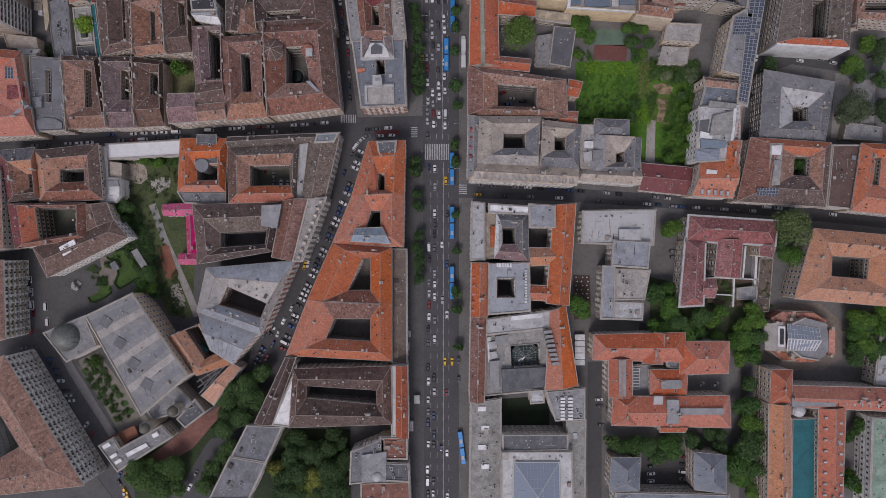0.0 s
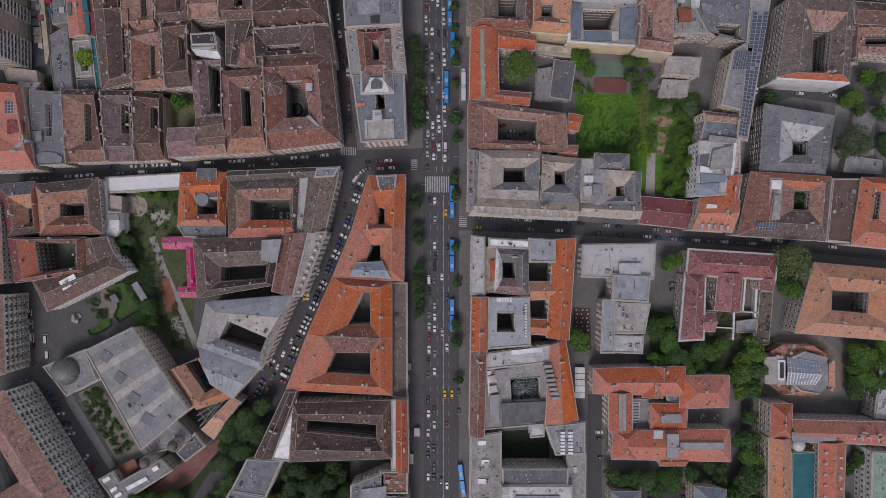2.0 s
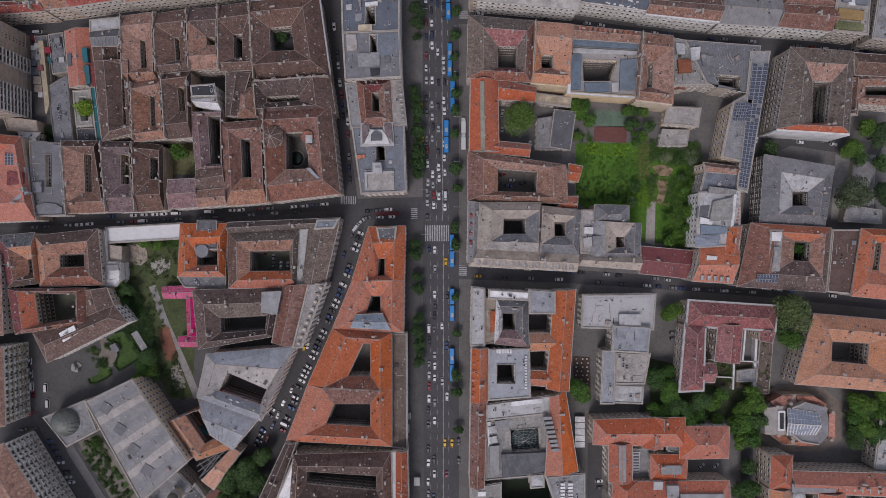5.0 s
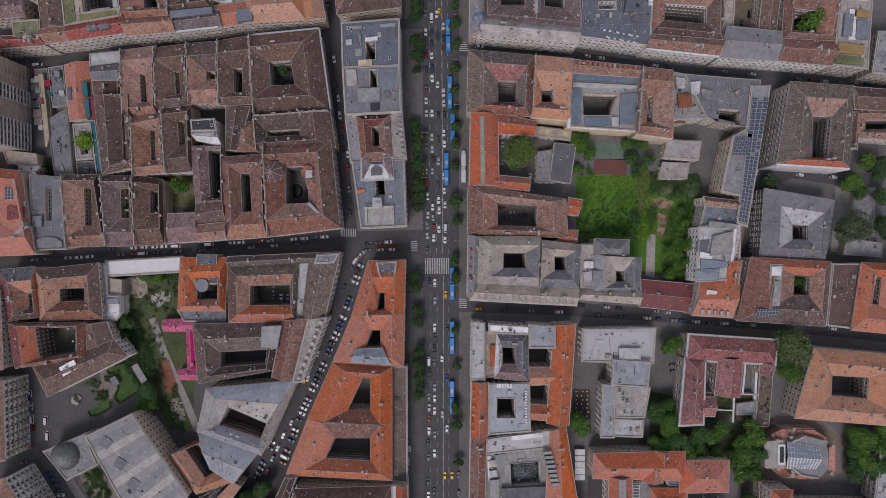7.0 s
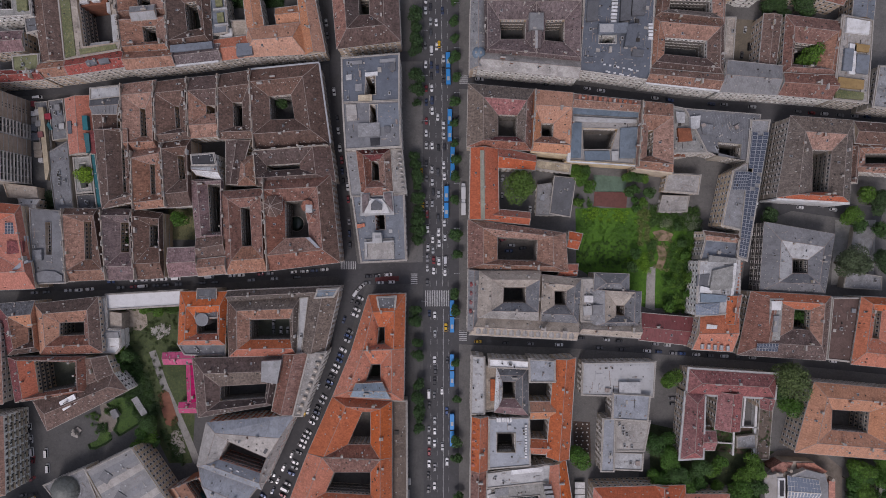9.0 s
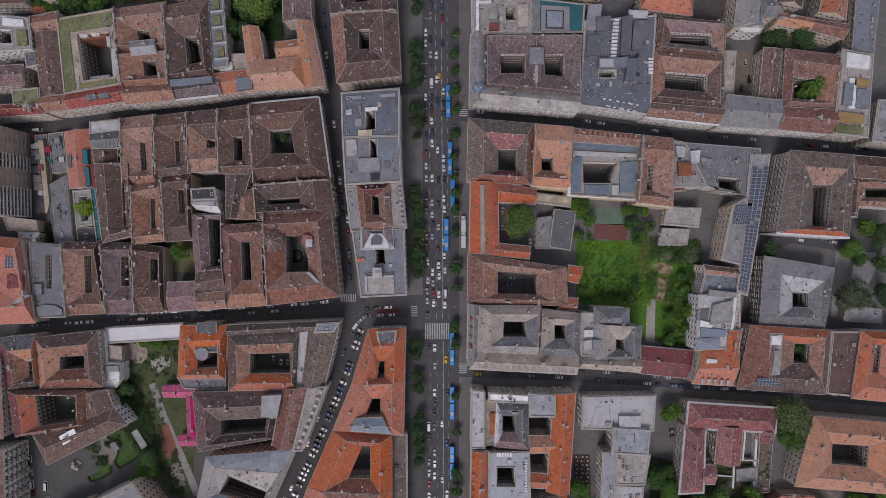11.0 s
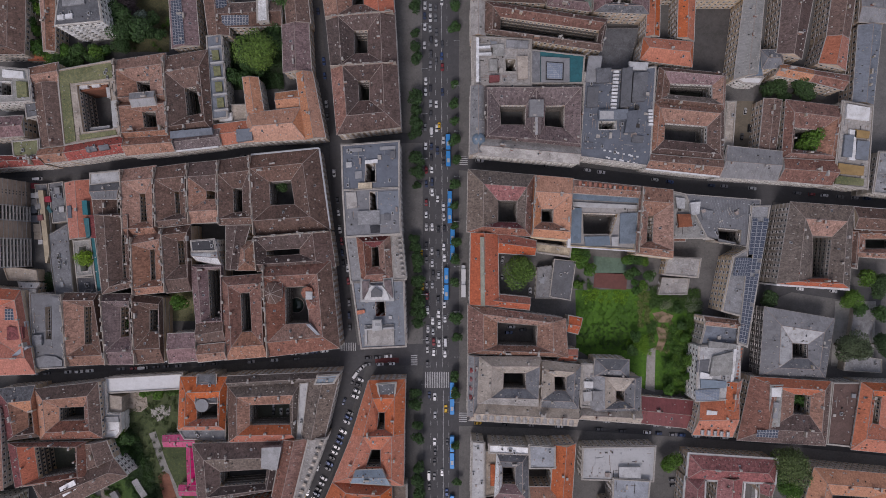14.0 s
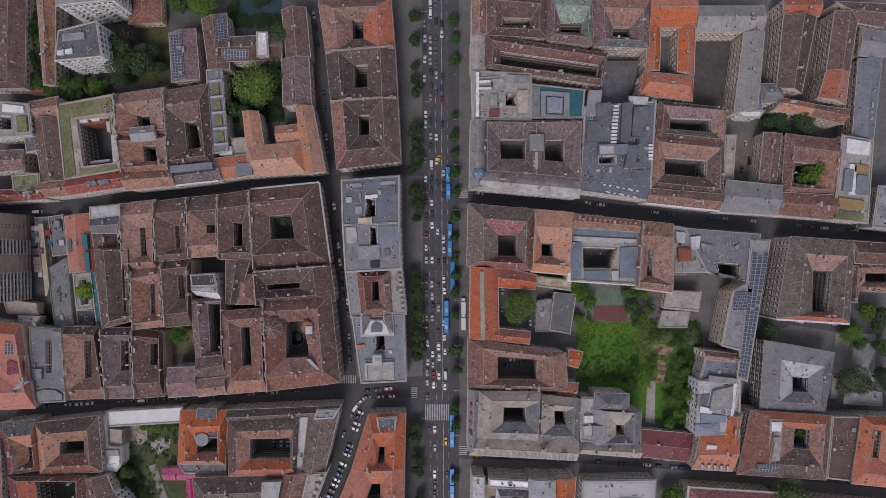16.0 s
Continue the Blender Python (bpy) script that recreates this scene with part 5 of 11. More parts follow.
ring_house([(-136.1, 119.9), (-133.0, 88.8), (-118.4, 89.4), (-119.0, 120.5)], [(-127.6, 118.1), (-126.0, 91.2), (-119.9, 91.8), (-119.9, 118.7)], 17, 3, 'plum', party='E')
ring_house([(-205.9, 104.8), (-203.4, 65.8), (-182.5, 66.7), (-188.6, 104.5)], [(-196.0, 98.1), (-195.4, 76.8), (-190.8, 76.8), (-191.1, 98.1)], 14, 4, 'brown', party='WE', roofs={'W': 'tan', 'S': 'tan'})
ring_house([(-184.9, 104.2), (-182.2, 66.4), (-166.8, 66.7), (-169.2, 104.2)], [(-176.0, 97.8), (-175.7, 80.8), (-170.5, 80.8), (-170.8, 97.8)], 14, 4, 'mauve', party='WE', roofs={'S': 'plum'})
ring_house([(-168.0, 104.2), (-166.5, 66.7), (-152.3, 67.6), (-153.2, 102.1)], [(-160.3, 96.5), (-160.3, 83.6), (-154.8, 83.6), (-154.8, 96.5)], 14, 4, 'brown', party='WE')
thicket([(-180.8, 97.0), (-180.8, 82.9), (-177.6, 82.9), (-177.9, 97.0)], 30, 1.3, colour=(0.03, 0.07, 0.016))
hip_house([(-147.9, 83.1), (-147.3, 67.9), (-132.1, 69.1), (-133.3, 83.7)], 18, 3, 'plum', along='EW')
hip_house([(-132.7, 88.5), (-132.1, 77.6), (-117.4, 79.4), (-118.4, 91.6)], 18, 3, 'brown', along='EW')
hip_house([(-131.7, 77.1), (-131.1, 68.6), (-116.5, 70.1), (-117.1, 78.6)], 19, 3, 'tan', along='EW')
slab('lawn', [(-155.5, 109.1), (-140.5, 109.1), (-140.5, 88.3), (-154.9, 88.3)], 0.19, GRASS, C['moss'], 'small shady courtyard garden', 'lawn', 'structure')
thicket([(-231.6, 112.9), (-218.9, 115.1), (-218.9, 105.6), (-230.4, 104.9)], 40, 2.2, colour=(0.02, 0.045, 0.012))
grey_row = flat_house([(-224.9, 104.8), (-223.7, 64.2), (-205.9, 64.8), (-208.6, 103.3)], 14, 'lead', wall='stone', kind='sheet', units=2, coped=False, court=[(-216.3, 97.5), (-216.0, 79.9), (-213.2, 79.9), (-213.6, 97.5)])
red_house = ring_house([(-257.5, 109.1), (-257.5, 60.6), (-220.6, 61.9), (-228.6, 106.4)], [(-245.3, 98.0), (-245.3, 79.6), (-240.7, 79.6), (-240.7, 98.0)], 17, 4, 'red', party='E')
hip_house([(-234.4, 110.5), (-232.2, 104.2), (-225.0, 104.6), (-223.1, 109.9)], 9, 1, 'pale', kind='sheet', along='EW')
mid_corner = ring_house([(-95.9, 120.4), (-93.4, 71.6), (-55.8, 76.2), (-60.7, 122.3)], [(-85.3, 108.9), (-85.0, 88.3), (-71.6, 88.9), (-72.5, 109.5)], 19, 5, 'mid', party='W', roofs={'E': 'brown'}, inner={'E': 'mid', 'S': 'tan'})
ring_house([(-119.6, 113.5), (-116.8, 69.7), (-94.9, 71.5), (-96.8, 115.3)], [(-109.5, 105.6), (-108.6, 84.0), (-102.5, 84.3), (-103.8, 106.2)], 18, 4, 'mid', party='E', roofs={'S': 'tan'})

# wedge-shaped block
ring_house([(-40.0, 57.7), (-48.8, 29.0), (-21.4, 29.6), (-20.7, 58.3)], [(-35.1, 41.2), (-36.0, 31.1), (-31.1, 31.4), (-31.1, 41.2)], 17, 5, 'orange', party='S', fire=False)
ring_house([(-48.8, 28.7), (-59.2, 3.4), (-21.7, 1.5), (-21.4, 29.3)], [(-39.1, 21.1), (-42.1, 11.0), (-33.3, 11.3), (-33.3, 21.1)], 17, 5, 'orange', party='N', fire=False)
ring_house([(-59.5, 2.7), (-72.6, -27.2), (-28.1, -29.3), (-28.1, 0.3)], [(-43.9, -4.6), (-51.9, -22.9), (-38.8, -22.9), (-38.8, -4.6)], 17, 5, 'orange', roofs={'S': 'mid'}, party='S', fire=False)
ring_house([(-72.9, -27.8), (-84.2, -57.1), (-28.1, -60.1), (-28.1, -29.9)], [(-59.2, -37.2), (-63.8, -48.8), (-38.8, -50.3), (-38.8, -37.2)], 17, 5, 'orange', roofs={'N': 'mid'}, party='N', fire=False)
flat_house([(-27.9, -0.3), (-27.9, -62.2), (-19.8, -63.1), (-20.1, -0.3)], 12, 'umber', units=0, vents=2)
ring_house([(-80.3, -65.1), (-82.8, -95.8), (-28.0, -94.0), (-28.6, -63.6)], [(-74.2, -73.3), (-74.2, -80.6), (-35.6, -84.3), (-35.3, -75.8)], 18, 5, 'brown', roofs={'N': 'dark'})
hip_house([(-84.6, -58.7), (-101.0, -93.4), (-92.5, -94.6), (-79.7, -58.7)], 18, 3, 'dark', along='NS', wall='white')
flat_house([(-91.9, -94.6), (-82.8, -95.5), (-79.7, -66.0)], 18, 'white', kind='sheet', units=0, vents=1)
flat_house([(-27.8, -63.2), (-27.5, -101.0), (-25.0, -101.0), (-25.3, -63.2)], 17, 'pale', kind='sheet', units=0, vents=0)
hip_house([(-25.0, -63.0), (-25.0, -100.7), (-18.9, -101.6), (-19.5, -63.0)], 18, 4, 'red', along='NS', party='W')
flat_house([(-105.9, -95.8), (-114.4, -112.3), (-96.1, -115.4), (-87.5, -96.4)], 16, 'lead', units=2)
flat_house([(-115.1, -112.6), (-126.1, -135.0), (-105.3, -135.0), (-96.4, -116.0)], 16, 'lead', units=2)
flat_house([(-49.6, -109.9), (-50.2, -127.0), (-31.2, -125.2), (-31.8, -102.5)], 16, 'lead', units=5)
tile_terrace = flat_house([(-33.7, -102.2), (-33.7, -113.5), (-19.6, -113.5), (-19.6, -102.2)], 16, 'mid', units=0, vents=0, blind=True)
flat_house([(-31.2, -115.8), (-31.2, -125.0), (-18.3, -125.6), (-18.9, -116.4)], 16.5, 'slate', units=3)
flat_house([(-44.1, -127.0), (-44.1, -149.6), (-17.7, -149.6), (-18.4, -126.1)], 16, 'mid', units=3)

# west lower block
ring_house([(-220.9, 52.9), (-217.9, 26.0), (-184.8, 27.2), (-187.3, 56.6)], [(-208.1, 43.5), (-208.1, 35.5), (-193.7, 36.1), (-194.0, 44.1)], 16, 4, 'brown', roofs={'S': 'mid', 'W': 'peach'}, inner={'N': 'tan', 'W': 'peach', 'S': 'mid', 'E': 'mid'})
ring_house([(-241.7, 52.8), (-235.6, 25.8), (-218.5, 28.0), (-221.5, 54.6)], [(-225.2, 40.7), (-224.6, 32.1), (-220.9, 32.7), (-220.9, 41.3)], 16, 4, 'brown', party='E', roofs={'E': 'peach', 'N': 'slate', 'W': 'maroon'}, inner={'W': 'tan', 'N': 'peach'})
ring_house([(-234.6, 24.0), (-230.7, 0.5), (-192.8, 6.3), (-193.4, 24.6)], [(-221.2, 22.8), (-218.5, 4.8), (-197.7, 8.2), (-198.3, 22.2)], 17, 4, 'mid', roofs={'W': 'maroon'}, inner={'W': 'red'}, wall='beige')
square_house = hip_house([(-221.6, 0.3), (-214.2, -15.0), (-171.4, 6.4), (-178.7, 15.6)], 16, 4, 'brown', along='EW', hip=0.1, wall='white')
hip_house([(-196.5, 23.0), (-193.4, 9.5), (-178.7, 15.6), (-182.4, 24.8)], 16, 3, 'brown', along='NS')
white_house = flat_house([(-191.2, 45.0), (-188.1, 25.8), (-179.4, 25.8), (-177.2, 28.9), (-177.5, 38.5), (-184.6, 39.1), (-185.6, 55.9), (-189.3, 56.5)], 11, 'white', kind='sheet', units=2, wall='white', blind=True, label='white-painted narrow house with a white sheet roof')
flat_house([(-186.3, 57.7), (-186.0, 49.6), (-143.6, 52.1), (-144.2, 60.2)], 9, 'white', kind='canvas', units=0, vents=0, label='long white canvas-roofed market hall beside the street', name='market_hall')
orange_ring = ring_house([(-142.0, 59.5), (-143.2, 31.4), (-118.4, 31.4), (-117.2, 59.5)], [(-133.7, 44.8), (-133.7, 36.6), (-121.8, 36.9), (-121.8, 46.0)], 16, 4, 'orange')
flat_house([(-144.4, 30.7), (-141.0, 25.5), (-119.1, 24.9), (-119.1, 30.7)], 13, 'lead', units=2, wall='pale', coped=False)
roof_court = flat_house([(-132.0, 61.2), (-133.3, 46.0), (-121.7, 46.3), (-122.6, 61.2)], 18, 'slate', units=1, coped=False)
ring_house([(-116.0, 54.6), (-115.3, 25.3), (-79.3, 25.9), (-77.5, 56.5)], [(-104.7, 45.2), (-104.7, 33.6), (-82.1, 33.9), (-82.4, 45.8)], 17, 4, 'mid', inner={'S': 'orange', 'N': 'tan', 'W': 'tan', 'E': 'umber'}, roofs={'S': 'red', 'W': 'brown', 'E': 'umber', 'N': 'umber'})
hip_house([(-116.0, 60.1), (-115.6, 54.6), (-57.4, 58.3), (-56.1, 62.6)], 17, 4, 'umber', along='EW')
hip_house([(-72.0, 57.7), (-76.9, 26.5), (-64.1, 27.8), (-56.8, 58.9)], 17, 4, 'umber', along='NS')
flat_house([(-77.5, 56.5), (-79.0, 25.9), (-76.3, 26.5), (-72.6, 57.1)], 17, 'pale', kind='sheet', units=1)
long_dark = ring_house([(-134.9, 23.5), (-131.8, -7.6), (-92.8, -0.9), (-87.9, 24.7)], [(-120.8, 9.2), (-120.8, 0.3), (-95.8, 2.1), (-94.6, 10.7)], 17, 4, 'dark', inner={'N': 'umber'})
hip_house([(-85.8, 25.9), (-91.9, -4.0), (-80.9, -6.4), (-72.7, 27.1)], 18, 4, 'mid', along='NS')
ornate_front = flat_house([(-72.0, 26.9), (-80.2, -6.4), (-75.6, -6.4), (-62.9, 27.5)], 20, 'stone', units=0, vents=8, label='ornate stone street front with white dormers')
hip_house([(-156.5, 24.9), (-155.9, 18.6), (-138.2, 18.6), (-138.6, 25.6)], 5, 1.5, 'pink', along='EW', kind='sheet', chim=0, label='low wing under a bright pink sheet roof')
hip_house([(-143.3, 18.3), (-142.7, -2.5), (-137.6, -2.5), (-138.2, 18.3)], 5, 1.5, 'pink', along='NS', kind='sheet', chim=0, label='low wing under a bright pink sheet roof')
hip_house([(-147.4, -2.8), (-147.1, -8.5), (-137.6, -8.5), (-137.6, -2.8)], 5, 1.5, 'pink', along='EW', kind='sheet', chim=0, label='low wing under a bright pink sheet roof')
sheet_house = ring_house([(-126.8, -10.6), (-131.7, -33.1), (-97.7, -45.8), (-80.1, -6.7)], [(-115.9, -19.7), (-120.8, -30.3), (-97.8, -37.8), (-94.3, -29.0)], 19, 3, 'mist', kind='sheet', wall='brick', roofs={'W': 'stone', 'E': 'stone'}, inner={'N': 'stone', 'E': 'stone'})
sheet_wing = hip_house([(-131.8, -35.1), (-125.7, -54.0), (-113.5, -61.9), (-100.4, -45.5)], 17, 3, 'mist', kind='sheet', wall='brick')
temple = flat_house([(-191.2, -36.0), (-161.6, -88.9), (-136.7, -67.5), (-166.4, -23.9)], 20, 'ash', wall='beige', kind='sheet', units=0, vents=14, name='temple_hall', label='large hall with a patched grey sheet roof')
dome_hall = flat_house([(-217.3, -45.9), (-205.0, -61.2), (-188.3, -52.6), (-195.1, -36.6)], 14, 'ash', wall='stone', units=0)
truss_house = ring_house([(-149.6, -48.3), (-134.2, -68.6), (-112.6, -61.2), (-126.2, -38.5)], [(-141.2, -44.0), (-129.9, -60.6), (-122.8, -56.9), (-133.6, -40.9)], 14, 3, 'peach', wall='rust')
hip_house([(-130.7, -79.5), (-124.6, -84.4), (-110.5, -64.8), (-114.8, -62.6)], 15, 3, 'peach', along='NS')
temple_gate = flat_house([(-167.4, -79.7), (-157.6, -92.6), (-134.8, -85.9), (-149.0, -71.1)], 14, 'grey', units=1)
flat_house([(-144.6, -92.6), (-140.3, -96.9), (-129.9, -88.9), (-135.1, -82.2)], 14, 'slate', units=0, blind=True)
temple_front = flat_house([(-178.3, -121.6), (-148.6, -102.8), (-154.1, -96.9), (-177.0, -109.6), (-180.7, -103.7), (-188.2, -108.0)], 12, 'ash', units=0)
long_front = ring_house([(-250.9, -67.8), (-233.1, -129.0), (-189.7, -124.2), (-231.3, -56.5)], [(-244.9, -90.1), (-240.5, -114.7), (-222.3, -104.3), (-234.2, -84.4)], 26, 4, 'tan', wall='white')
square_front = ring_house([(-262.9, -8.7), (-262.9, -53.8), (-233.4, -47.8), (-234.6, -6.3)], [(-253.9, -17.7), (-253.9, -38.8), (-247.8, -38.8), (-247.8, -17.7)], 22, 4, 'tan', wall='white')
ring_house([(-273.5, 42.7), (-273.5, -4.2), (-236.0, 0.3), (-237.8, 42.7)], [(-261.4, 30.6), (-261.4, 6.4), (-249.3, 6.4), (-249.3, 30.6)], 20, 4, 'tan', wall='stone')

slab('garden_paving', [(-206.5, -63.3), (-195.6, -58.2), (-166.9, -96.6), (-182.2, -105.5)], 0.195, PAVING, (0.2, 0.185, 0.155), 'pale paths between the hedges of the temple garden', 'path', 'structure')
slab('temple_pavement', [(-219.9, -54.4), (-211.0, -62.1), (-205.9, -70.4), (-184.8, -104.6), (-188.6, -106.5), (-211.6, -70.4)], 0.27, PAVING, (0.19, 0.185, 0.18), 'pale stone pavement along the temple railings', 'pavement', 'structure')

# north-east block
hip_house([(15.8, 284.4), (15.8, 262.5), (23.1, 263.1), (23.1, 285.0)], 19, 4, 'tan', along='NS', party='E')
ring_house([(23.7, 287.8), (23.7, 263.4), (55.4, 261.6), (55.4, 284.1)], [(31.6, 272.6), (31.6, 267.4), (47.5, 267.1), (48.1, 272.3)], 18, 4, 'brown')
ring_house([(56.0, 285.4), (56.6, 260.4), (79.4, 257.4), (80.3, 283.2)], [(62.7, 270.4), (62.7, 263.8), (74.9, 263.4), (76.1, 270.1)], 18, 4, 'plum', roofs={'E': 'copper', 'N': 'copper'})
ring_house([(80.9, 284.7), (81.8, 257.4), (110.5, 256.1), (111.4, 282.9)], [(91.0, 267.7), (91.0, 261.6), (102.2, 261.0), (102.2, 267.7)], 18, 4, 'plum', roofs={'N': 'tan', 'S': 'slate'})
ring_house([(23.1, 262.2), (22.5, 245.8), (85.2, 236.1), (88.2, 252.5)], [(30.4, 254.6), (30.4, 246.4), (83.4, 240.0), (84.6, 247.0)], 18, 4, 'brown', roofs={'N': 'mid'}, wall='beige')
hip_house([(15.2, 262.2), (15.2, 244.0), (22.5, 244.0), (22.8, 261.9)], 18, 4, 'stone', along='NS', kind='felt')
pale_house = flat_house([(15.8, 243.1), (16.4, 217.0), (47.3, 217.0), (47.3, 241.6)], 19, 'stone', units=4, court=[(33.4, 231.0), (33.7, 224.3), (39.4, 224.3), (38.8, 231.0)])
teal_deck = flat_house([(48.1, 236.1), (48.1, 218.4), (74.9, 218.4), (76.1, 233.0)], 18, 'teal', kind='sheet', units=0, vents=0)
twin_court = ring_house([(22.5, 216.6), (22.5, 188.6), (49.9, 186.2), (49.9, 216.3)], [(30.1, 206.9), (30.7, 195.6), (44.7, 195.6), (45.3, 206.9)], 18, 4, 'mauve', party='E', fire=False, ridge=0.14)
ring_house([(49.9, 216.3), (49.9, 186.2), (74.2, 183.7), (74.9, 216.6)], [(54.8, 206.5), (54.2, 195.0), (65.7, 193.8), (66.0, 206.9)], 18, 4, 'mauve', party='W', fire=False, ridge=0.14)
hip_house([(15.2, 216.6), (14.6, 180.1), (23.1, 181.3), (22.5, 216.6)], 18, 4, 'grey', along='NS', party='E', kind='felt')
hip_house([(22.5, 188.2), (18.5, 180.0), (72.8, 175.1), (73.4, 183.6)], 19, 4, 'stone', wall='white', along='EW', party='N', kind='felt')
glass_offices = flat_house([(76.5, 223.7), (73.4, 178.8), (111.0, 173.6), (114.1, 226.7)], 19, 'ink', kind='sheet', wall='white', units=9, vents=8, court=[(83.7, 197.9), (83.7, 193.3), (92.8, 193.3), (92.8, 197.9)])
ring_house([(116.8, 226.6), (114.7, 208.6), (151.2, 204.6), (152.1, 223.2)], [(122.0, 218.6), (121.4, 211.9), (145.4, 209.8), (145.4, 217.7)], 18, 3, 'brown', wall='white', ridge=0.3, roofs={'E': 'tan'}, inner={'S': 'umber', 'E': 'tan', 'N': 'plum'}, chim=0.5)
ring_house([(114.4, 207.7), (112.0, 181.2), (150.6, 177.3), (150.9, 204.0)], [(119.3, 197.3), (118.7, 187.6), (142.4, 185.2), (142.7, 195.5)], 18, 3, 'tan', wall='white', ridge=0.3, roofs={'S': 'dark', 'E': 'brown', 'N': 'tan'}, inner={'S': 'dark', 'E': 'brown', 'N': 'tan'}, chim=0.5)
rose_strip = hip_house([(111.6, 179.8), (109.2, 172.8), (148.3, 168.6), (150.5, 176.5)], 19, 3, 'tan', wall='white', along='EW')
hip_house([(111.7, 286.7), (111.7, 267.4), (136.1, 267.4), (136.7, 286.7)], 17, 4, 'orange', along='EW')
hip_house([(127.9, 267.2), (127.3, 243.9), (135.6, 242.1), (136.5, 267.2)], 16, 3, 'orange', along='NS')
hip_house([(111.4, 267.2), (110.2, 244.5), (116.9, 244.5), (117.5, 267.2)], 16, 3, 'orange', along='NS')
hip_house([(108.6, 243.0), (106.8, 231.4), (134.3, 227.8), (134.9, 240.6)], 17, 4, 'orange', along='EW', hip=0.1)
flat_house([(86.5, 252.5), (87.0, 228.6), (103.1, 229.2), (109.3, 252.5)], 5, 'slate', units=0, vents=0, coped=False, rim=0.2, blind=True, label='low dark flat-roofed hall filling a back yard')
hip_house([(137.3, 278.4), (136.7, 265.0), (172.7, 265.3), (173.3, 278.4)], 17, 4, 'concrete', along='EW', kind='sheet', wall='beige')
hip_house([(162.9, 264.4), (157.5, 221.1), (169.7, 224.1), (173.3, 264.4)], 17, 3, 'concrete', along='NS', kind='sheet', wall='beige')
hip_house([(163.9, 233.1), (164.8, 222.4), (173.4, 223.3), (172.1, 233.1)], 15, 1.5, 'azure', kind='sheet', along='NS', wall='white', chim=0, label='white-walled house with a pale blue sheet roof')
hip_house([(172.3, 236.6), (173.2, 227.1), (184.2, 227.4), (183.3, 236.6)], 16, 2.5, 'lead', kind='sheet', along='EW', wall='beige', hip=0.2, label='ochre-walled house with a grey sheet roof')
flat_house([(159.2, 223.1), (164.8, 220.0), (173.1, 219.7), (175.3, 222.8)], 12, 'white', kind='canvas', wall='white', units=0, vents=0, rim=0.2, label='white rendered end wall block beside a yard')
slab('yard', [(142.7, 266.2), (165.1, 266.2), (162.5, 224.6), (141.1, 226.2)], 0.19, YARD, (0.085, 0.08, 0.078), 'dark asphalt school yard', 'yard', 'structure')
hip_house([(184.0, 282.1), (184.3, 274.2), (203.2, 273.5), (203.8, 282.7)], 17, 3, 'red', along='EW')
hip_house([(184.3, 273.5), (180.6, 234.8), (193.5, 232.0), (201.4, 272.9)], 17, 5, 'dark', along='NS')
hip_house([(211.8, 276.0), (207.5, 244.3), (219.1, 243.0), (224.0, 273.5)], 17, 4, 'brown', along='NS')
hip_house([(207.5, 243.9), (203.2, 229.6), (217.3, 225.9), (219.1, 242.7)], 17, 4, 'brick', along='NS')
hip_house([(213.0, 280.9), (224.6, 269.9), (237.4, 267.4), (238.6, 279.6)], 17, 4, 'brown', along='EW')
hip_house([(227.1, 267.5), (225.9, 252.8), (241.2, 252.2), (244.3, 264.4)], 15, 2, 'grey', along='EW', kind='sheet')
hip_house([(182.4, 229.2), (180.2, 223.4), (198.3, 220.0), (200.7, 225.8)], 16, 3, 'peach', along='EW')
hip_house([(201.0, 225.5), (198.9, 220.0), (216.6, 215.4), (219.4, 222.8)], 16, 3, 'mid', along='EW')
hip_house([(226.5, 250.9), (223.4, 209.4), (234.2, 207.8), (238.8, 250.9)], 14, 3, 'blue', along='NS', kind='sheet')
ring_house([(186.1, 209.6), (183.9, 178.4), (214.2, 176.9), (219.7, 205.4)], [(190.3, 195.3), (189.1, 182.7), (202.6, 181.5), (204.4, 193.7)], 16, 4, 'mid', roofs={'E': 'tan'})
hip_house([(183.8, 177.6), (180.7, 166.1), (209.3, 163.6), (213.0, 176.1)], 18, 4, 'mid', wall='white', along='EW')
hip_house([(153.4, 184.3), (149.4, 167.9), (179.8, 166.1), (182.6, 181.3)], 18, 3, 'ash', wall='white', along='EW', kind='sheet')
hip_house([(175.1, 210.9), (172.3, 182.9), (181.0, 181.7), (184.3, 210.0)], 14, 2, 'brown', along='NS')
flat_house([(155.4, 209.7), (153.5, 185.0), (158.5, 185.0), (160.3, 209.7)], 12, 'sand', units=1)
white_terraces = flat_house([(214.8, 208.5), (210.0, 163.6), (227.9, 161.5), (230.9, 205.5)], 19, 'stone', units=6, label='white terraced modern house with planted roof decks')
flat_house([(234.2, 181.2), (230.9, 159.4), (253.6, 156.9), (253.6, 181.2)], 19, 'grey', units=3)

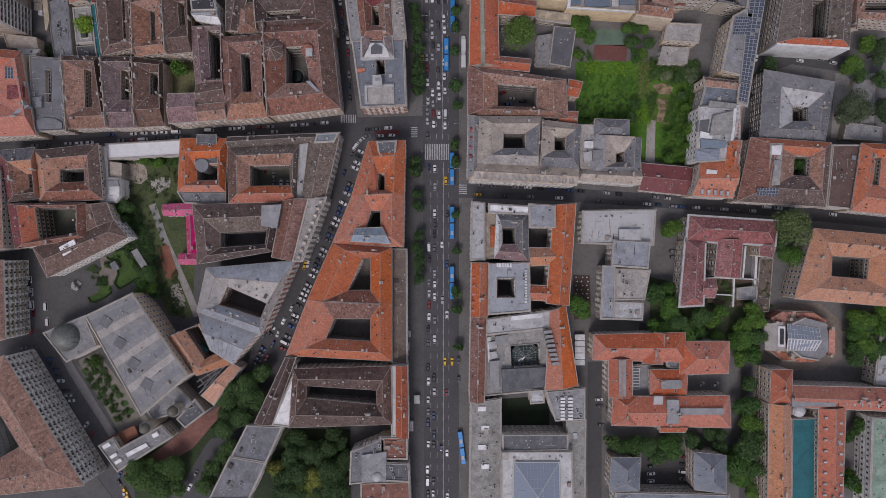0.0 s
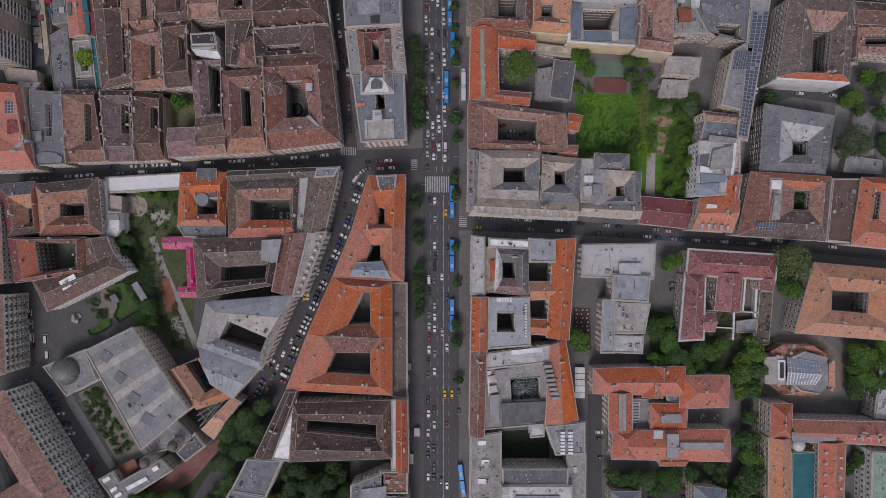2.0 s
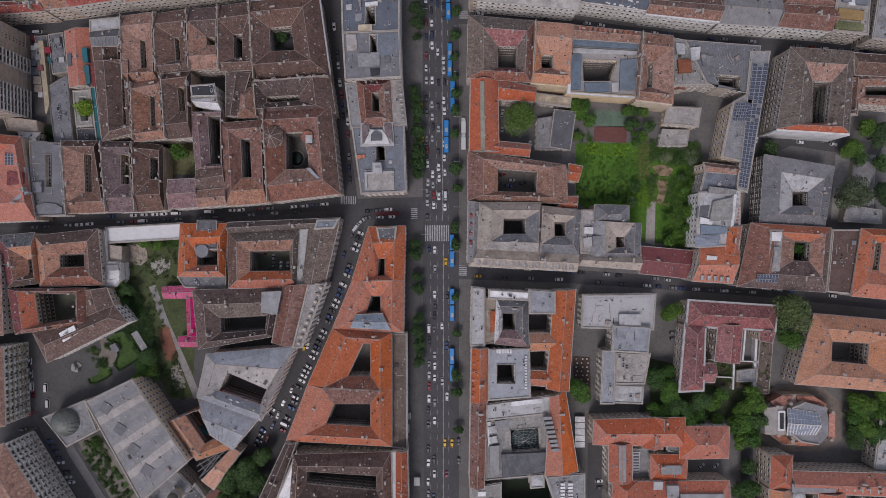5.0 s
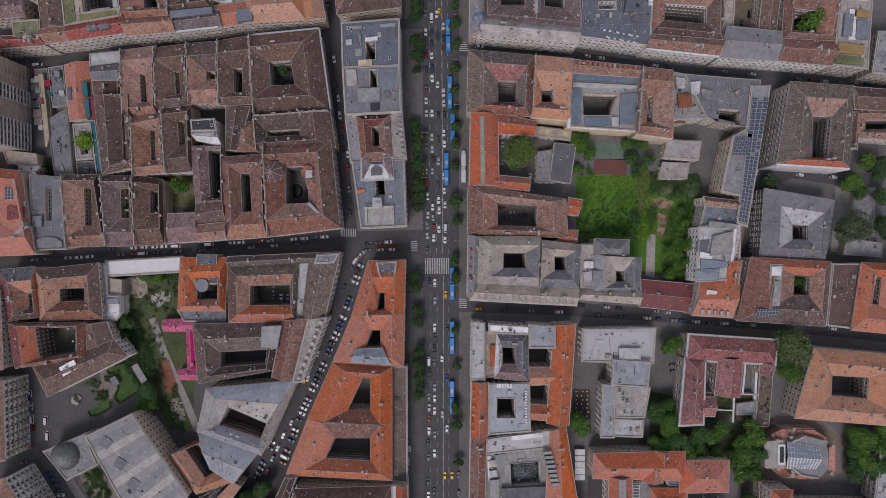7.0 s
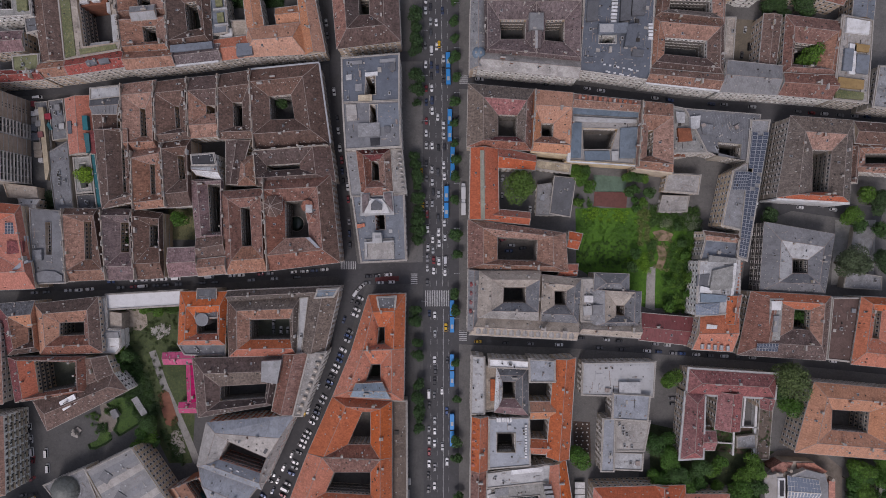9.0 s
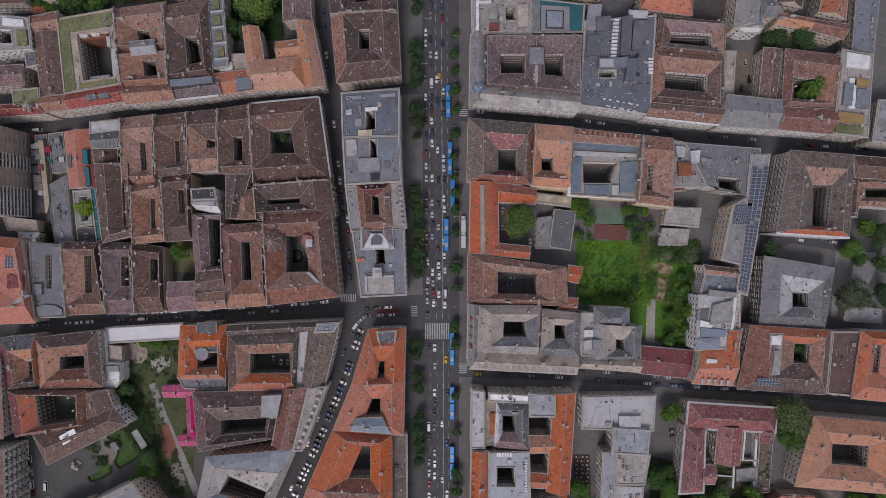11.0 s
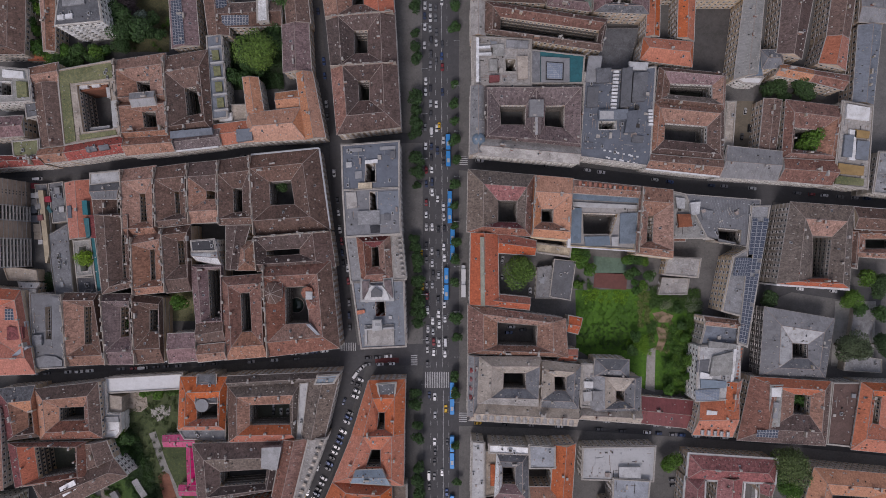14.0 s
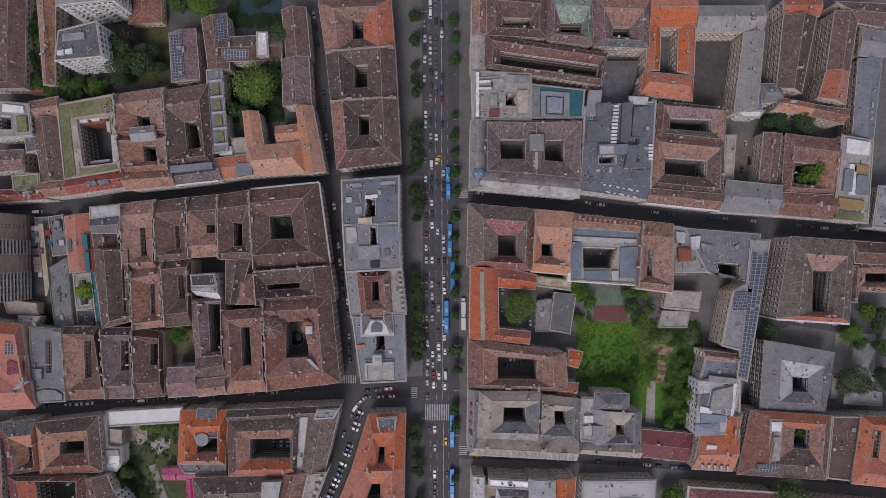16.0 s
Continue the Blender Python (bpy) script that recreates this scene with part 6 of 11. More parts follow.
# east middle block
ring_house([(14.0, 171.6), (13.4, 138.7), (46.9, 136.3), (48.7, 168.5)], [(29.2, 155.7), (29.2, 143.3), (40.2, 143.0), (40.5, 155.4)], 18, 5, 'tan', roofs={'N': 'umber', 'E': 'mid', 'S': 'mid', 'W': 'umber'}, inner={'N': 'rose', 'W': 'umber', 'E': 'umber', 'S': 'maroon'})
peach_house = ring_house([(49.3, 168.5), (47.5, 136.3), (68.2, 134.4), (70.0, 166.7)], [(52.6, 150.9), (52.6, 143.3), (59.6, 143.0), (59.9, 150.9)], 18, 4, 'peach', party='WE', inner={'S': 'tan'})
blue_roofs = flat_house([(69.2, 158.8), (67.3, 131.3), (103.4, 128.9), (105.3, 156.4)], 16, 'stone', wall='beige', party='S', kind='sheet', units=0, label='house with blue-grey flat roofs and beige copings round a court', court=[(75.6, 148.5), (75.9, 136.9), (90.9, 136.9), (94.5, 147.9)])
tan_front = hip_house([(70.4, 166.0), (69.8, 159.4), (105.0, 156.9), (105.6, 162.4)], 19, 3, 'tan', along='EW')
tan_house = ring_house([(106.5, 162.4), (104.1, 127.1), (123.5, 124.7), (123.5, 160.6)], [(110.1, 147.2), (109.2, 132.6), (113.2, 132.6), (113.8, 147.2)], 18, 4, 'tan', party='WE')
copper_ridge = hip_house([(15.3, 137.6), (14.6, 99.2), (29.9, 99.2), (29.3, 137.0)], 17, 5, 'red', along='NS')
hip_house([(29.9, 137.6), (29.9, 127.2), (49.4, 126.0), (50.0, 133.3)], 17, 4, 'red', along='EW')
hip_house([(22.0, 105.0), (20.8, 98.8), (46.5, 96.4), (47.1, 102.5)], 16, 3, 'red', along='EW')
ring_house([(14.0, 98.6), (14.0, 72.9), (67.1, 71.1), (65.9, 91.2)], [(29.0, 89.9), (29.0, 76.8), (51.0, 76.2), (51.6, 88.1)], 17, 4, 'tan', roofs={'W': 'mid'}, inner={'W': 'tan'})
hip_house([(66.0, 74.4), (62.3, 68.8), (72.4, 68.5), (73.0, 74.4)], 15, 2, 'red', along='EW', chim=0)
hip_house([(69.1, 92.3), (67.9, 84.3), (73.5, 83.0), (75.9, 91.0)], 13, 2, 'red', along='EW')
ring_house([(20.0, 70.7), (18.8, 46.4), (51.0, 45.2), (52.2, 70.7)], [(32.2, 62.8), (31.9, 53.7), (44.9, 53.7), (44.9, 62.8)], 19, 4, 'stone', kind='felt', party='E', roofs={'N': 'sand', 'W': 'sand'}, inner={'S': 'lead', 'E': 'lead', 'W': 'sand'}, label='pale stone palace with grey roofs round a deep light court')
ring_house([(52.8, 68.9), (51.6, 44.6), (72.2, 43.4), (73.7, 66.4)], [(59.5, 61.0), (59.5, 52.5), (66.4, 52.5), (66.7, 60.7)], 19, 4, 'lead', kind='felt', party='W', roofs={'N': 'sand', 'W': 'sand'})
palace_west = hip_house([(14.0, 71.5), (13.4, 39.3), (18.9, 39.9), (19.5, 70.9)], 18, 3, 'grey', along='NS', kind='sheet', party='E')
palace_front = hip_house([(19.4, 45.8), (14.6, 37.3), (71.6, 34.3), (72.8, 42.8)], 19, 3, 'sand', along='EW', kind='felt', party='N', wall='white')
hip_house([(82.2, 69.7), (81.5, 60.6), (99.8, 59.3), (99.8, 69.1)], 18, 4, 'lead', kind='felt', hip=0.3)
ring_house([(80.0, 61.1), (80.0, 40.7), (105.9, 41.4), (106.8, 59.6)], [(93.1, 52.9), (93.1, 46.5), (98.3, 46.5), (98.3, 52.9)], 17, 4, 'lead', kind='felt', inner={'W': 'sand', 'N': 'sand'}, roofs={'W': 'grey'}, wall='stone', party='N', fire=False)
hip_house([(75.1, 43.0), (73.8, 37.5), (106.2, 35.1), (106.8, 42.1)], 17, 4, 'sand', wall='white', kind='felt', along='EW')
pale_annex = flat_house([(75.1, 66.8), (74.5, 44.2), (82.4, 43.6), (81.5, 66.8)], 17, 'stone', units=3, vents=4)
hip_house([(110.2, 47.3), (108.9, 32.9), (138.0, 29.7), (138.3, 44.8)], 8, 2, 'maroon', along='EW', kind='sheet', chim=0)
hip_house([(153.4, 57.5), (152.1, 42.9), (158.2, 42.9), (160.7, 58.1)], 18, 4, 'orange', along='NS', chim=0)
orange_corner = hip_house([(139.1, 46.1), (134.9, 29.0), (156.2, 27.8), (159.9, 47.9)], 17, 4, 'orange', along='EW', kind='tile')
white_block = flat_house([(138.1, 76.4), (136.3, 47.2), (159.4, 48.4), (160.0, 77.6)], 18, 'pale', units=4, wall='white')
flat_house([(142.6, 89.1), (139.5, 77.4), (160.4, 78.0), (161.6, 87.2)], 16, 'blue', kind='sheet', units=1)
hip_house([(141.0, 92.5), (141.6, 88.2), (161.1, 86.4), (161.7, 90.0)], 17, 3, 'tan', along='EW')
solar_house = flat_house([(165.7, 152.0), (158.4, 78.6), (163.2, 76.8), (175.4, 152.0)], 19, 'grey', units=0, vents=0, label='long house roofed with rows of solar panels')
panel_house = flat_house([(155.9, 124.7), (149.9, 95.9), (162.0, 92.8), (166.9, 130.8)], 19, 'grey', units=2, wall='beige')
ribbed_roof = flat_house([(131.1, 158.2), (142.4, 135.7), (168.0, 129.6), (170.7, 155.1)], 18, 'lead', units=4, vents=14, coped=False, rim=0.2, kind='sheet', court=[(147.9, 140.5), (148.5, 133.2), (160.0, 132.0), (160.7, 139.3)])
ribbed_annex = flat_house([(123.3, 160.0), (124.5, 135.0), (141.9, 135.3), (130.9, 158.5)], 17, 'concrete', units=3, coped=False, rim=0.2)
flat_house([(123.9, 124.5), (122.0, 115.2), (140.4, 113.6), (141.9, 123.6)], 10, 'stone', units=0, wall='beige')
flat_house([(122.5, 113.1), (120.2, 103.7), (136.3, 103.7), (137.6, 112.5)], 5, 'stone', units=0)
hip_house([(126.4, 147.2), (126.4, 133.8), (133.2, 133.8), (132.6, 146.0)], 10, 2, 'rust', along='NS')

# east far block
umber_house = ring_house([(186.4, 153.9), (179.1, 110.9), (217.2, 108.5), (219.6, 151.5)], [(197.5, 136.6), (197.2, 113.0), (206.3, 113.0), (208.7, 136.0)], 20, 4, 'umber', roofs={'S': 'red'}, inner={'N': 'tan', 'S': 'red'}, wall='stone', party='')
tagged(umber_house, 'grey-brown roofed apartment house with a white blank end wall')
hip_house([(221.5, 151.5), (222.1, 140.2), (278.7, 137.2), (278.7, 147.2)], 18, 4, 'brown', along='EW')
hip_house([(220.3, 138.6), (219.1, 119.7), (224.0, 118.8), (225.8, 138.0)], 16, 3, 'brown', along='NS')
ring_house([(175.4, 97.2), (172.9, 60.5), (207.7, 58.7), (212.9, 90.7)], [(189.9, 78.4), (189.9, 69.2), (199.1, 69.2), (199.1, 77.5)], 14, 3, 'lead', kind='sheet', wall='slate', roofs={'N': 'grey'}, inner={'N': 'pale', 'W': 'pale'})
leafy_court = ring_house([(166.6, 59.8), (159.3, 26.2), (206.3, 23.2), (209.3, 57.1)], [(189.5, 51.0), (188.6, 39.4), (198.3, 38.8), (199.0, 50.3)], 17, 4, 'mid', roofs={'N': 'orange', 'E': 'brown', 'S': 'dark'}, inner={'E': 'tan', 'W': 'tan'})
flat_house([(211.8, 56.2), (208.7, 23.3), (222.2, 21.8), (227.1, 56.2)], 15, 'dark', units=1, vents=5)
ring_house([(226.4, 56.8), (220.9, 21.1), (261.2, 17.1), (261.2, 55.2)], [(233.1, 50.3), (231.3, 34.5), (235.6, 33.9), (237.4, 49.7)], 17, 4, 'orange')
ring_house([(219.1, 139.5), (219.1, 125.8), (261.9, 122.7), (261.9, 141.1)], [(228.3, 135.0), (228.3, 128.8), (249.7, 128.8), (249.7, 135.0)], 16, 3, 'tan')
flat_house([(230.4, 95.4), (226.6, 69.5), (238.0, 65.7), (242.1, 94.5)], 4, 'ash', units=0, vents=1, blind=True, coped=False, rim=0.2, label='low grey flat-roofed hall under trees')
flat_house([(224.7, 70.8), (222.8, 61.4), (244.2, 60.1), (244.2, 67.7)], 6, 'grey', units=1, blind=True)
slab('yard', [(222.1, 99.5), (245.1, 99.5), (243.5, 62.7), (219.5, 62.7)], 0.19, YARD, C['concrete'], 'grey paved yard under trees', 'yard', 'structure')

# east lower block
ring_house([(29.2, 19.2), (28.0, -4.6), (45.6, -6.4), (45.6, 18.6)], [(31.6, 11.9), (31.6, 2.1), (39.3, 2.1), (39.3, 11.9)], 18, 3, 'slate', kind='felt', roofs={'W': 'white', 'S': 'plum'})
flat_house([(24.9, 24.0), (24.9, 19.7), (45.8, 18.8), (46.1, 22.8)], 19, 'white', kind='sheet', units=3, vents=6)
roof_garden = flat_house([(22.7, 19.6), (22.7, -5.2), (27.9, -4.6), (29.2, 19.3)], 15, 'sand', units=0, blind=True)
flat_house([(15.8, 25.3), (15.2, -5.8), (22.2, -5.8), (22.2, 24.6)], 18, 'pale', kind='sheet', units=3, vents=4)
flat_house([(46.3, 23.9), (46.6, 11.8), (59.9, 11.8), (59.9, 23.0)], 20, 'mist', units=1, kind='sheet')
hip_house([(60.2, 23.4), (56.0, -28.9), (67.5, -30.1), (71.2, 24.0)], 18, 5, 'orange', along='NS')
hip_house([(47.0, 0.3), (47.0, -8.8), (59.8, -8.2), (60.4, 0.3)], 17, 4, 'peach', along='EW')
hip_house([(47.0, -19.8), (47.0, -27.2), (57.4, -27.8), (58.3, -20.4)], 17, 3, 'orange', along='EW')
orange_west = hip_house([(15.8, -7.6), (15.2, -36.2), (23.7, -36.2), (24.0, -7.6)], 18, 4, 'orange', along='NS')
grey_flat = flat_house([(24.9, -8.2), (24.9, -34.9), (46.7, -33.1), (46.1, -7.6)], 19, 'mist', kind='sheet', units=3, court=[(28.8, -15.8), (28.8, -26.1), (38.8, -26.1), (38.8, -15.8)])
hip_house([(15.3, -36.9), (14.6, -82.1), (22.0, -82.7), (23.2, -36.9)], 17, 4, 'mid', along='NS')
grey_north = flat_house([(23.8, -38.1), (23.8, -46.1), (58.0, -42.4), (58.0, -33.3)], 17, 'pale', kind='sheet', units=2)
dome_house = flat_house([(23.5, -47.2), (23.5, -79.9), (57.4, -76.8), (58.0, -43.5)], 13, 'concrete', units=5, label='grey flat-roofed house round a sunken glass dome', court=[(36.7, -52.8), (37.3, -65.1), (53.4, -63.9), (52.8, -51.5)])
orange_east = hip_house([(57.8, -33.8), (55.4, -75.8), (72.4, -73.3), (65.7, -30.1)], 18, 4, 'orange', along='NS')
west_office = flat_house([(15.3, -83.8), (14.7, -140.9), (31.3, -140.9), (31.3, -81.3)], 15, 'concrete', units=5)
plant_house = flat_house([(56.1, -77.2), (61.0, -92.5), (76.3, -91.8), (76.3, -75.4)], 17, 'grey', units=9)
flat_house([(67.5, -93.6), (69.4, -140.9), (76.7, -140.9), (77.3, -93.0)], 15, 'concrete', units=1)
flat_house([(32.2, -99.8), (32.2, -108.3), (66.7, -107.7), (66.7, -99.8)], 19, 'slate', units=0, vents=6)
bank_hall = flat_house([(31.5, -108.6), (31.5, -147.9), (69.6, -147.9), (69.0, -108.6)], 20, 'pale', kind='sheet', units=2, label='bank hall with a great glass skylight in a pale roof')
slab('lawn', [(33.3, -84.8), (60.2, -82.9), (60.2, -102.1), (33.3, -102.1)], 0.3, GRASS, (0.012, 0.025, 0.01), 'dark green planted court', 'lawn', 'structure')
flat_house([(47.4, -77.2), (48.0, -84.0), (54.8, -83.4), (54.8, -76.6)], 14, 'pale', units=0, blind=True)
white_hall = flat_house([(76.5, 20.7), (75.9, 3.4), (114.8, 2.2), (116.0, 21.3)], 13, 'pale', kind='canvas', units=0, vents=12, wall='concrete')
flat_house([(92.4, 4.6), (91.8, -8.9), (110.8, -10.1), (112.0, 3.4)], 16, 'mist', units=1, kind='sheet')
flat_house([(87.2, -9.5), (85.9, -37.7), (92.7, -37.7), (93.3, -8.9)], 15, 'mist', kind='sheet', units=1)
flat_house([(94.7, -10.8), (94.7, -27.5), (110.2, -27.5), (113.3, -11.5)], 12, 'stone', units=6)
flat_house([(94.6, -28.9), (94.0, -38.3), (109.6, -38.9), (110.2, -29.6)], 10, 'pale', units=1)
hip_house([(134.0, 17.4), (132.8, 5.2), (179.3, 2.8), (180.5, 14.4)], 16, 4, 'rose', along='EW', hip=0.12)
hip_house([(132.2, 4.6), (129.1, -30.3), (140.2, -29.7), (141.4, 4.0)], 16, 4, 'rose', along='NS', hip=0.12)
hip_house([(149.3, 5.2), (147.5, -14.4), (160.4, -15.6), (162.2, 4.6)], 16, 4, 'rose', along='NS')
hip_house([(140.6, -16.3), (140.6, -26.1), (147.3, -26.1), (147.9, -16.3)], 15, 3, 'rose', along='EW')
hip_house([(172.5, 2.1), (172.5, -3.4), (178.6, -4.6), (180.4, 1.5)], 15, 3, 'rose', along='NS')
for h_, poly in ((16, [(134.0, 17.4), (132.8, 5.2), (179.3, 2.8), (180.5, 14.4)]), (16, [(132.2, 4.6), (129.1, -30.3), (140.2, -29.7), (141.4, 4.0)])):
    rim = tagged(new('balustrade'), 'pale stone balustrade round a dusty red roof', 'balustrade')
    for k in range(4):
        a, b, c, d = grow(ccw(poly), 1.5)[k], grow(ccw(poly), 1.5)[(k + 1) % 4], grow(ccw(poly), 0.3)[(k + 1) % 4], grow(ccw(poly), 0.3)[k]
        box_on(rim, 'rail', [a, b, c, d], h_ - 0.7, h_ - 0.2, PLASTER, C['pale'])
garden_terrace = flat_house([(177.7, -5.4), (175.2, -35.2), (182.8, -35.2), (185.3, -5.4)], 3, 'umber', units=0, vents=1, blind=True)
slab('terrace_garden', [(149.1, -16.3), (177.9, -17.6), (176.0, -33.3), (148.5, -30.1)], 2.0, YARD, (0.09, 0.06, 0.042), 'brown terrace garden behind the red house', 'terrace', 'structure')
flat_house([(164.1, -21.8), (164.1, -28.1), (174.8, -28.1), (174.8, -20.5)], 5, 'grey', units=0, blind=True)
ring_house([(200.8, 10.7), (190.4, -26.5), (255.1, -31.7), (255.1, 5.8)], [(209.9, -3.4), (209.3, -15.0), (229.5, -16.8), (230.7, -4.6)], 17, 4, 'peach')
hip_house([(82.2, -47.0), (81.6, -59.8), (131.3, -61.1), (131.3, -45.7)], 15, 4, 'red', along='EW', hip=0.12)
hip_house([(129.5, -50.6), (128.9, -67.8), (154.7, -67.2), (155.3, -50.6)], 15, 4, 'red', along='EW', hip=0.3)
school_west = hip_house([(90.2, -59.8), (90.2, -80.1), (102.5, -80.7), (102.5, -59.8)], 15, 4, 'red', along='NS')
school_south = hip_house([(92.7, -80.7), (92.1, -95.4), (155.9, -96.7), (155.3, -80.1)], 15, 4, 'red', along='EW', hip=0.12)
school_mid = hip_house([(113.3, -66.2), (113.3, -79.1), (132.3, -79.1), (133.0, -66.2)], 14, 3, 'red', along='EW', hip=0.2, chim=0)
hip_house([(115.4, -45.7), (115.4, -52.5), (122.8, -52.5), (122.8, -46.3)], 15, 3.6, 'red', along='NS', chim=0)
hip_house([(109.3, -54.3), (108.6, -61.7), (119.1, -62.3), (119.7, -53.7)], 15, 3.6, 'red', along='NS', chim=0)
hip_house([(92.7, -80.4), (92.0, -95.4), (104.9, -95.7), (105.5, -80.4)], 15.1, 4, 'red', hip=0.25, chim=0)
hip_house([(117.9, -94.1), (118.5, -99.7), (132.1, -99.7), (132.7, -94.1)], 13, 3, 'red', along='EW', chim=0)
school_court = flat_house([(104.2, -64.6), (104.2, -81.5), (114.2, -80.8), (114.9, -64.0)], 9, 'grey', units=0, vents=0, kind='sheet')
flat_house([(121.3, -57.3), (123.2, -64.7), (130.6, -65.3), (130.6, -58.5)], 12, 'lead', units=0, vents=3, kind='sheet', blind=True)
hip_house([(176.4, -83.9), (175.8, -140.1), (188.0, -140.1), (187.4, -83.9)], 17, 4, 'peach', along='NS')
hip_house([(177.1, -65.4), (176.5, -83.1), (187.4, -82.5), (188.0, -65.4)], 18, 5, 'red', hip=0.3)
north_wing = hip_house([(188.6, -74.1), (188.6, -85.1), (261.2, -88.2), (261.2, -76.0)], 17, 4, 'red', along='EW')
east_wing = hip_house([(203.2, -86.4), (202.6, -140.1), (215.4, -140.1), (217.3, -85.7)], 17, 4, 'red', along='NS')
flat_house([(190.7, -92.9), (190.1, -141.7), (204.3, -141.7), (204.9, -92.3)], 13, 'teal', kind='sheet', units=0, vents=0, blind=True, label='long hall under a deep teal sheet roof')
flat_house([(233.5, -91.8), (232.0, -140.9), (262.7, -140.9), (262.7, -93.3)], 15, 'copper', units=0, wall='white')
flat_house([(240.2, -46.1), (236.5, -74.0), (264.9, -77.1), (264.9, -36.8)], 12, 'pale', kind='sheet', units=0)
hip_house([(92.3, -114.2), (91.1, -131.4), (106.5, -131.4), (107.1, -114.2)], 14, 4, 'blue', hip=0.3, kind='sheet')
hip_house([(136.9, -110.8), (136.9, -130.4), (153.4, -132.3), (153.4, -112.6)], 15, 4, 'blue', hip=0.3, kind='sheet')
flat_house([(94.2, -132.6), (94.2, -150.5), (155.7, -150.5), (155.7, -133.9)], 14, 'blue', kind='sheet', units=1)

# green plots
slab('lawn', [(74.9, 105.9), (110.7, 106.5), (142.7, 99.5), (141.1, 48.3), (113.9, 49.9), (75.5, 72.3)], 0.19, GRASS, (0.06, 0.15, 0.009), 'bright green overgrown lawn inside the block', 'lawn', 'structure')
slab('playground', [(85.8, 115.5), (104.3, 115.5), (103.7, 105.9), (85.1, 107.5)], 0.22, YARD, (0.15, 0.06, 0.05), 'red-surfaced playground', 'playground', 'structure')
slab('sports_court', [(85.1, 125.1), (104.3, 123.5), (103.0, 114.9), (85.8, 115.5)], 0.22, YARD, (0.11, 0.17, 0.125), 'green-surfaced sports court', 'court', 'structure')
slab('lawn', [(-190.1, 49.9), (-146.9, 53.1), (-140.5, -12.5), (-142.1, -38.1), (-154.9, -38.1), (-183.7, 19.5)], 0.19, GRASS, (0.062, 0.082, 0.03), 'rough grass and bare soil on an empty plot', 'lawn', 'structure')
strip('path', [(-164.5, 25.3), (-158.1, 6.7), (-145.3, -22.1), (-138.9, -38.1)], 4.0, 0.215, YARD, (0.26, 0.25, 0.235), 'pale concrete path over the empty plot', 'path')
slab('lawn', [(-190.0, -4.7), (-185.2, -1.5), (-179.8, 0.1), (-176.6, -1.5), (-170.2, -11.7), (-172.1, -15.9), (-177.2, -19.1), (-183.0, -22.6), (-185.9, -19.4), (-183.6, -14.3), (-184.3, -9.5)], 0.22, GRASS, (0.05, 0.1, 0.018), 'mown lawn with a dark hedge on the square', 'lawn', 'structure')
slab('lawn', [(-200.6, -27.4), (-195.8, -25.1), (-193.2, -19.4), (-188.1, -20.7), (-187.5, -24.5), (-190.7, -27.1), (-196.4, -29.9), (-199.3, -29.9)], 0.22, GRASS, (0.05, 0.1, 0.018), 'mown lawn with a dark hedge on the square', 'lawn', 'structure')
slab('garden_path', [(-194.5, -4.0), (-190.0, -4.7), (-184.3, -9.8), (-183.6, -14.3), (-185.9, -19.4), (-188.1, -20.7), (-192.9, -18.7), (-196.4, -13.9), (-193.2, -11.1)], 0.2, PAVING, (0.21, 0.18, 0.155), 'pinkish paved path between lawns', 'path', 'structure')
for line in ([(-185.2, -1.5), (-179.8, 0.1), (-176.6, -1.5), (-170.2, -11.7), (-172.1, -15.9), (-177.2, -19.1), (-183.0, -22.6)], [(-200.6, -27.4), (-199.3, -29.9), (-196.4, -29.9), (-190.7, -27.1), (-187.5, -24.5)], [(-190.0, -4.7), (-184.3, -9.5), (-183.6, -14.3), (-185.9, -19.4), (-183.0, -22.6)]):
    hedge = Shape()
    for p, q in zip(line, line[1:]):
        hedge.bar((*p, 0.2), (*q, 0.2), 1.1, 1.0)
    tagged(part('hedge', hedge, GRASS, None, (0.022, 0.05, 0.012)), 'low clipped dark green hedge round a lawn', 'hedge')
thicket([(-202.2, -11.7), (-198.0, -9.1), (-193.6, -11.7), (-196.1, -14.3)], 40, 1.1, colour=(0.06, 0.12, 0.02))
thicket([(-195.8, -15.9), (-190.0, -15.2), (-189.1, -20.0), (-193.9, -20.7)], 45, 1.3, colour=(0.03, 0.07, 0.014))
thicket([(-192.0, -7.2), (-187.5, -7.9), (-185.6, -11.7), (-190.0, -10.4)], 40, 1.2, colour=(0.035, 0.075, 0.016))
kiosk(*(-170.5, -5.3), 3.2, 10.5, 32, C['grey'], 'long grey-roofed garden pavilion beside a lawn')
kiosk(*(-184.5, -9.7), 3.0, 4.5, 30, C['lead'], 'small grey-roofed garden hut')
kiosk(*(-162.9, -23.7), 4.5, 3.2, -25, C['white'], 'small white tent beside the temple')
slab('garden_path', [(-206.7, -66.9), (-194.5, -60.5), (-173.4, -95.0), (-185.3, -98.2)], 0.18, PAVING, (0.13, 0.125, 0.12), 'pale paved garden paths between beds', 'path', 'structure')
slab('flower_bed', [(-204.8, -68.5), (-201.6, -66.6), (-200.0, -69.1), (-203.2, -71.0)], 0.24, GRASS, (0.05, 0.09, 0.025), 'small planted garden bed', 'flower bed', 'structure')
slab('flower_bed', [(-198.4, -64.6), (-195.2, -62.7), (-193.6, -65.3), (-196.8, -67.2)], 0.24, GRASS, (0.05, 0.09, 0.025), 'small planted garden bed', 'flower bed', 'structure')
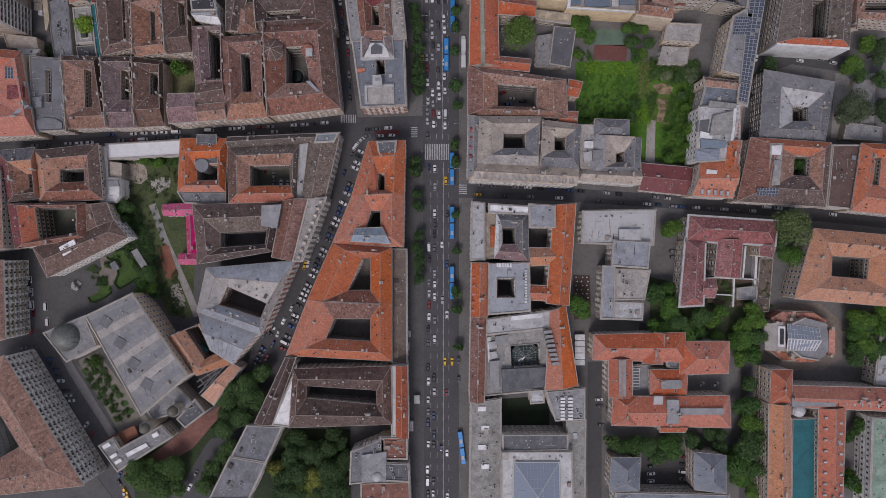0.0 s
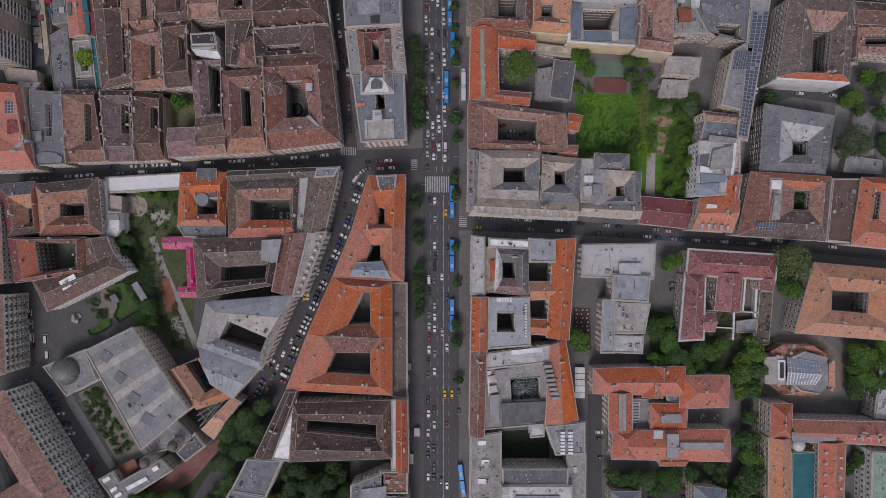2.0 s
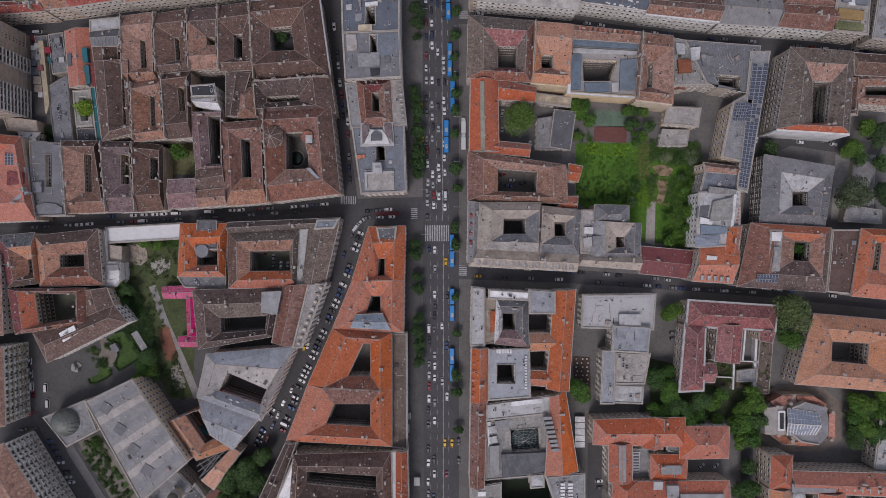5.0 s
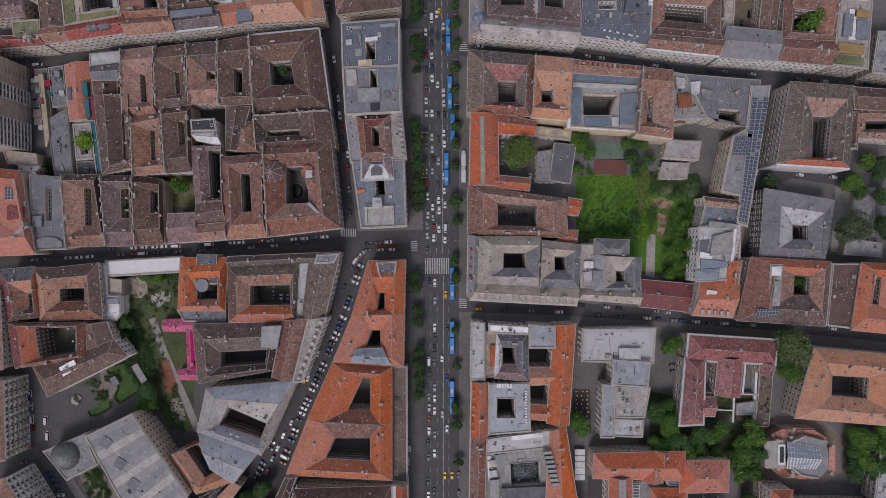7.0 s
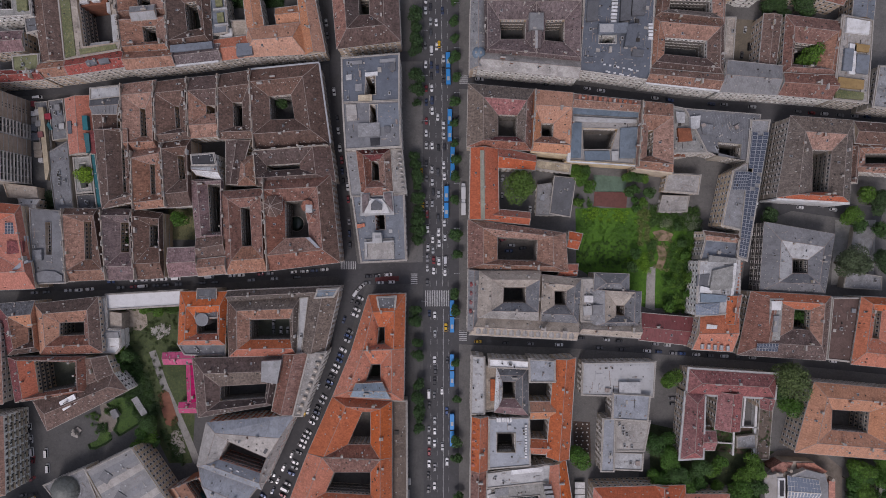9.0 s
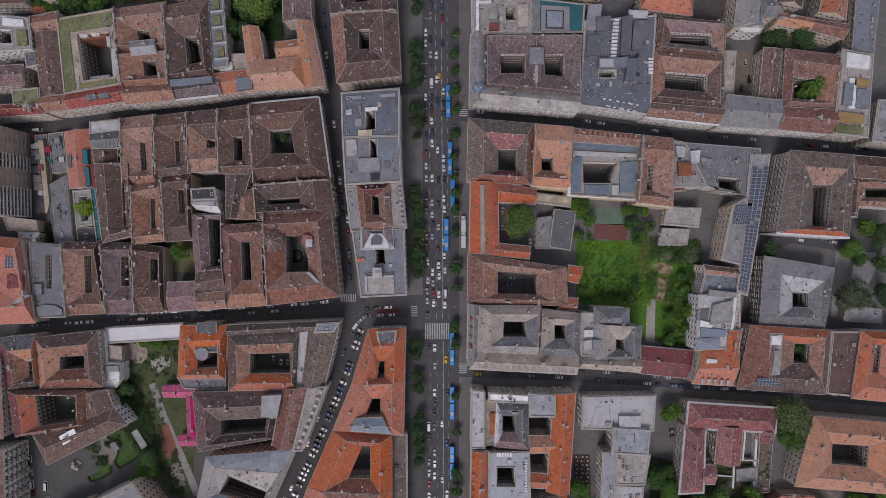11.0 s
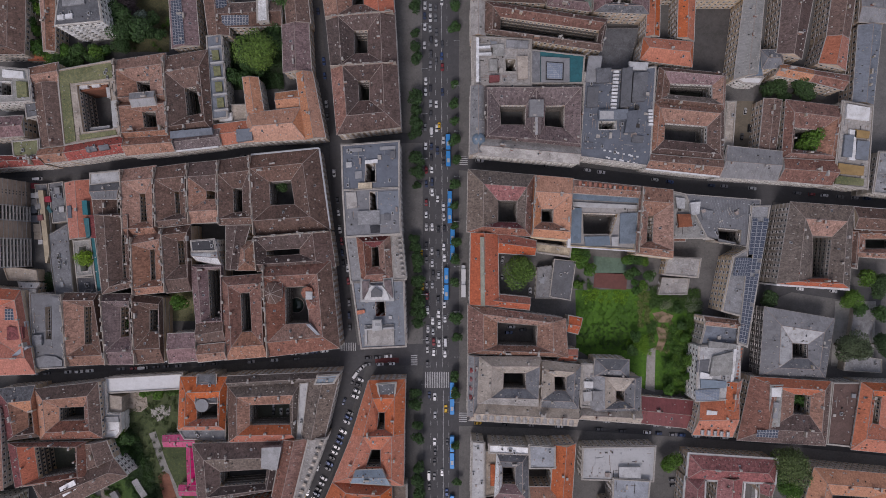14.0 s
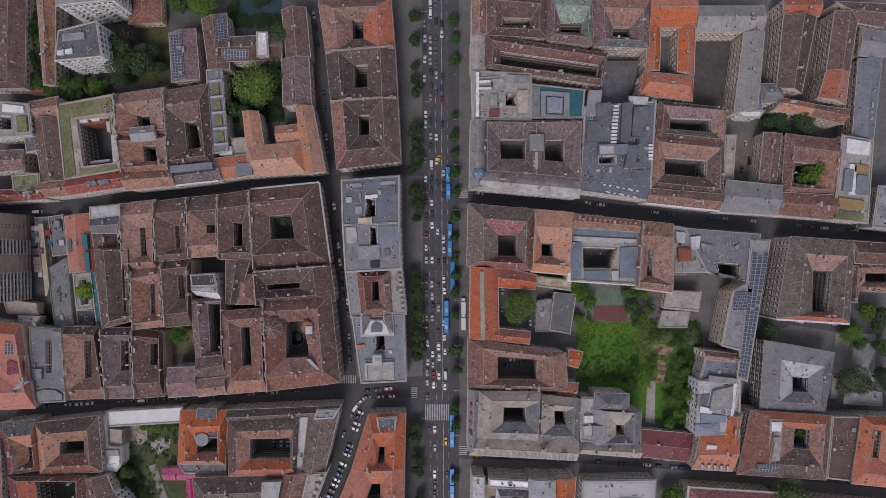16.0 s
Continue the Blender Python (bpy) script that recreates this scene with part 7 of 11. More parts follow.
slab('flower_bed', [(-201.6, -73.0), (-198.4, -71.0), (-196.8, -73.6), (-200.0, -75.5)], 0.24, GRASS, (0.05, 0.09, 0.025), 'small planted garden bed', 'flower bed', 'structure')
slab('flower_bed', [(-195.2, -69.1), (-192.0, -67.2), (-190.4, -69.8), (-193.6, -71.7)], 0.24, GRASS, (0.05, 0.09, 0.025), 'small planted garden bed', 'flower bed', 'structure')
slab('flower_bed', [(-198.4, -77.4), (-195.2, -75.5), (-193.6, -78.1), (-196.8, -80.0)], 0.24, GRASS, (0.05, 0.09, 0.025), 'small planted garden bed', 'flower bed', 'structure')
slab('flower_bed', [(-192.0, -73.6), (-188.8, -71.7), (-187.2, -74.2), (-190.4, -76.2)], 0.24, GRASS, (0.05, 0.09, 0.025), 'small planted garden bed', 'flower bed', 'structure')
slab('flower_bed', [(-195.2, -81.9), (-192.0, -80.0), (-190.4, -82.6), (-193.6, -84.5)], 0.24, GRASS, (0.05, 0.09, 0.025), 'small planted garden bed', 'flower bed', 'structure')
slab('flower_bed', [(-188.8, -78.1), (-185.6, -76.2), (-184.0, -78.7), (-187.2, -80.6)], 0.24, GRASS, (0.05, 0.09, 0.025), 'small planted garden bed', 'flower bed', 'structure')
slab('flower_bed', [(-192.0, -86.4), (-188.8, -84.5), (-187.2, -87.0), (-190.4, -89.0)], 0.24, GRASS, (0.05, 0.09, 0.025), 'small planted garden bed', 'flower bed', 'structure')
slab('flower_bed', [(-185.6, -82.6), (-182.4, -80.6), (-180.8, -83.2), (-184.0, -85.1)], 0.24, GRASS, (0.05, 0.09, 0.025), 'small planted garden bed', 'flower bed', 'structure')
slab('flower_bed', [(-188.8, -90.9), (-185.6, -89.0), (-184.0, -91.5), (-187.2, -93.4)], 0.24, GRASS, (0.05, 0.09, 0.025), 'small planted garden bed', 'flower bed', 'structure')
slab('flower_bed', [(-182.4, -87.0), (-179.2, -85.1), (-177.6, -87.7), (-180.8, -89.6)], 0.24, GRASS, (0.05, 0.09, 0.025), 'small planted garden bed', 'flower bed', 'structure')
slab('flower_bed', [(-185.6, -95.3), (-182.4, -93.4), (-180.8, -96.0), (-184.0, -97.9)], 0.24, GRASS, (0.05, 0.09, 0.025), 'small planted garden bed', 'flower bed', 'structure')
slab('flower_bed', [(-179.2, -91.5), (-176.0, -89.6), (-174.4, -92.1), (-177.6, -94.1)], 0.24, GRASS, (0.05, 0.09, 0.025), 'small planted garden bed', 'flower bed', 'structure')
# the park trees' shade is put into this lawn's near-black green
slab('lawn', [(-90.9, -101.4), (-52.5, -102.1), (-51.8, -146.9), (-110.1, -146.9), (-100.5, -121.3)], 0.19, GRASS, (0.02, 0.034, 0.012), 'lawn under park trees, coloured dark for their shade', 'lawn', 'structure')
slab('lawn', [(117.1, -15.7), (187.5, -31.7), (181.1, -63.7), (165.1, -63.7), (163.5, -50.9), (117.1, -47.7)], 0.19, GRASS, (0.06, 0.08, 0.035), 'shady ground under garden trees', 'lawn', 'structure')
slab('lawn', [(-177.3, -118.1), (-145.3, -105.3), (-116.5, -82.9), (-116.5, -92.5), (-154.9, -141.1), (-174.1, -141.1)], 0.19, GRASS, (0.028, 0.048, 0.014), 'grass strip beside the road', 'lawn', 'structure')

# lane within the east block
strip('road', [(-154.9, -156.5), (-144.0, -135.7), (-131.8, -114.9), (-116.5, -95.7)], 8.5, 0.235, ASPHALT, None, 'curved asphalt street beside the park', 'road')
strip('road', [(170.9, -38.1), (172.1, -63.7), (170.9, -146.9)], 7.0, 0.17, ASPHALT, None, 'narrow asphalt lane under trees', 'road')
strip('road', [(110.7, -44.5), (170.2, -47.7)], 6.0, 0.172, ASPHALT, None, 'narrow asphalt lane under trees', 'road')
strip('road', [(85.8, -63.7), (85.8, -146.9)], 8.0, 0.172, ASPHALT, None, 'asphalt yard drive with parked cars', 'road')

# trees
tree_row((-15.7, 277.3), (-14.5, 141.9), 7.0, 3.9, fill=0.7, colour=(0.024, 0.058, 0.014))
tree_row((-15.1, 135.7), (-13.2, 82.1), 6.0, 3.9, colour=(0.028, 0.068, 0.015))
tree_row((-14.5, 49.1), (-13.2, -37.5), 6.0, 3.9, colour=(0.028, 0.068, 0.015))
tree_row((5.7, 274.1), (6.9, 176.6), 10.5, 3.6, fill=0.75, ground=0.0, colour=(0.036, 0.085, 0.02))
tree_row((6.9, 164.0), (6.9, 44.4), 10.5, 3.6, fill=0.75, ground=0.0, colour=(0.036, 0.085, 0.02))
tree_row((6.9, 19.2), (8.8, -62.6), 10.5, 3.6, fill=0.75, ground=0.0, colour=(0.036, 0.085, 0.02))
tree(41.2, 116.2, 10.3, colour=(0.07, 0.13, 0.016))
tree(-101.0, 235.5, 12, colour=(0.085, 0.15, 0.02))
tree(-86.7, 265.9, 7)
tree(*(-174.3, 263.6), 6.5, colour=(0.022, 0.014, 0.018), label='dark copper-leaved tree on a garden lawn')
tree(*(-168.3, 258.0), 4.5, colour=(0.07, 0.1, 0.08), label='blue-green conifer on a garden lawn')
grove([(-87.8, -102.0), (-51.6, -102.0), (-50.0, -113.0), (-51.6, -138.2), (-95.7, -138.2), (-97.3, -122.4)], 6, 5.6, colour=(0.03, 0.068, 0.014))
tree(-92.6, -120.4, 5.5, colour=(0.12, 0.13, 0.015))
grove([(-76.8, -124.9), (-64.2, -124.3), (-62.6, -138.2), (-76.8, -138.2)], 5, 4.5, colour=(0.11, 0.15, 0.015))
grove([(-131.0, -96.0), (-124.9, -94.1), (-125.6, -103.8), (-131.6, -104.0)], 6, 4.5, colour=(0.035, 0.07, 0.018))
grove([(-125.6, -113.0), (-113.0, -103.5), (-120.9, -116.1), (-133.4, -135.0)], 5.5, 5, colour=(0.05, 0.1, 0.02))
grove([(-185.4, 30.2), (-173.7, 25.5), (-175.9, 6.6), (-182.2, 12.9)], 5.5, 3.8)
grove([(-171.2, 50.0), (-146.0, 50.7), (-147.6, 44.4), (-164.3, 46.9)], 6, 3)
grove([(115.2, -18.6), (130.9, -37.5), (171.8, -32.7), (176.6, -62.6), (160.8, -62.6), (159.9, -50.0), (118.3, -45.3)], 8, 5.5)
grove([(91.6, -102.9), (130.9, -102.3), (130.9, -113.0), (115.2, -122.4), (112.7, -113.0), (93.2, -109.8)], 7.5, 5.5)
grove([(157.7, -103.5), (171.8, -103.5), (171.8, -135.0), (161.1, -135.0)], 8, 5.5)
grove([(160.8, -68.9), (176.6, -68.9), (175.0, -138.2), (159.3, -138.2)], 9, 6)
tree(*(221.6, 75.3), 10.3, colour=(0.055, 0.078, 0.034), label='broad olive-green tree beside a paved yard')
tree(*(225.0, 101.7), 5.8)
tree(*(230.3, 97.0), 5.0)
tree(*(240.3, 108.2), 7.0, colour=(0.035, 0.07, 0.018))
tree(*(234.4, 113.3), 5.5)
tree(*(242.8, 93.9), 5.5)
tree(*(242.8, 75.7), 7.0, colour=(0.03, 0.062, 0.018))
tree(*(181.1, 101.5), 5.0, colour=(0.03, 0.066, 0.016))
tree(188.4, 11.9, 11.5, colour=(0.075, 0.11, 0.03))
tree(186.0, 5.0, 6)
grove([(185.1, -2.8), (193.9, -2.8), (192.3, -24.9), (186.0, -21.7)], 7, 5)
grove([(219.1, -33.7), (246.8, -33.7), (244.2, -50.0), (234.8, -65.8), (222.2, -62.6), (221.6, -50.0)], 7, 5.5)
grove([(225.3, -94.1), (231.6, -94.1), (230.1, -138.2), (223.8, -138.2)], 7, 4.5)
grove([(-172.8, -15.4), (-158.6, -9.1), (-155.5, -28.0), (-168.1, -31.2)], 6, 4.5)
grove([(-127.2, -78.4), (-108.3, -68.9), (-95.7, -65.8), (-98.8, -87.8), (-120.9, -106.7)], 8, 6, colour=(0.042, 0.09, 0.018))
grove([(-172.3, -118.6), (-157.5, -116.1), (-143.3, -119.8), (-144.8, -132.5), (-171.7, -132.5)], 6, 5, colour=(0.05, 0.105, 0.018))
grove([(-119.6, 250.1), (-89.4, 251.1), (-89.4, 239.1), (-95.7, 221.8), (-119.3, 221.8)], 9, 5.5, colour=(0.03, 0.075, 0.014))
grove([(-182.2, 286.3), (-175.9, 261.1), (-152.3, 258.0), (-155.5, 239.1), (-183.8, 239.1)], 8.5, 6.5, colour=(0.03, 0.07, 0.016))
grove([(-152.3, 286.3), (-127.8, 286.3), (-129.0, 275.3), (-150.8, 276.9)], 8, 7.5)
thicket([(-119.7, 279.0), (-90.9, 279.7), (-90.9, 273.9), (-119.0, 273.3)], 120, 2.0, colour=(0.022, 0.055, 0.014))
thicket([(-106.2, 298.2), (-99.2, 298.2), (-99.2, 285.4), (-106.2, 285.4)], 60, 2.4, colour=(0.025, 0.06, 0.014))
thicket([(-121.6, 298.2), (-117.7, 298.2), (-116.5, 275.8), (-120.3, 275.8)], 60, 2.2, colour=(0.03, 0.07, 0.014))
grove([(-234.2, 280.0), (-224.7, 280.0), (-221.6, 242.3), (-232.6, 242.3)], 7, 5)
grove([(-216.9, 239.1), (-183.8, 242.3), (-183.2, 234.1), (-221.6, 229.7)], 5, 3.8)
grove([(-227.9, 254.8), (-221.6, 254.8), (-220.0, 236.0), (-227.9, 239.1)], 6, 4)
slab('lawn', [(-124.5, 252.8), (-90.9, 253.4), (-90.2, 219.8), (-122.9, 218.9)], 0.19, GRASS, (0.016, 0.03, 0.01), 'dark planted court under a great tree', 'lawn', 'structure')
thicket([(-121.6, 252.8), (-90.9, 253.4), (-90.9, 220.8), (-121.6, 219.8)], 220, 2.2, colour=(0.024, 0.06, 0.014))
thicket([(-183.7, 285.4), (-178.9, 263.0), (-154.9, 259.8), (-158.1, 240.6), (-185.3, 240.6)], 50, 1.6)
grove([(180.4, 220.9), (192.2, 221.8), (204.7, 218.4), (202.2, 211.5), (190.7, 210.9), (180.4, 214.6)], 7.5, 7, colour=(0.032, 0.07, 0.016))
tree(198.5, 46.2, 6)
tree(200.6, 188.1, 8)
tree(-145.1, 100.4, 5.5)
tree(-197.7, 124.4, 5.5, colour=(0.14, 0.24, 0.015))
tree(-176.9, 88.4, 4)
tree(74.9, -32.3, 7)
tree(113.1, 17.6, 5)
tree(124.1, -21.6, 5)
tree(126.7, 11.2, 6)
tree(-71.2, -127.1, 7, colour=(0.15, 0.17, 0.02))
grove([(102.6, 82.1), (115.2, 80.6), (113.6, 68.0), (101.0, 71.1)], 7, 4)
thicket([(116.8, 107.5), (144.8, 105.9), (144.8, 95.0), (131.1, 93.8), (117.4, 96.3)], 130, 2.0, colour=(0.055, 0.115, 0.02))
thicket([(127.9, 86.7), (144.8, 95.0), (141.0, 70.2), (139.7, 47.2), (123.8, 47.2), (125.1, 68.6)], 200, 2.0, colour=(0.055, 0.13, 0.018))
thicket([(129.5, 82.9), (142.9, 86.1), (139.7, 48.5), (125.7, 48.5), (129.5, 70.2)], 80, 1.7, (0.1, 0.2, 0.02), 1.3)
thicket([(115.2, 87.7), (120.6, 87.7), (119.3, 75.9), (115.5, 76.5)], 26, 1.8, colour=(0.05, 0.11, 0.018))
thicket([(123.2, 100.5), (129.5, 102.1), (129.5, 97.0), (123.8, 95.7)], 14, 1.9, (0.16, 0.2, 0.1), 1.2)
thicket([(136.6, 101.4), (144.8, 102.1), (144.2, 95.0), (137.2, 94.4)], 18, 2.0, (0.14, 0.18, 0.1), 1.2)
thicket([(138.7, 68.1), (145.1, 68.1), (145.1, 56.6), (139.4, 54.7)], 30, 2.0, colour=(0.15, 0.24, 0.012))
thicket([(109.8, 109.1), (116.1, 109.1), (116.8, 86.1), (111.0, 84.5)], 90, 1.2, colour=(0.17, 0.2, 0.06))
thicket([(116.8, 89.3), (129.5, 94.1), (128.3, 70.2), (116.8, 70.2)], 60, 1.1, colour=(0.2, 0.2, 0.08))
thicket([(78.6, 107.0), (109.9, 104.7), (109.9, 98.4), (78.6, 99.0)], 120, 0.9, colour=(0.16, 0.3, 0.015))
thicket([(77.3, 99.0), (110.5, 98.4), (110.5, 86.2), (77.3, 84.6)], 150, 0.8, colour=(0.07, 0.17, 0.014))
thicket([(76.0, 86.9), (104.2, 87.5), (104.8, 71.5), (88.2, 73.4), (76.0, 70.2)], 190, 0.9, colour=(0.045, 0.1, 0.018))
thicket([(103.1, 78.9), (107.5, 81.8), (115.2, 80.5), (115.2, 70.0), (104.4, 71.6)], 40, 2.0, (0.13, 0.26, 0.016), 1.5)
slab('soil_patch', [(118.3, 92.7), (124.0, 93.9), (130.4, 91.4), (128.5, 87.5), (122.1, 87.5)], 0.225, YARD, (0.3, 0.21, 0.14), 'bare dry soil among the shrubs', 'soil', 'structure')
slab('soil_patch', [(120.2, 85.3), (125.3, 84.3), (127.2, 79.2), (124.0, 71.6), (120.2, 72.2), (122.1, 78.6)], 0.225, YARD, (0.3, 0.21, 0.14), 'bare dry soil among the shrubs', 'soil', 'structure')
grove([(126.2, 97.9), (141.0, 96.3), (139.7, 49.1), (124.6, 50.7)], 9, 4)
slab('soil_patch', [(115.5, 72.3), (120.3, 73.3), (119.7, 48.3), (114.5, 49.9)], 0.225, YARD, C['stone'], 'worn path along the garden', 'soil', 'structure')
thicket([(75.5, 113.9), (85.1, 113.9), (85.1, 105.9), (75.5, 105.9)], 12, 2)
grove([(72.7, 129.4), (82.1, 127.8), (82.1, 119.9), (74.3, 121.5)], 7, 4)
grove([(101.0, 127.8), (112.0, 126.2), (112.0, 115.2), (102.6, 116.8)], 7, 4)
thicket([(-205.1, -68.8), (-193.9, -61.8), (-174.1, -94.1), (-184.3, -97.3)], 260, 1.5, colour=(0.035, 0.075, 0.014))
thicket([(-202.9, -63.7), (-194.5, -59.8), (-191.3, -65.3), (-199.0, -68.5)], 50, 2.2, colour=(0.045, 0.1, 0.014))
thicket([(-186.9, 19.5), (-182.1, 35.5), (-148.5, 49.9), (-149.1, 27.5), (-162.9, 27.5), (-145.3, -31.7), (-164.5, -12.5)], 360, 1.2, colour=(0.06, 0.09, 0.025))
thicket([(-185.3, 30.7), (-178.9, 30.7), (-167.0, 13.1), (-160.6, -9.3), (-167.0, -18.9), (-178.9, -2.9), (-185.3, 13.1)], 320, 2.0, colour=(0.028, 0.062, 0.016))
thicket([(-167.0, 51.5), (-149.1, 52.2), (-149.7, 47.7), (-167.0, 47.7)], 90, 1.6, colour=(0.06, 0.12, 0.02))
thicket([(-159.7, -18.9), (-154.9, -18.9), (-145.3, -38.1), (-154.9, -38.1)], 60, 1.6, colour=(0.03, 0.065, 0.016))

# traffic
car_row((-8.6, -141.1), (-7.7, 47.7), gap=6.2, fill=0.8, parked=False)
car_row((-5.4, -141.1), (-4.5, 47.7), gap=6.2, fill=0.8, parked=False)
car_row((-0.6, 45.1), (-0.6, -141.1), gap=24, fill=0.7, parked=False)
car_row((2.2, -141.1), (2.2, 45.1), gap=26, fill=0.7, parked=False)
car_row((-10.6, 288.3), (-8.6, 62.7), gap=6.2, fill=0.78, parked=False)
car_row((-7.4, 288.3), (-5.4, 62.7), gap=6.2, fill=0.78, parked=False)
car_row((-4.2, 288.3), (-2.2, 62.7), gap=6.2, fill=0.8, parked=False)
car_row((-1.0, 288.3), (1.3, 62.7), gap=6.2, fill=0.45, parked=False)
car_row((9.0, -50.9), (9.0, -82.9), gap=10, fill=0.6)
car_row((-46.1, 56.6), (-55.0, 29.8), gap=2.8, fill=0.88, turn=82)
car_row((-55.0, 29.8), (-66.2, 2.2), gap=2.8, fill=0.88, turn=82)
car_row((-66.2, 2.2), (-80.3, -29.4), gap=2.8, fill=0.88, turn=82)
car_row((-80.3, -29.4), (-91.8, -59.8), gap=2.8, fill=0.88, turn=82)
car_row((-60.2, 54.7), (-67.2, 30.7), gap=6.0, fill=0.8)
car_row((-67.2, 30.7), (-75.8, 8.3), gap=6.0, fill=0.8)
car_row((-75.8, 8.3), (-85.1, -12.5), gap=6.0, fill=0.8)
car_row((-85.1, -12.5), (-94.7, -33.3), gap=6.0, fill=0.8)
car_row((-94.7, -33.3), (-104.3, -55.7), gap=6.0, fill=0.8)
car_row((-96.0, -42.9), (-101.1, -54.7), gap=3.0, fill=0.9, turn=75)
car_row((-101.1, -54.7), (-106.2, -66.2), gap=3.0, fill=0.9, turn=75)
car_row((-89.3, -38.1), (-100.5, -63.7), gap=6.5, fill=0.9)
car_row((-55.0, 45.1), (-64.6, 19.5), gap=13, fill=0.6, parked=False)
car_row((-64.6, 19.5), (-75.8, -6.1), gap=13, fill=0.6, parked=False)
car_row((-75.8, -6.1), (-87.0, -38.1), gap=13, fill=0.6, parked=False)
car_row((-190.0, 64.3), (-116.0, 68.0), gap=5.6, fill=0.62)
car_row((-116.0, 68.0), (-62.0, 71.6), gap=5.6, fill=0.7)
car_row((-232.0, 58.4), (-190.0, 60.9), gap=5.6, fill=0.5)
car_row((-190.0, 60.9), (-116.0, 65.0), gap=5.6, fill=0.7)
car_row((-116.0, 65.0), (-75.0, 67.5), gap=5.6, fill=0.6)
car_row((19.5, 30.7), (72.3, 28.5), gap=6.5, fill=0.66)
car_row((72.3, 28.5), (133.1, 24.0), gap=6.5, fill=0.66)
car_row((133.1, 24.0), (177.9, 21.4), gap=6.5, fill=0.66)
car_row((19.5, 36.2), (69.1, 33.6), gap=6.5, fill=0.6)
car_row((69.1, 33.6), (129.9, 28.5), gap=6.5, fill=0.6)
car_row((181.1, 24.0), (250.9, 16.3), gap=6.5, fill=0.6)
car_row((17.9, 179.2), (72.3, 175.0), gap=7, fill=0.55)
car_row((72.3, 175.0), (133.1, 166.4), gap=7, fill=0.55)
car_row((133.1, 166.4), (177.9, 163.2), gap=7, fill=0.55)
car_row((21.1, 172.8), (72.3, 167.7), gap=6.5, fill=0.66)
car_row((72.3, 167.7), (133.1, 160.0), gap=6.5, fill=0.66)
car_row((190.7, 161.3), (250.9, 156.8), gap=7, fill=0.6)
car_row((-231.7, 168.3), (-154.9, 175.4), gap=7, fill=0.45)
car_row((-154.9, 175.4), (-110.1, 181.8), gap=7, fill=0.45)
car_row((-55.0, 160.3), (-52.5, 78.7), gap=6, fill=0.75)
car_row((-73.0, 282.2), (-67.8, 237.4), gap=7, fill=0.7)
car_row((-67.8, 237.4), (-64.6, 195.8), gap=7, fill=0.7)
car_row((-62.1, 179.8), (-58.2, 141.4), gap=6.5, fill=0.8)
car_row((-58.2, 141.4), (-55.0, 109.4), gap=6.5, fill=0.8)
car_row((-233.3, -15.7), (-231.7, -38.1), gap=6, fill=0.8)
car(170.9, 207.0, 80)
car(173.1, 197.4, 85)
car(168.9, 192.6, 80)
car_row((88.3, -79.7), (89.0, -102.1), gap=3.2, fill=0.7, turn=90)
car_row((179.5, 121.9), (171.5, 70.7), gap=6.5, fill=0.6)
car_row((-183.7, -130.9), (-178.9, -140.5), gap=6, fill=0.9)
bus(5.1, 14.7, 90)
bus(5.1, -18.9, 90)
bus(5.1, 45.1, 90)
bus(10.6, -111.7, 97)
bus(-8.6, -166.1, 90)
bus(5.4, 131.5, 90)
bus(2.9, 184.6, 91)
bus(3.8, 152.6, 90)
bus(1.9, 109.4, 90)
car(-12.2, 126.7, 90, paint=('yellow', (0.6, 0.36, 0.01)), parked=False)
car(-11.5, 107.5, 90, paint=('yellow', (0.6, 0.36, 0.01)), parked=False)
car(5.1, -63.7, 90, paint=('yellow', (0.6, 0.36, 0.01)), parked=False)

# roof works
box_on(grey_row, 'sloped_roof', [(-212.3, 102.9), (-208.0, 102.6), (-205.6, 75.6), (-212.3, 76.2)], 14, 15.2, SHEET, C['lead'], '')
box_on(grey_row, 'curved_front', [(-222.2, 69.5), (-216.6, 71.3), (-210.5, 70.7), (-206.8, 68.5), (-206.8, 65.5), (-222.2, 64.8)], 14, 15.0, SHEET, C['lead'], '')
box_on(grey_row, 'roof_house', [(-222.8, 82.3), (-217.6, 82.7), (-217.6, 76.8), (-222.8, 76.8)], 14, 15.8, FELT, C['lead'], '')
box_on(gap_house, 'sheet_patch', [(-111.3, 193.4), (-102.8, 194.0), (-102.5, 187.7), (-111.0, 186.7)], 15, 18.6, SHEET, C['blue'], '')
solar_field(red_house, (-234.1, 97.1) + (20.7,), (-228.4, 97.1) + (20.0,), (-228.4, 91.1) + (20.0,), (-234.1, 91.0) + (20.7,), 4, 4, skip=0)
box_on(red_house, 'roof_patch', [(-233.2, 87.5), (-225.1, 87.5), (-224.4, 81.1), (-232.9, 80.2)], 17, 20.6, TILE, C['maroon'], '')
box_on(red_house, 'valley_sheet', [(-233.2, 69.6), (-231.1, 69.6), (-221.4, 76.6), (-224.1, 77.5)], 17, 20.5, SHEET, C['mist'], '')
box_on(red_house, 'terrace', [(-231.6, 89.2), (-225.2, 90.1), (-224.9, 87.1), (-231.3, 86.5)], 15, 18.3, FELT, C['pale'], '')
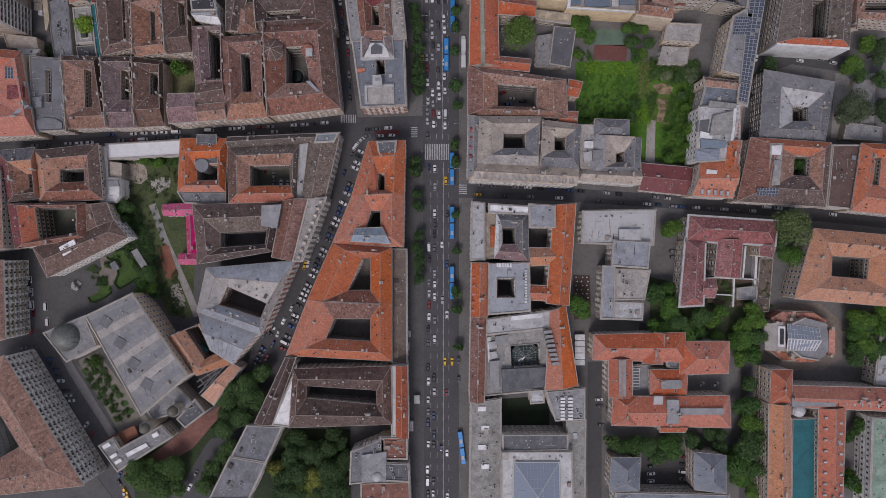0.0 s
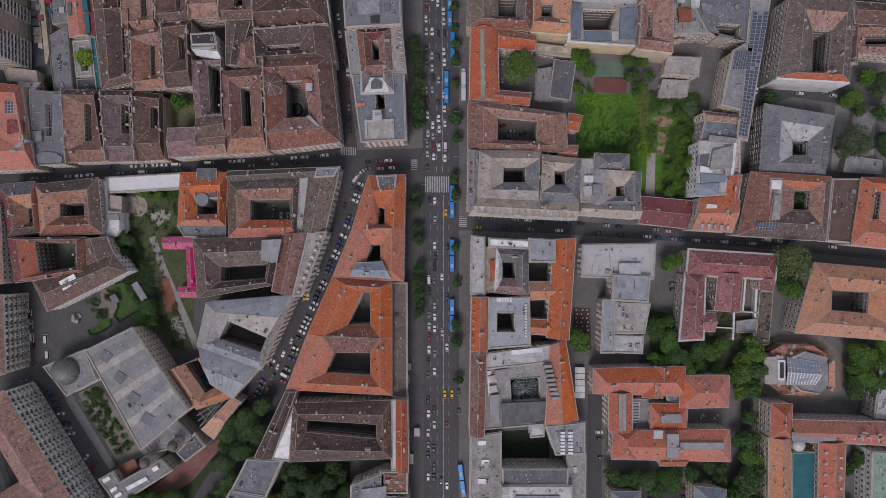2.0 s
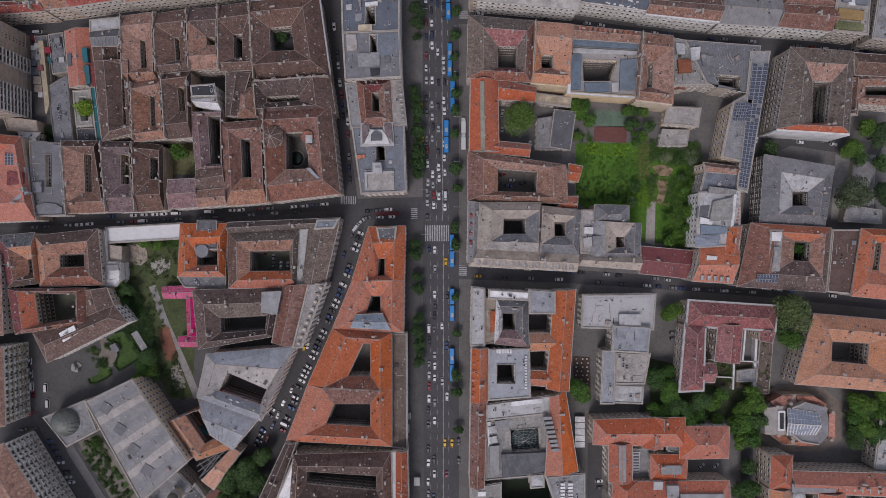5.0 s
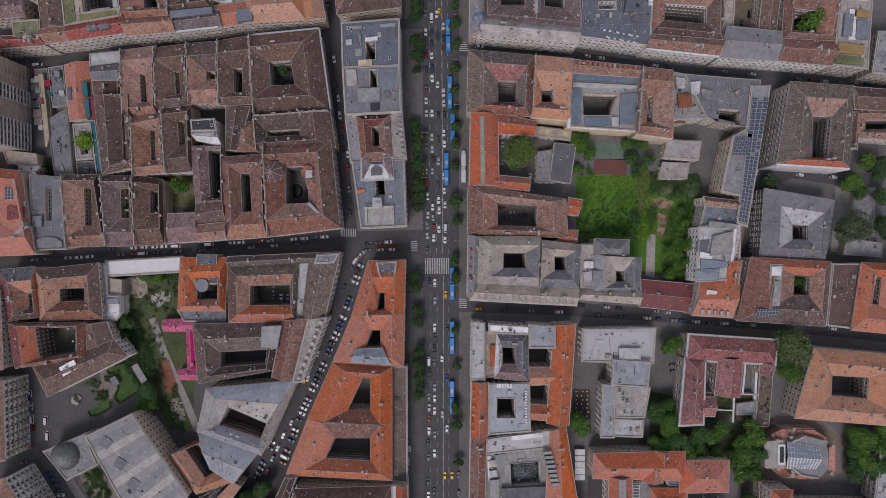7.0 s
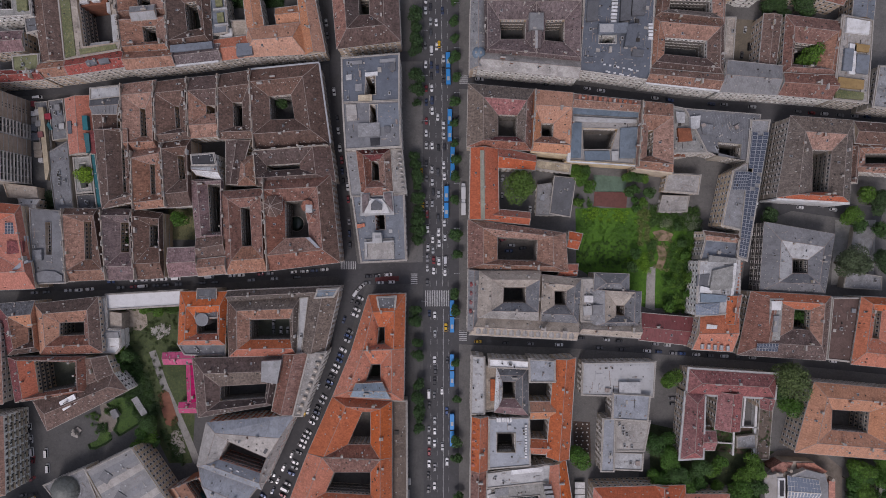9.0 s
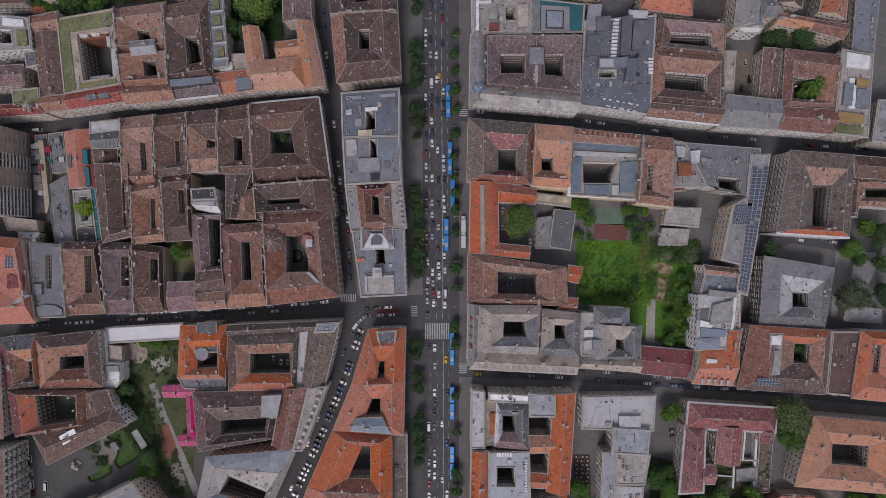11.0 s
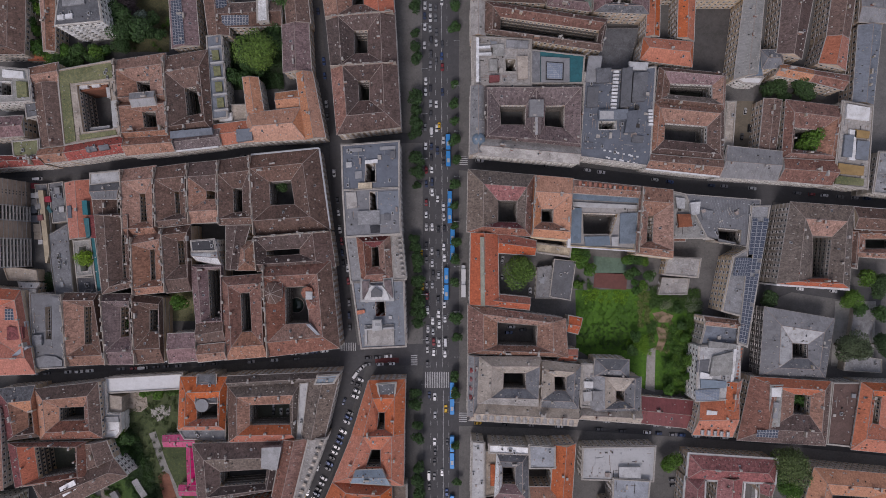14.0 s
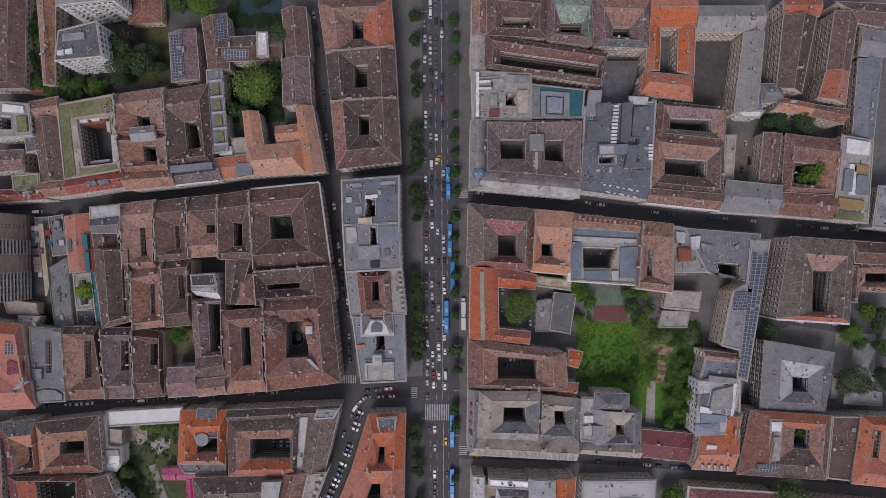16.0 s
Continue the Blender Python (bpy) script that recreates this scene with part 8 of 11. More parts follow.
for base, z, tint in ((((-89.2, -15.0)), 20.0, GLASS), ((-91.4, -18.6), 20.0, GLASS), ((-93.2, -21.9), 20.0, GLASS), ((-95.0, -25.3), 20.0, GLASS), ((-113.7, -35.2), 20.6, ALU), ((-110.1, -36.5), 20.6, ALU), ((-105.9, -38.6), 20.6, ALU)):
    m = Matrix.Translation((base[0], base[1], z)) @ Matrix.Rotation(radians(60), 4, 'Z')
    window = Shape()
    window.box(-1.3, -0.8, -0.6, 1.3, 0.8, 0.35)
    part('roof_window', window, tint, sheet_house, at=m)
truss = Shape()
for a, b in (((-134.5, -72.6), (-117.3, -62.1)), ((-133.9, -75.6), (-119.1, -64.5)), ((-133.3, -79.0), (-117.9, -65.8)), ((-133.3, -70.7), (-127.1, -78.1)), ((-129.0, -68.2), (-123.1, -74.4)), ((-124.1, -65.8), (-119.7, -70.1)), ((-133.3, -79.0), (-124.1, -67.0)), ((-129.0, -75.6), (-119.1, -63.3))):
    truss.bar((*a, 12.6), (*b, 12.6), 0.5, 0.4)
part('roof_truss', truss, STEEL, truss_house)
box_on(truss_house, 'court_glazing', [(-137.0, -54.4), (-131.7, -57.6), (-129.8, -56.0), (-134.8, -52.3)], 0.5, 8.0, SHEET, C['teal'], '')
box_on(mid_corner, 'turret', disc(*(-72.1, 105.8), 3.4, 8), 0.5, 22.6, TILE, C['mid'], '')
box_on(mid_corner, 'turret_cap', [(-72.9, 106.5), (-69.3, 106.5), (-69.3, 102.3), (-72.9, 102.3)], 22.6, 23.3, SHEET, C['pale'], '')
box_on(mid_corner, 'valley_sheet', [(-72.8, 89.0), (-70.7, 89.3), (-63.2, 81.5), (-63.8, 80.3)], 19.5, 23.2, SHEET, C['mist'], '')
box_on(roof_court, 'round_bay', disc(*(-129.6, 45.0), 3.6, 16), 0.5, 18.8, SHEET, C['lead'], '')
box_on(white_house, 'roof_deck', [(-184.3, 48.4), (-177.5, 47.5), (-177.5, 38.8), (-184.3, 39.4)], 0.5, 9.0, FELT, C['sand'], '')
box_on(white_house, 'roof_house', [(-190.0, 37.2), (-177.6, 37.5), (-177.3, 34.4), (-189.7, 34.1)], 10.8, 12.6, SHEET, C['grey'], '')
box_on(rose_strip, 'cornice', [(108.9, 172.5), (148.3, 168.3), (148.3, 167.4), (108.9, 171.6)], 18.6, 19.3, PLASTER, C['white'], '')
rotunda = tagged(new('stair_tower'), 'round white stair tower with an eight-sided brown roof in a courtyard', 'tower')
rx, ry = (-91.0, 105.6)
box_on(rotunda, 'wall', disc(rx, ry, 5.4, 16), 0.5, 23.0, PLASTER, C['white'])
cone, rim = Shape(), disc(rx, ry, 6.2, 8, 0.39)
for a, b in zip(rim, rim[1:] + rim[:1]):
    cone.face([(*a, 23.0), (*b, 23.0), (rx, ry, 26.2)])
    cone.face([(*a, 22.7), (*b, 22.7), (*b, 23.0), (*a, 23.0)])
part('roof', cone, TILE, rotunda, C['brown'])
ribs = Shape()
for a in rim:
    ribs.bar((*a, 23.0), (rx, ry, 26.2), 0.3, 0.1)
part('ridge_cap', ribs, MORTAR, rotunda)
for k in range(4):
    for t in range(5):
        p = disc(rx, ry, 5.42, 16)
        a, b = p[(k * 2 - 4) % 16], p[(k * 2 - 3) % 16]
        m = Matrix.Translation((*lerp(a, b, 0.5), 2.0 + t * 3.5)) @ Matrix.Rotation(math.atan2(b[1] - a[1], b[0] - a[0]) + math.pi, 4, 'Z')
        part('window', WINDOW, [], rotunda, at=m)
gutter = Shape()
gutter.bar((-103.5, 179.9, 18.0), (-66.9, 183.5, 18.0), 0.9, 0.15)
gutter.bar((-66.6, 183.3, 18.0), (-60.6, 139.9, 18.0), 0.9, 0.15)
part('gutter', gutter, ALU, brown_corner, None, 'pale metal gutter along the eaves')
tree(*(-90.1, 163.6), 4.5, colour=(0.03, 0.07, 0.015))
box_on(umber_house, 'blank_wall', [(178.7, 110.3), (178.7, 109.4), (217.6, 106.8), (217.6, 107.9)], 0.4, 20.2, PLASTER, C['white'], 'white rendered blank end wall')
hip_house([(-46.5, 10.6), (-48.9, 4.5), (-28.4, 3.3), (-32.6, 11.2)], 21, 1.5, 'azure', kind='sheet', along='EW', chim=0, label='glazed blue-grey roof over the court wing')
flat_house([(-35.0, 57.0), (-33.8, 49.5), (-25.9, 49.8), (-25.3, 57.6)], 21, 'slate', units=0, vents=4, blind=True, label='dark roof deck at the tip of the wedge-shaped block')
box_on(corner_house, 'attic_block', [(-41.9, 88.3), (-26.2, 88.9), (-25.9, 77.7), (-41.9, 77.4)], 20, 20.9, FELT, C['stone'], 'grey terrace deck')
box_on(corner_house, 'terrace_beam', [(-41.5, 87.5), (-40.6, 87.5), (-40.3, 78.5), (-41.2, 78.5)], 20.9, 22.0, PLASTER, C['pale'])
box_on(corner_house, 'stair_tower', [(-37.1, 91.6), (-32.6, 91.6), (-32.0, 86.3), (-37.1, 86.0)], 20, 26, PLASTER, C['pale'], 'white stair tower')
box_on(corner_house, 'stair_roof', [(-35.7, 90.1), (-33.0, 90.1), (-33.0, 88.6), (-35.7, 88.6)], 26, 26.3, SHEET, C['grey'])
box_on(corner_house, 'tower_arm', [(-41.7, 86.7), (-26.1, 87.6), (-26.1, 86.7), (-41.7, 85.8)], 20, 23, PLASTER, C['pale'])
box_on(corner_house, 'attic_wall', [(-44.0, 113.3), (-44.0, 100.7), (-25.9, 101.3), (-26.8, 113.9), (-32.0, 113.6), (-32.0, 110.0), (-38.9, 110.0), (-38.9, 113.3)], 20, 21.6, PLASTER, C['pale'], 'white attic walls')
box_on(corner_house, 'attic_roof', [(-43.0, 111.9), (-39.1, 112.2), (-39.7, 106.8), (-42.7, 101.9)], 20, 23.0, TILE, C['mauve'])
box_on(corner_house, 'attic_roof', [(-31.6, 112.2), (-27.7, 112.8), (-26.5, 102.8), (-30.4, 107.4)], 20, 23.0, TILE, C['mauve'])
box_on(corner_house, 'gable_front', [(-40.3, 107.4), (-37.9, 109.5), (-32.5, 109.5), (-30.1, 106.8), (-28.3, 102.2), (-41.8, 101.9)], 20, 22.4, PLASTER, C['white'])
box_on(corner_house, 'gable_roof', [(-38.1, 106.8), (-36.0, 108.9), (-32.4, 106.8), (-32.4, 103.8), (-38.1, 103.5)], 20, 24.2, SHEET, C['slate'])
box_on(corner_house, 'roof_hatch', [(-29.0, 93.4), (-27.1, 93.4), (-27.1, 91.6), (-29.0, 91.6)], 20, 20.8, SHEET, C['pale'])
box_on(corner_house, 'roof_hatch', [(-46.1, 96.1), (-41.9, 96.7), (-41.6, 94.9), (-45.8, 94.0)], 20, 21.2, TILE, C['brick'])
solar_field(solar_house, (165.9, 145.6, 19.7), (174.7, 145.6, 19.7), (162.6, 78.4, 19.7), (158.4, 79.6, 19.7), 3, 34)
solar_field(solar_a, (-148.5, 264.3, 13.7), (-141.6, 264.0, 16.3), (-139.7, 240.2, 16.3), (-146.9, 240.2, 13.7), 4, 14, skip=0)
solar_field(solar_b, (-123.3, 272.3, 17), (-118.6, 274.4, 14.6), (-117.4, 260.3, 14.6), (-122.7, 258.9, 17), 4, 8, skip=0)
solar_field(solar_c, (-119.5, 255.1, 17.4), (-104.8, 255.4, 17.4), (-105.7, 251.1, 14.6), (-120.1, 250.4, 14.6), 9, 4, skip=0)
balconies(tower_block, (-203.6, 246.2), (-179.0, 248.6), 4, 8, 27, 'white')
balconies(tower_block, (-179.0, 248.6), (-181.7, 267.0), 3, 8, 27, 'white')
balconies(tower_north, (-201.0, 274.2), (-171.6, 277.1), 4, 8, 30, 'white')
balconies(tower_north, (-171.6, 277.1), (-174.5, 294.7), 3, 8, 30, 'white')
box_on(tower_block, 'lift_house', [(-199.2, 259.9), (-187.9, 261.0), (-187.6, 257.5), (-199.2, 256.0)], 27, 28.2, FELT, C['grey'], '')
box_on(tower_block, 'fan_unit', [(-201.8, 251.2), (-198.3, 251.8), (-198.3, 249.2), (-201.8, 248.9)], 27, 28.4, SHEET, C['white'], '')
box_on(tower_block, 'fan_unit', [(-197.4, 251.8), (-193.9, 252.4), (-193.9, 249.8), (-197.4, 249.5)], 27, 28.4, SHEET, C['white'], '')
dome(dome_hall, -205.3, -48.0, 14.0, 7.4, 6.5, SHEET, (0.15, 0.16, 0.145), ribs=1, seg=32)
box_on(temple, 'roof_light', disc(-180.5, -39.0, 3.9, 4, radians(12)), 20.0, 20.45, SHEET, C['slate'])
box_on(temple, 'roof_light', disc(-172.9, -50.2, 3.9, 4, radians(12)), 20.0, 20.45, SHEET, C['slate'])
box_on(temple, 'roof_light', disc(-165.6, -61.1, 3.9, 4, radians(12)), 20.0, 20.45, SHEET, C['slate'])
box_on(temple, 'roof_light', disc(-158.4, -72.2, 3.9, 4, radians(12)), 20.0, 20.45, SHEET, C['slate'])
box_on(temple_gate, 'tower_shaft', disc(-158.1, -95.1, 2.7, 8), 0.4, 22.0, PLASTER, C['beige'])
box_on(temple_gate, 'tower_gallery', disc(-158.1, -95.1, 3.3, 12), 20.0, 23.0, STONE)
dome(temple_gate, -158.1, -95.1, 23.0, 2.9, 3.4, SHEET, (0.13, 0.12, 0.09), name='tower_dome', seg=16, ribs=1)
box_on(temple_gate, 'tower_shaft', disc(-143.4, -86.1, 2.7, 8), 0.4, 22.0, PLASTER, C['beige'])
box_on(temple_gate, 'tower_gallery', disc(-143.4, -86.1, 3.3, 12), 20.0, 23.0, STONE)
dome(temple_gate, -143.4, -86.1, 23.0, 2.9, 3.4, SHEET, (0.13, 0.12, 0.09), name='tower_dome', seg=16, ribs=1)
box_on(temple_front, 'roof_light', [(-186.4, -107.7), (-182.7, -105.6), (-181.5, -107.4), (-185.2, -109.6)], 12.2, 13.0, SHEET, C['white'], '')
box_on(temple_front, 'roof_light', [(-182.1, -113.3), (-178.7, -111.1), (-177.8, -112.7), (-181.2, -114.8)], 12.2, 13.0, SHEET, C['white'], '')
box_on(temple_front, 'roof_light', [(-179.6, -116.4), (-176.2, -114.2), (-175.3, -115.7), (-178.7, -117.9)], 12.2, 13.0, SHEET, C['white'], '')
box_on(temple_front, 'roof_light', [(-173.5, -111.7), (-162.3, -105.9), (-161.1, -107.7), (-172.2, -113.6)], 12.2, 13.0, SHEET, C['white'], '')
box_on(temple_front, 'roof_light', [(-159.3, -101.5), (-156.5, -100.0), (-155.2, -101.8), (-158.0, -103.4)], 12.2, 13.0, SHEET, C['white'], '')
slab('terrace', [(-187.5, -105.9), (-172.1, -98.2), (-169.3, -103.7), (-183.0, -111.7)], 6.0, YARD, C['rust'], 'rust-coloured terrace between temple blocks', 'terrace', 'structure')
slab('brick_plaza', [(-182.1, -127.0), (-158.1, -111.7), (-140.5, -97.3), (-124.5, -87.7), (-122.9, -90.9), (-142.1, -113.3), (-174.1, -130.9)], 0.22, YARD, (0.215, 0.1, 0.08), 'red brick paved plaza beside the temple', 'plaza', 'structure')
glass_pyramid(bank_hall, [(38.0, -113.8), (62.2, -113.8), (62.8, -147.6), (37.4, -147.6)], 20.8, 5, 14)
box_on(bank_hall, 'light_lantern', [(31.3, -108.3), (34.9, -108.3), (34.9, -112.5), (31.3, -112.5)], 20, 22, STONE, None, '')
glass_pyramid(dome_house, [(40.6, -53.4), (50.0, -52.8), (52.8, -55.9), (52.8, -62.2), (50.3, -64.7), (40.6, -65.3), (38.1, -62.5), (38.1, -56.3)], 8.5, 2.2, 5, DARKGLASS, 0.18)
box_on(dome_house, 'duct', [(24.6, -50.7), (28.9, -50.1), (29.5, -53.8), (25.2, -54.4)], 13, 14.5, SHEET, C['pale'], '')
box_on(dome_house, 'duct', [(25.2, -56.2), (29.2, -55.6), (29.8, -59.3), (25.8, -59.9)], 13, 14.5, SHEET, C['pale'], '')
box_on(dome_house, 'duct', [(25.8, -61.8), (29.5, -61.2), (30.1, -64.8), (26.4, -65.5)], 13, 14.5, SHEET, C['pale'], '')
box_on(dome_house, 'duct', [(26.4, -67.3), (29.8, -66.7), (30.4, -70.4), (27.0, -71.0)], 13, 14.5, SHEET, C['pale'], '')
box_on(dome_house, 'duct', [(27.0, -72.8), (30.1, -72.2), (30.7, -75.9), (27.7, -76.5)], 13, 14.5, SHEET, C['pale'], '')
box_on(dome_house, 'plant_room', [(25.1, -61.0), (30.6, -60.4), (30.6, -76.3), (25.7, -76.9)], 13, 15.5, SHEET, C['grey'], '')
box_on(dome_house, 'flat_deck', [(31.8, -65.2), (55.7, -64.0), (55.7, -74.4), (32.4, -78.0)], 13, 16, FELT, C['slate'], '')
box_on(grey_north, 'roof_light', [(36.8, -36.2), (53.6, -34.4), (53.6, -36.8), (36.8, -38.6)], 17, 18, SHEET, C['white'], '')
box_on(orange_east, 'roof_light', [(53.7, -43.7), (57.9, -43.4), (58.2, -44.9), (54.0, -45.2)], 18, 21.2, SHEET, C['grey'], '')
box_on(orange_east, 'roof_light', [(54.3, -46.1), (58.5, -45.8), (58.8, -47.3), (54.6, -47.6)], 18, 21.2, SHEET, C['grey'], '')
box_on(orange_east, 'roof_light', [(54.9, -48.5), (59.1, -48.2), (59.4, -49.7), (55.2, -50.0)], 18, 21.2, SHEET, C['grey'], '')
box_on(orange_east, 'roof_light', [(55.5, -51.0), (59.7, -50.6), (60.0, -52.2), (55.8, -52.5)], 18, 21.2, SHEET, C['grey'], '')
box_on(orange_east, 'roof_light', [(56.1, -53.4), (60.3, -53.1), (60.6, -54.6), (56.4, -54.9)], 18, 21.2, SHEET, C['grey'], '')
box_on(orange_east, 'roof_light', [(56.7, -55.8), (60.9, -55.5), (61.2, -57.0), (57.0, -57.3)], 18, 21.2, SHEET, C['grey'], '')
box_on(orange_east, 'roof_light', [(57.3, -58.2), (61.5, -57.9), (61.8, -59.4), (57.6, -59.7)], 18, 21.2, SHEET, C['grey'], '')
box_on(orange_east, 'roof_light', [(57.9, -60.6), (62.1, -60.3), (62.4, -61.8), (58.2, -62.1)], 18, 21.2, SHEET, C['grey'], '')
box_on(glass_offices, 'penthouse', [(81.5, 225.1), (89.6, 225.7), (89.0, 218.2), (81.8, 217.6)], 19, 22, FELT, C['slate'], '')
box_on(glass_offices, 'penthouse', [(82.9, 203.1), (98.5, 203.4), (98.5, 198.0), (82.9, 197.7)], 19, 22.5, SHEET, C['blue'], '')
box_on(glass_offices, 'penthouse', [(95.6, 225.4), (101.1, 226.0), (99.9, 205.0), (94.4, 204.4)], 19, 22, SHEET, C['slate'], '')
box_on(glass_offices, 'penthouse', [(101.8, 223.1), (109.6, 223.7), (107.8, 208.1), (100.6, 207.5)], 19, 21.5, FELT, C['slate'], '')
box_on(glass_offices, 'penthouse', [(77.4, 215.8), (83.4, 216.1), (82.8, 205.2), (76.8, 204.6)], 19, 20.4, SHEET, C['slate'], '')
box_on(glass_offices, 'penthouse', [(101.6, 190.1), (107.6, 189.5), (107.0, 185.9), (101.0, 186.5)], 19, 20.3, SHEET, C['slate'], '')
box_on(glass_offices, 'penthouse', [(77.9, 232.4), (85.2, 232.4), (83.4, 218.5), (76.1, 218.5)], 18.9, 20.6, SHEET, C['grey'], '')
box_on(glass_offices, 'penthouse', [(99.3, 229.3), (109.9, 228.7), (109.0, 224.5), (99.9, 225.1)], 18.9, 20.8, SHEET, C['pale'], '')
box_on(glass_offices, 'penthouse', [(83.4, 202.4), (90.6, 202.4), (90.6, 198.2), (83.4, 198.2)], 18.9, 23, SHEET, C['pale'], '')
box_on(glass_offices, 'penthouse', [(98.4, 202.4), (103.8, 203.0), (102.0, 191.0), (96.6, 191.0)], 18.9, 23, SHEET, C['ink'], '')
box_on(glass_offices, 'roof_window', [(86.1, 182.4), (87.3, 182.4), (87.3, 181.6), (86.1, 181.6)], 19, 19.35, SHEET, C['white'], '')
box_on(glass_offices, 'roof_window', [(89.1, 181.9), (90.3, 181.9), (90.3, 181.1), (89.1, 181.1)], 19, 19.35, SHEET, C['white'], '')
box_on(glass_offices, 'roof_window', [(92.1, 181.4), (93.4, 181.4), (93.4, 180.6), (92.1, 180.6)], 19, 19.35, SHEET, C['white'], '')
box_on(glass_offices, 'roof_window', [(93.4, 180.9), (94.6, 180.9), (94.6, 180.2), (93.4, 180.2)], 19, 19.35, SHEET, C['white'], '')
box_on(glass_offices, 'roof_window', [(96.4, 180.4), (97.6, 180.4), (97.6, 179.7), (96.4, 179.7)], 19, 19.35, SHEET, C['white'], '')
box_on(glass_offices, 'roof_window', [(99.4, 180.0), (100.6, 180.0), (100.6, 179.2), (99.4, 179.2)], 19, 19.35, SHEET, C['white'], '')
box_on(glass_offices, 'roof_window', [(100.6, 179.5), (101.8, 179.5), (101.8, 178.7), (100.6, 178.7)], 19, 19.35, SHEET, C['white'], '')
box_on(glass_offices, 'roof_window', [(103.7, 179.0), (104.9, 179.0), (104.9, 178.2), (103.7, 178.2)], 19, 19.35, SHEET, C['white'], '')
box_on(glass_offices, 'roof_window', [(87.3, 178.7), (88.5, 178.7), (88.5, 178.0), (87.3, 178.0)], 19, 19.35, SHEET, C['white'], '')
box_on(glass_offices, 'roof_window', [(88.5, 178.3), (89.7, 178.3), (89.7, 177.5), (88.5, 177.5)], 19, 19.35, SHEET, C['white'], '')
box_on(glass_offices, 'roof_window', [(91.5, 177.8), (92.7, 177.8), (92.7, 177.0), (91.5, 177.0)], 19, 19.35, SHEET, C['white'], '')
box_on(glass_offices, 'roof_window', [(94.6, 177.3), (95.8, 177.3), (95.8, 176.5), (94.6, 176.5)], 19, 19.35, SHEET, C['white'], '')
box_on(glass_offices, 'roof_window', [(95.8, 176.8), (97.0, 176.8), (97.0, 176.0), (95.8, 176.0)], 19, 19.35, SHEET, C['white'], '')
box_on(glass_offices, 'roof_window', [(98.8, 176.3), (100.0, 176.3), (100.0, 175.6), (98.8, 175.6)], 19, 19.35, SHEET, C['white'], '')
box_on(glass_offices, 'roof_window', [(101.8, 175.8), (103.1, 175.8), (103.1, 175.1), (101.8, 175.1)], 19, 19.35, SHEET, C['white'], '')
box_on(glass_offices, 'roof_window', [(103.1, 175.3), (104.3, 175.3), (104.3, 174.6), (103.1, 174.6)], 19, 19.35, SHEET, C['white'], '')
litter(glass_offices, [(76.5, 223.7), (114.1, 226.7), (111.0, 173.6), (73.4, 178.8)], None, 19.0, 1.3)
box_on(glass_offices, 'pergola_frame', [(91.1, 224.4), (94.1, 224.4), (94.1, 223.2), (91.1, 223.2)], 19, 21, SHEET, C['white'], '')
box_on(glass_offices, 'pergola_frame', [(90.9, 222.5), (94.0, 222.5), (94.0, 221.3), (90.9, 221.3)], 19, 21, SHEET, C['white'], '')
box_on(glass_offices, 'pergola_frame', [(90.8, 220.6), (93.8, 220.6), (93.8, 219.4), (90.8, 219.4)], 19, 21, SHEET, C['white'], '')
box_on(glass_offices, 'pergola_frame', [(90.6, 218.7), (93.7, 218.7), (93.7, 217.4), (90.6, 217.4)], 19, 21, SHEET, C['white'], '')
box_on(glass_offices, 'pergola_frame', [(90.5, 216.7), (93.5, 216.7), (93.5, 215.5), (90.5, 215.5)], 19, 21, SHEET, C['white'], '')
box_on(glass_offices, 'pergola_frame', [(90.3, 214.8), (93.4, 214.8), (93.4, 213.6), (90.3, 213.6)], 19, 21, SHEET, C['white'], '')
box_on(glass_offices, 'pergola_frame', [(90.2, 212.9), (93.2, 212.9), (93.2, 211.7), (90.2, 211.7)], 19, 21, SHEET, C['white'], '')
box_on(glass_offices, 'pergola_frame', [(90.0, 210.9), (93.1, 210.9), (93.1, 209.7), (90.0, 209.7)], 19, 21, SHEET, C['white'], '')
box_on(glass_offices, 'pergola_frame', [(89.9, 209.0), (92.9, 209.0), (92.9, 207.8), (89.9, 207.8)], 19, 21, SHEET, C['white'], '')
box_on(glass_offices, 'pergola_frame', [(89.7, 207.1), (92.8, 207.1), (92.8, 205.9), (89.7, 205.9)], 19, 21, SHEET, C['white'], '')
box_on(glass_offices, 'pergola_frame', [(89.6, 205.1), (92.6, 205.1), (92.6, 203.9), (89.6, 203.9)], 19, 21, SHEET, C['white'], '')
box_on(glass_offices, 'fan_unit', [(109.9, 203.7), (112.3, 203.7), (112.3, 202.5), (109.9, 202.5)], 19, 20.6, SHEET, C['white'], '')
box_on(glass_offices, 'fan_unit', [(109.9, 201.9), (112.3, 201.9), (112.3, 200.7), (109.9, 200.7)], 19, 20.6, SHEET, C['white'], '')
box_on(glass_offices, 'fan_unit', [(109.9, 200.1), (112.3, 200.1), (112.3, 198.9), (109.9, 198.9)], 19, 20.6, SHEET, C['white'], '')
box_on(glass_offices, 'fan_unit', [(109.9, 198.3), (112.3, 198.3), (112.3, 197.0), (109.9, 197.0)], 19, 20.6, SHEET, C['white'], '')
box_on(glass_offices, 'fan_unit', [(109.9, 196.4), (112.3, 196.4), (112.3, 195.2), (109.9, 195.2)], 19, 20.6, SHEET, C['white'], '')
box_on(pale_house, 'roof_house', [(17.7, 241.7), (19.3, 241.7), (19.3, 218.2), (17.7, 218.2)], 19, 22, FELT, C['white'], '')
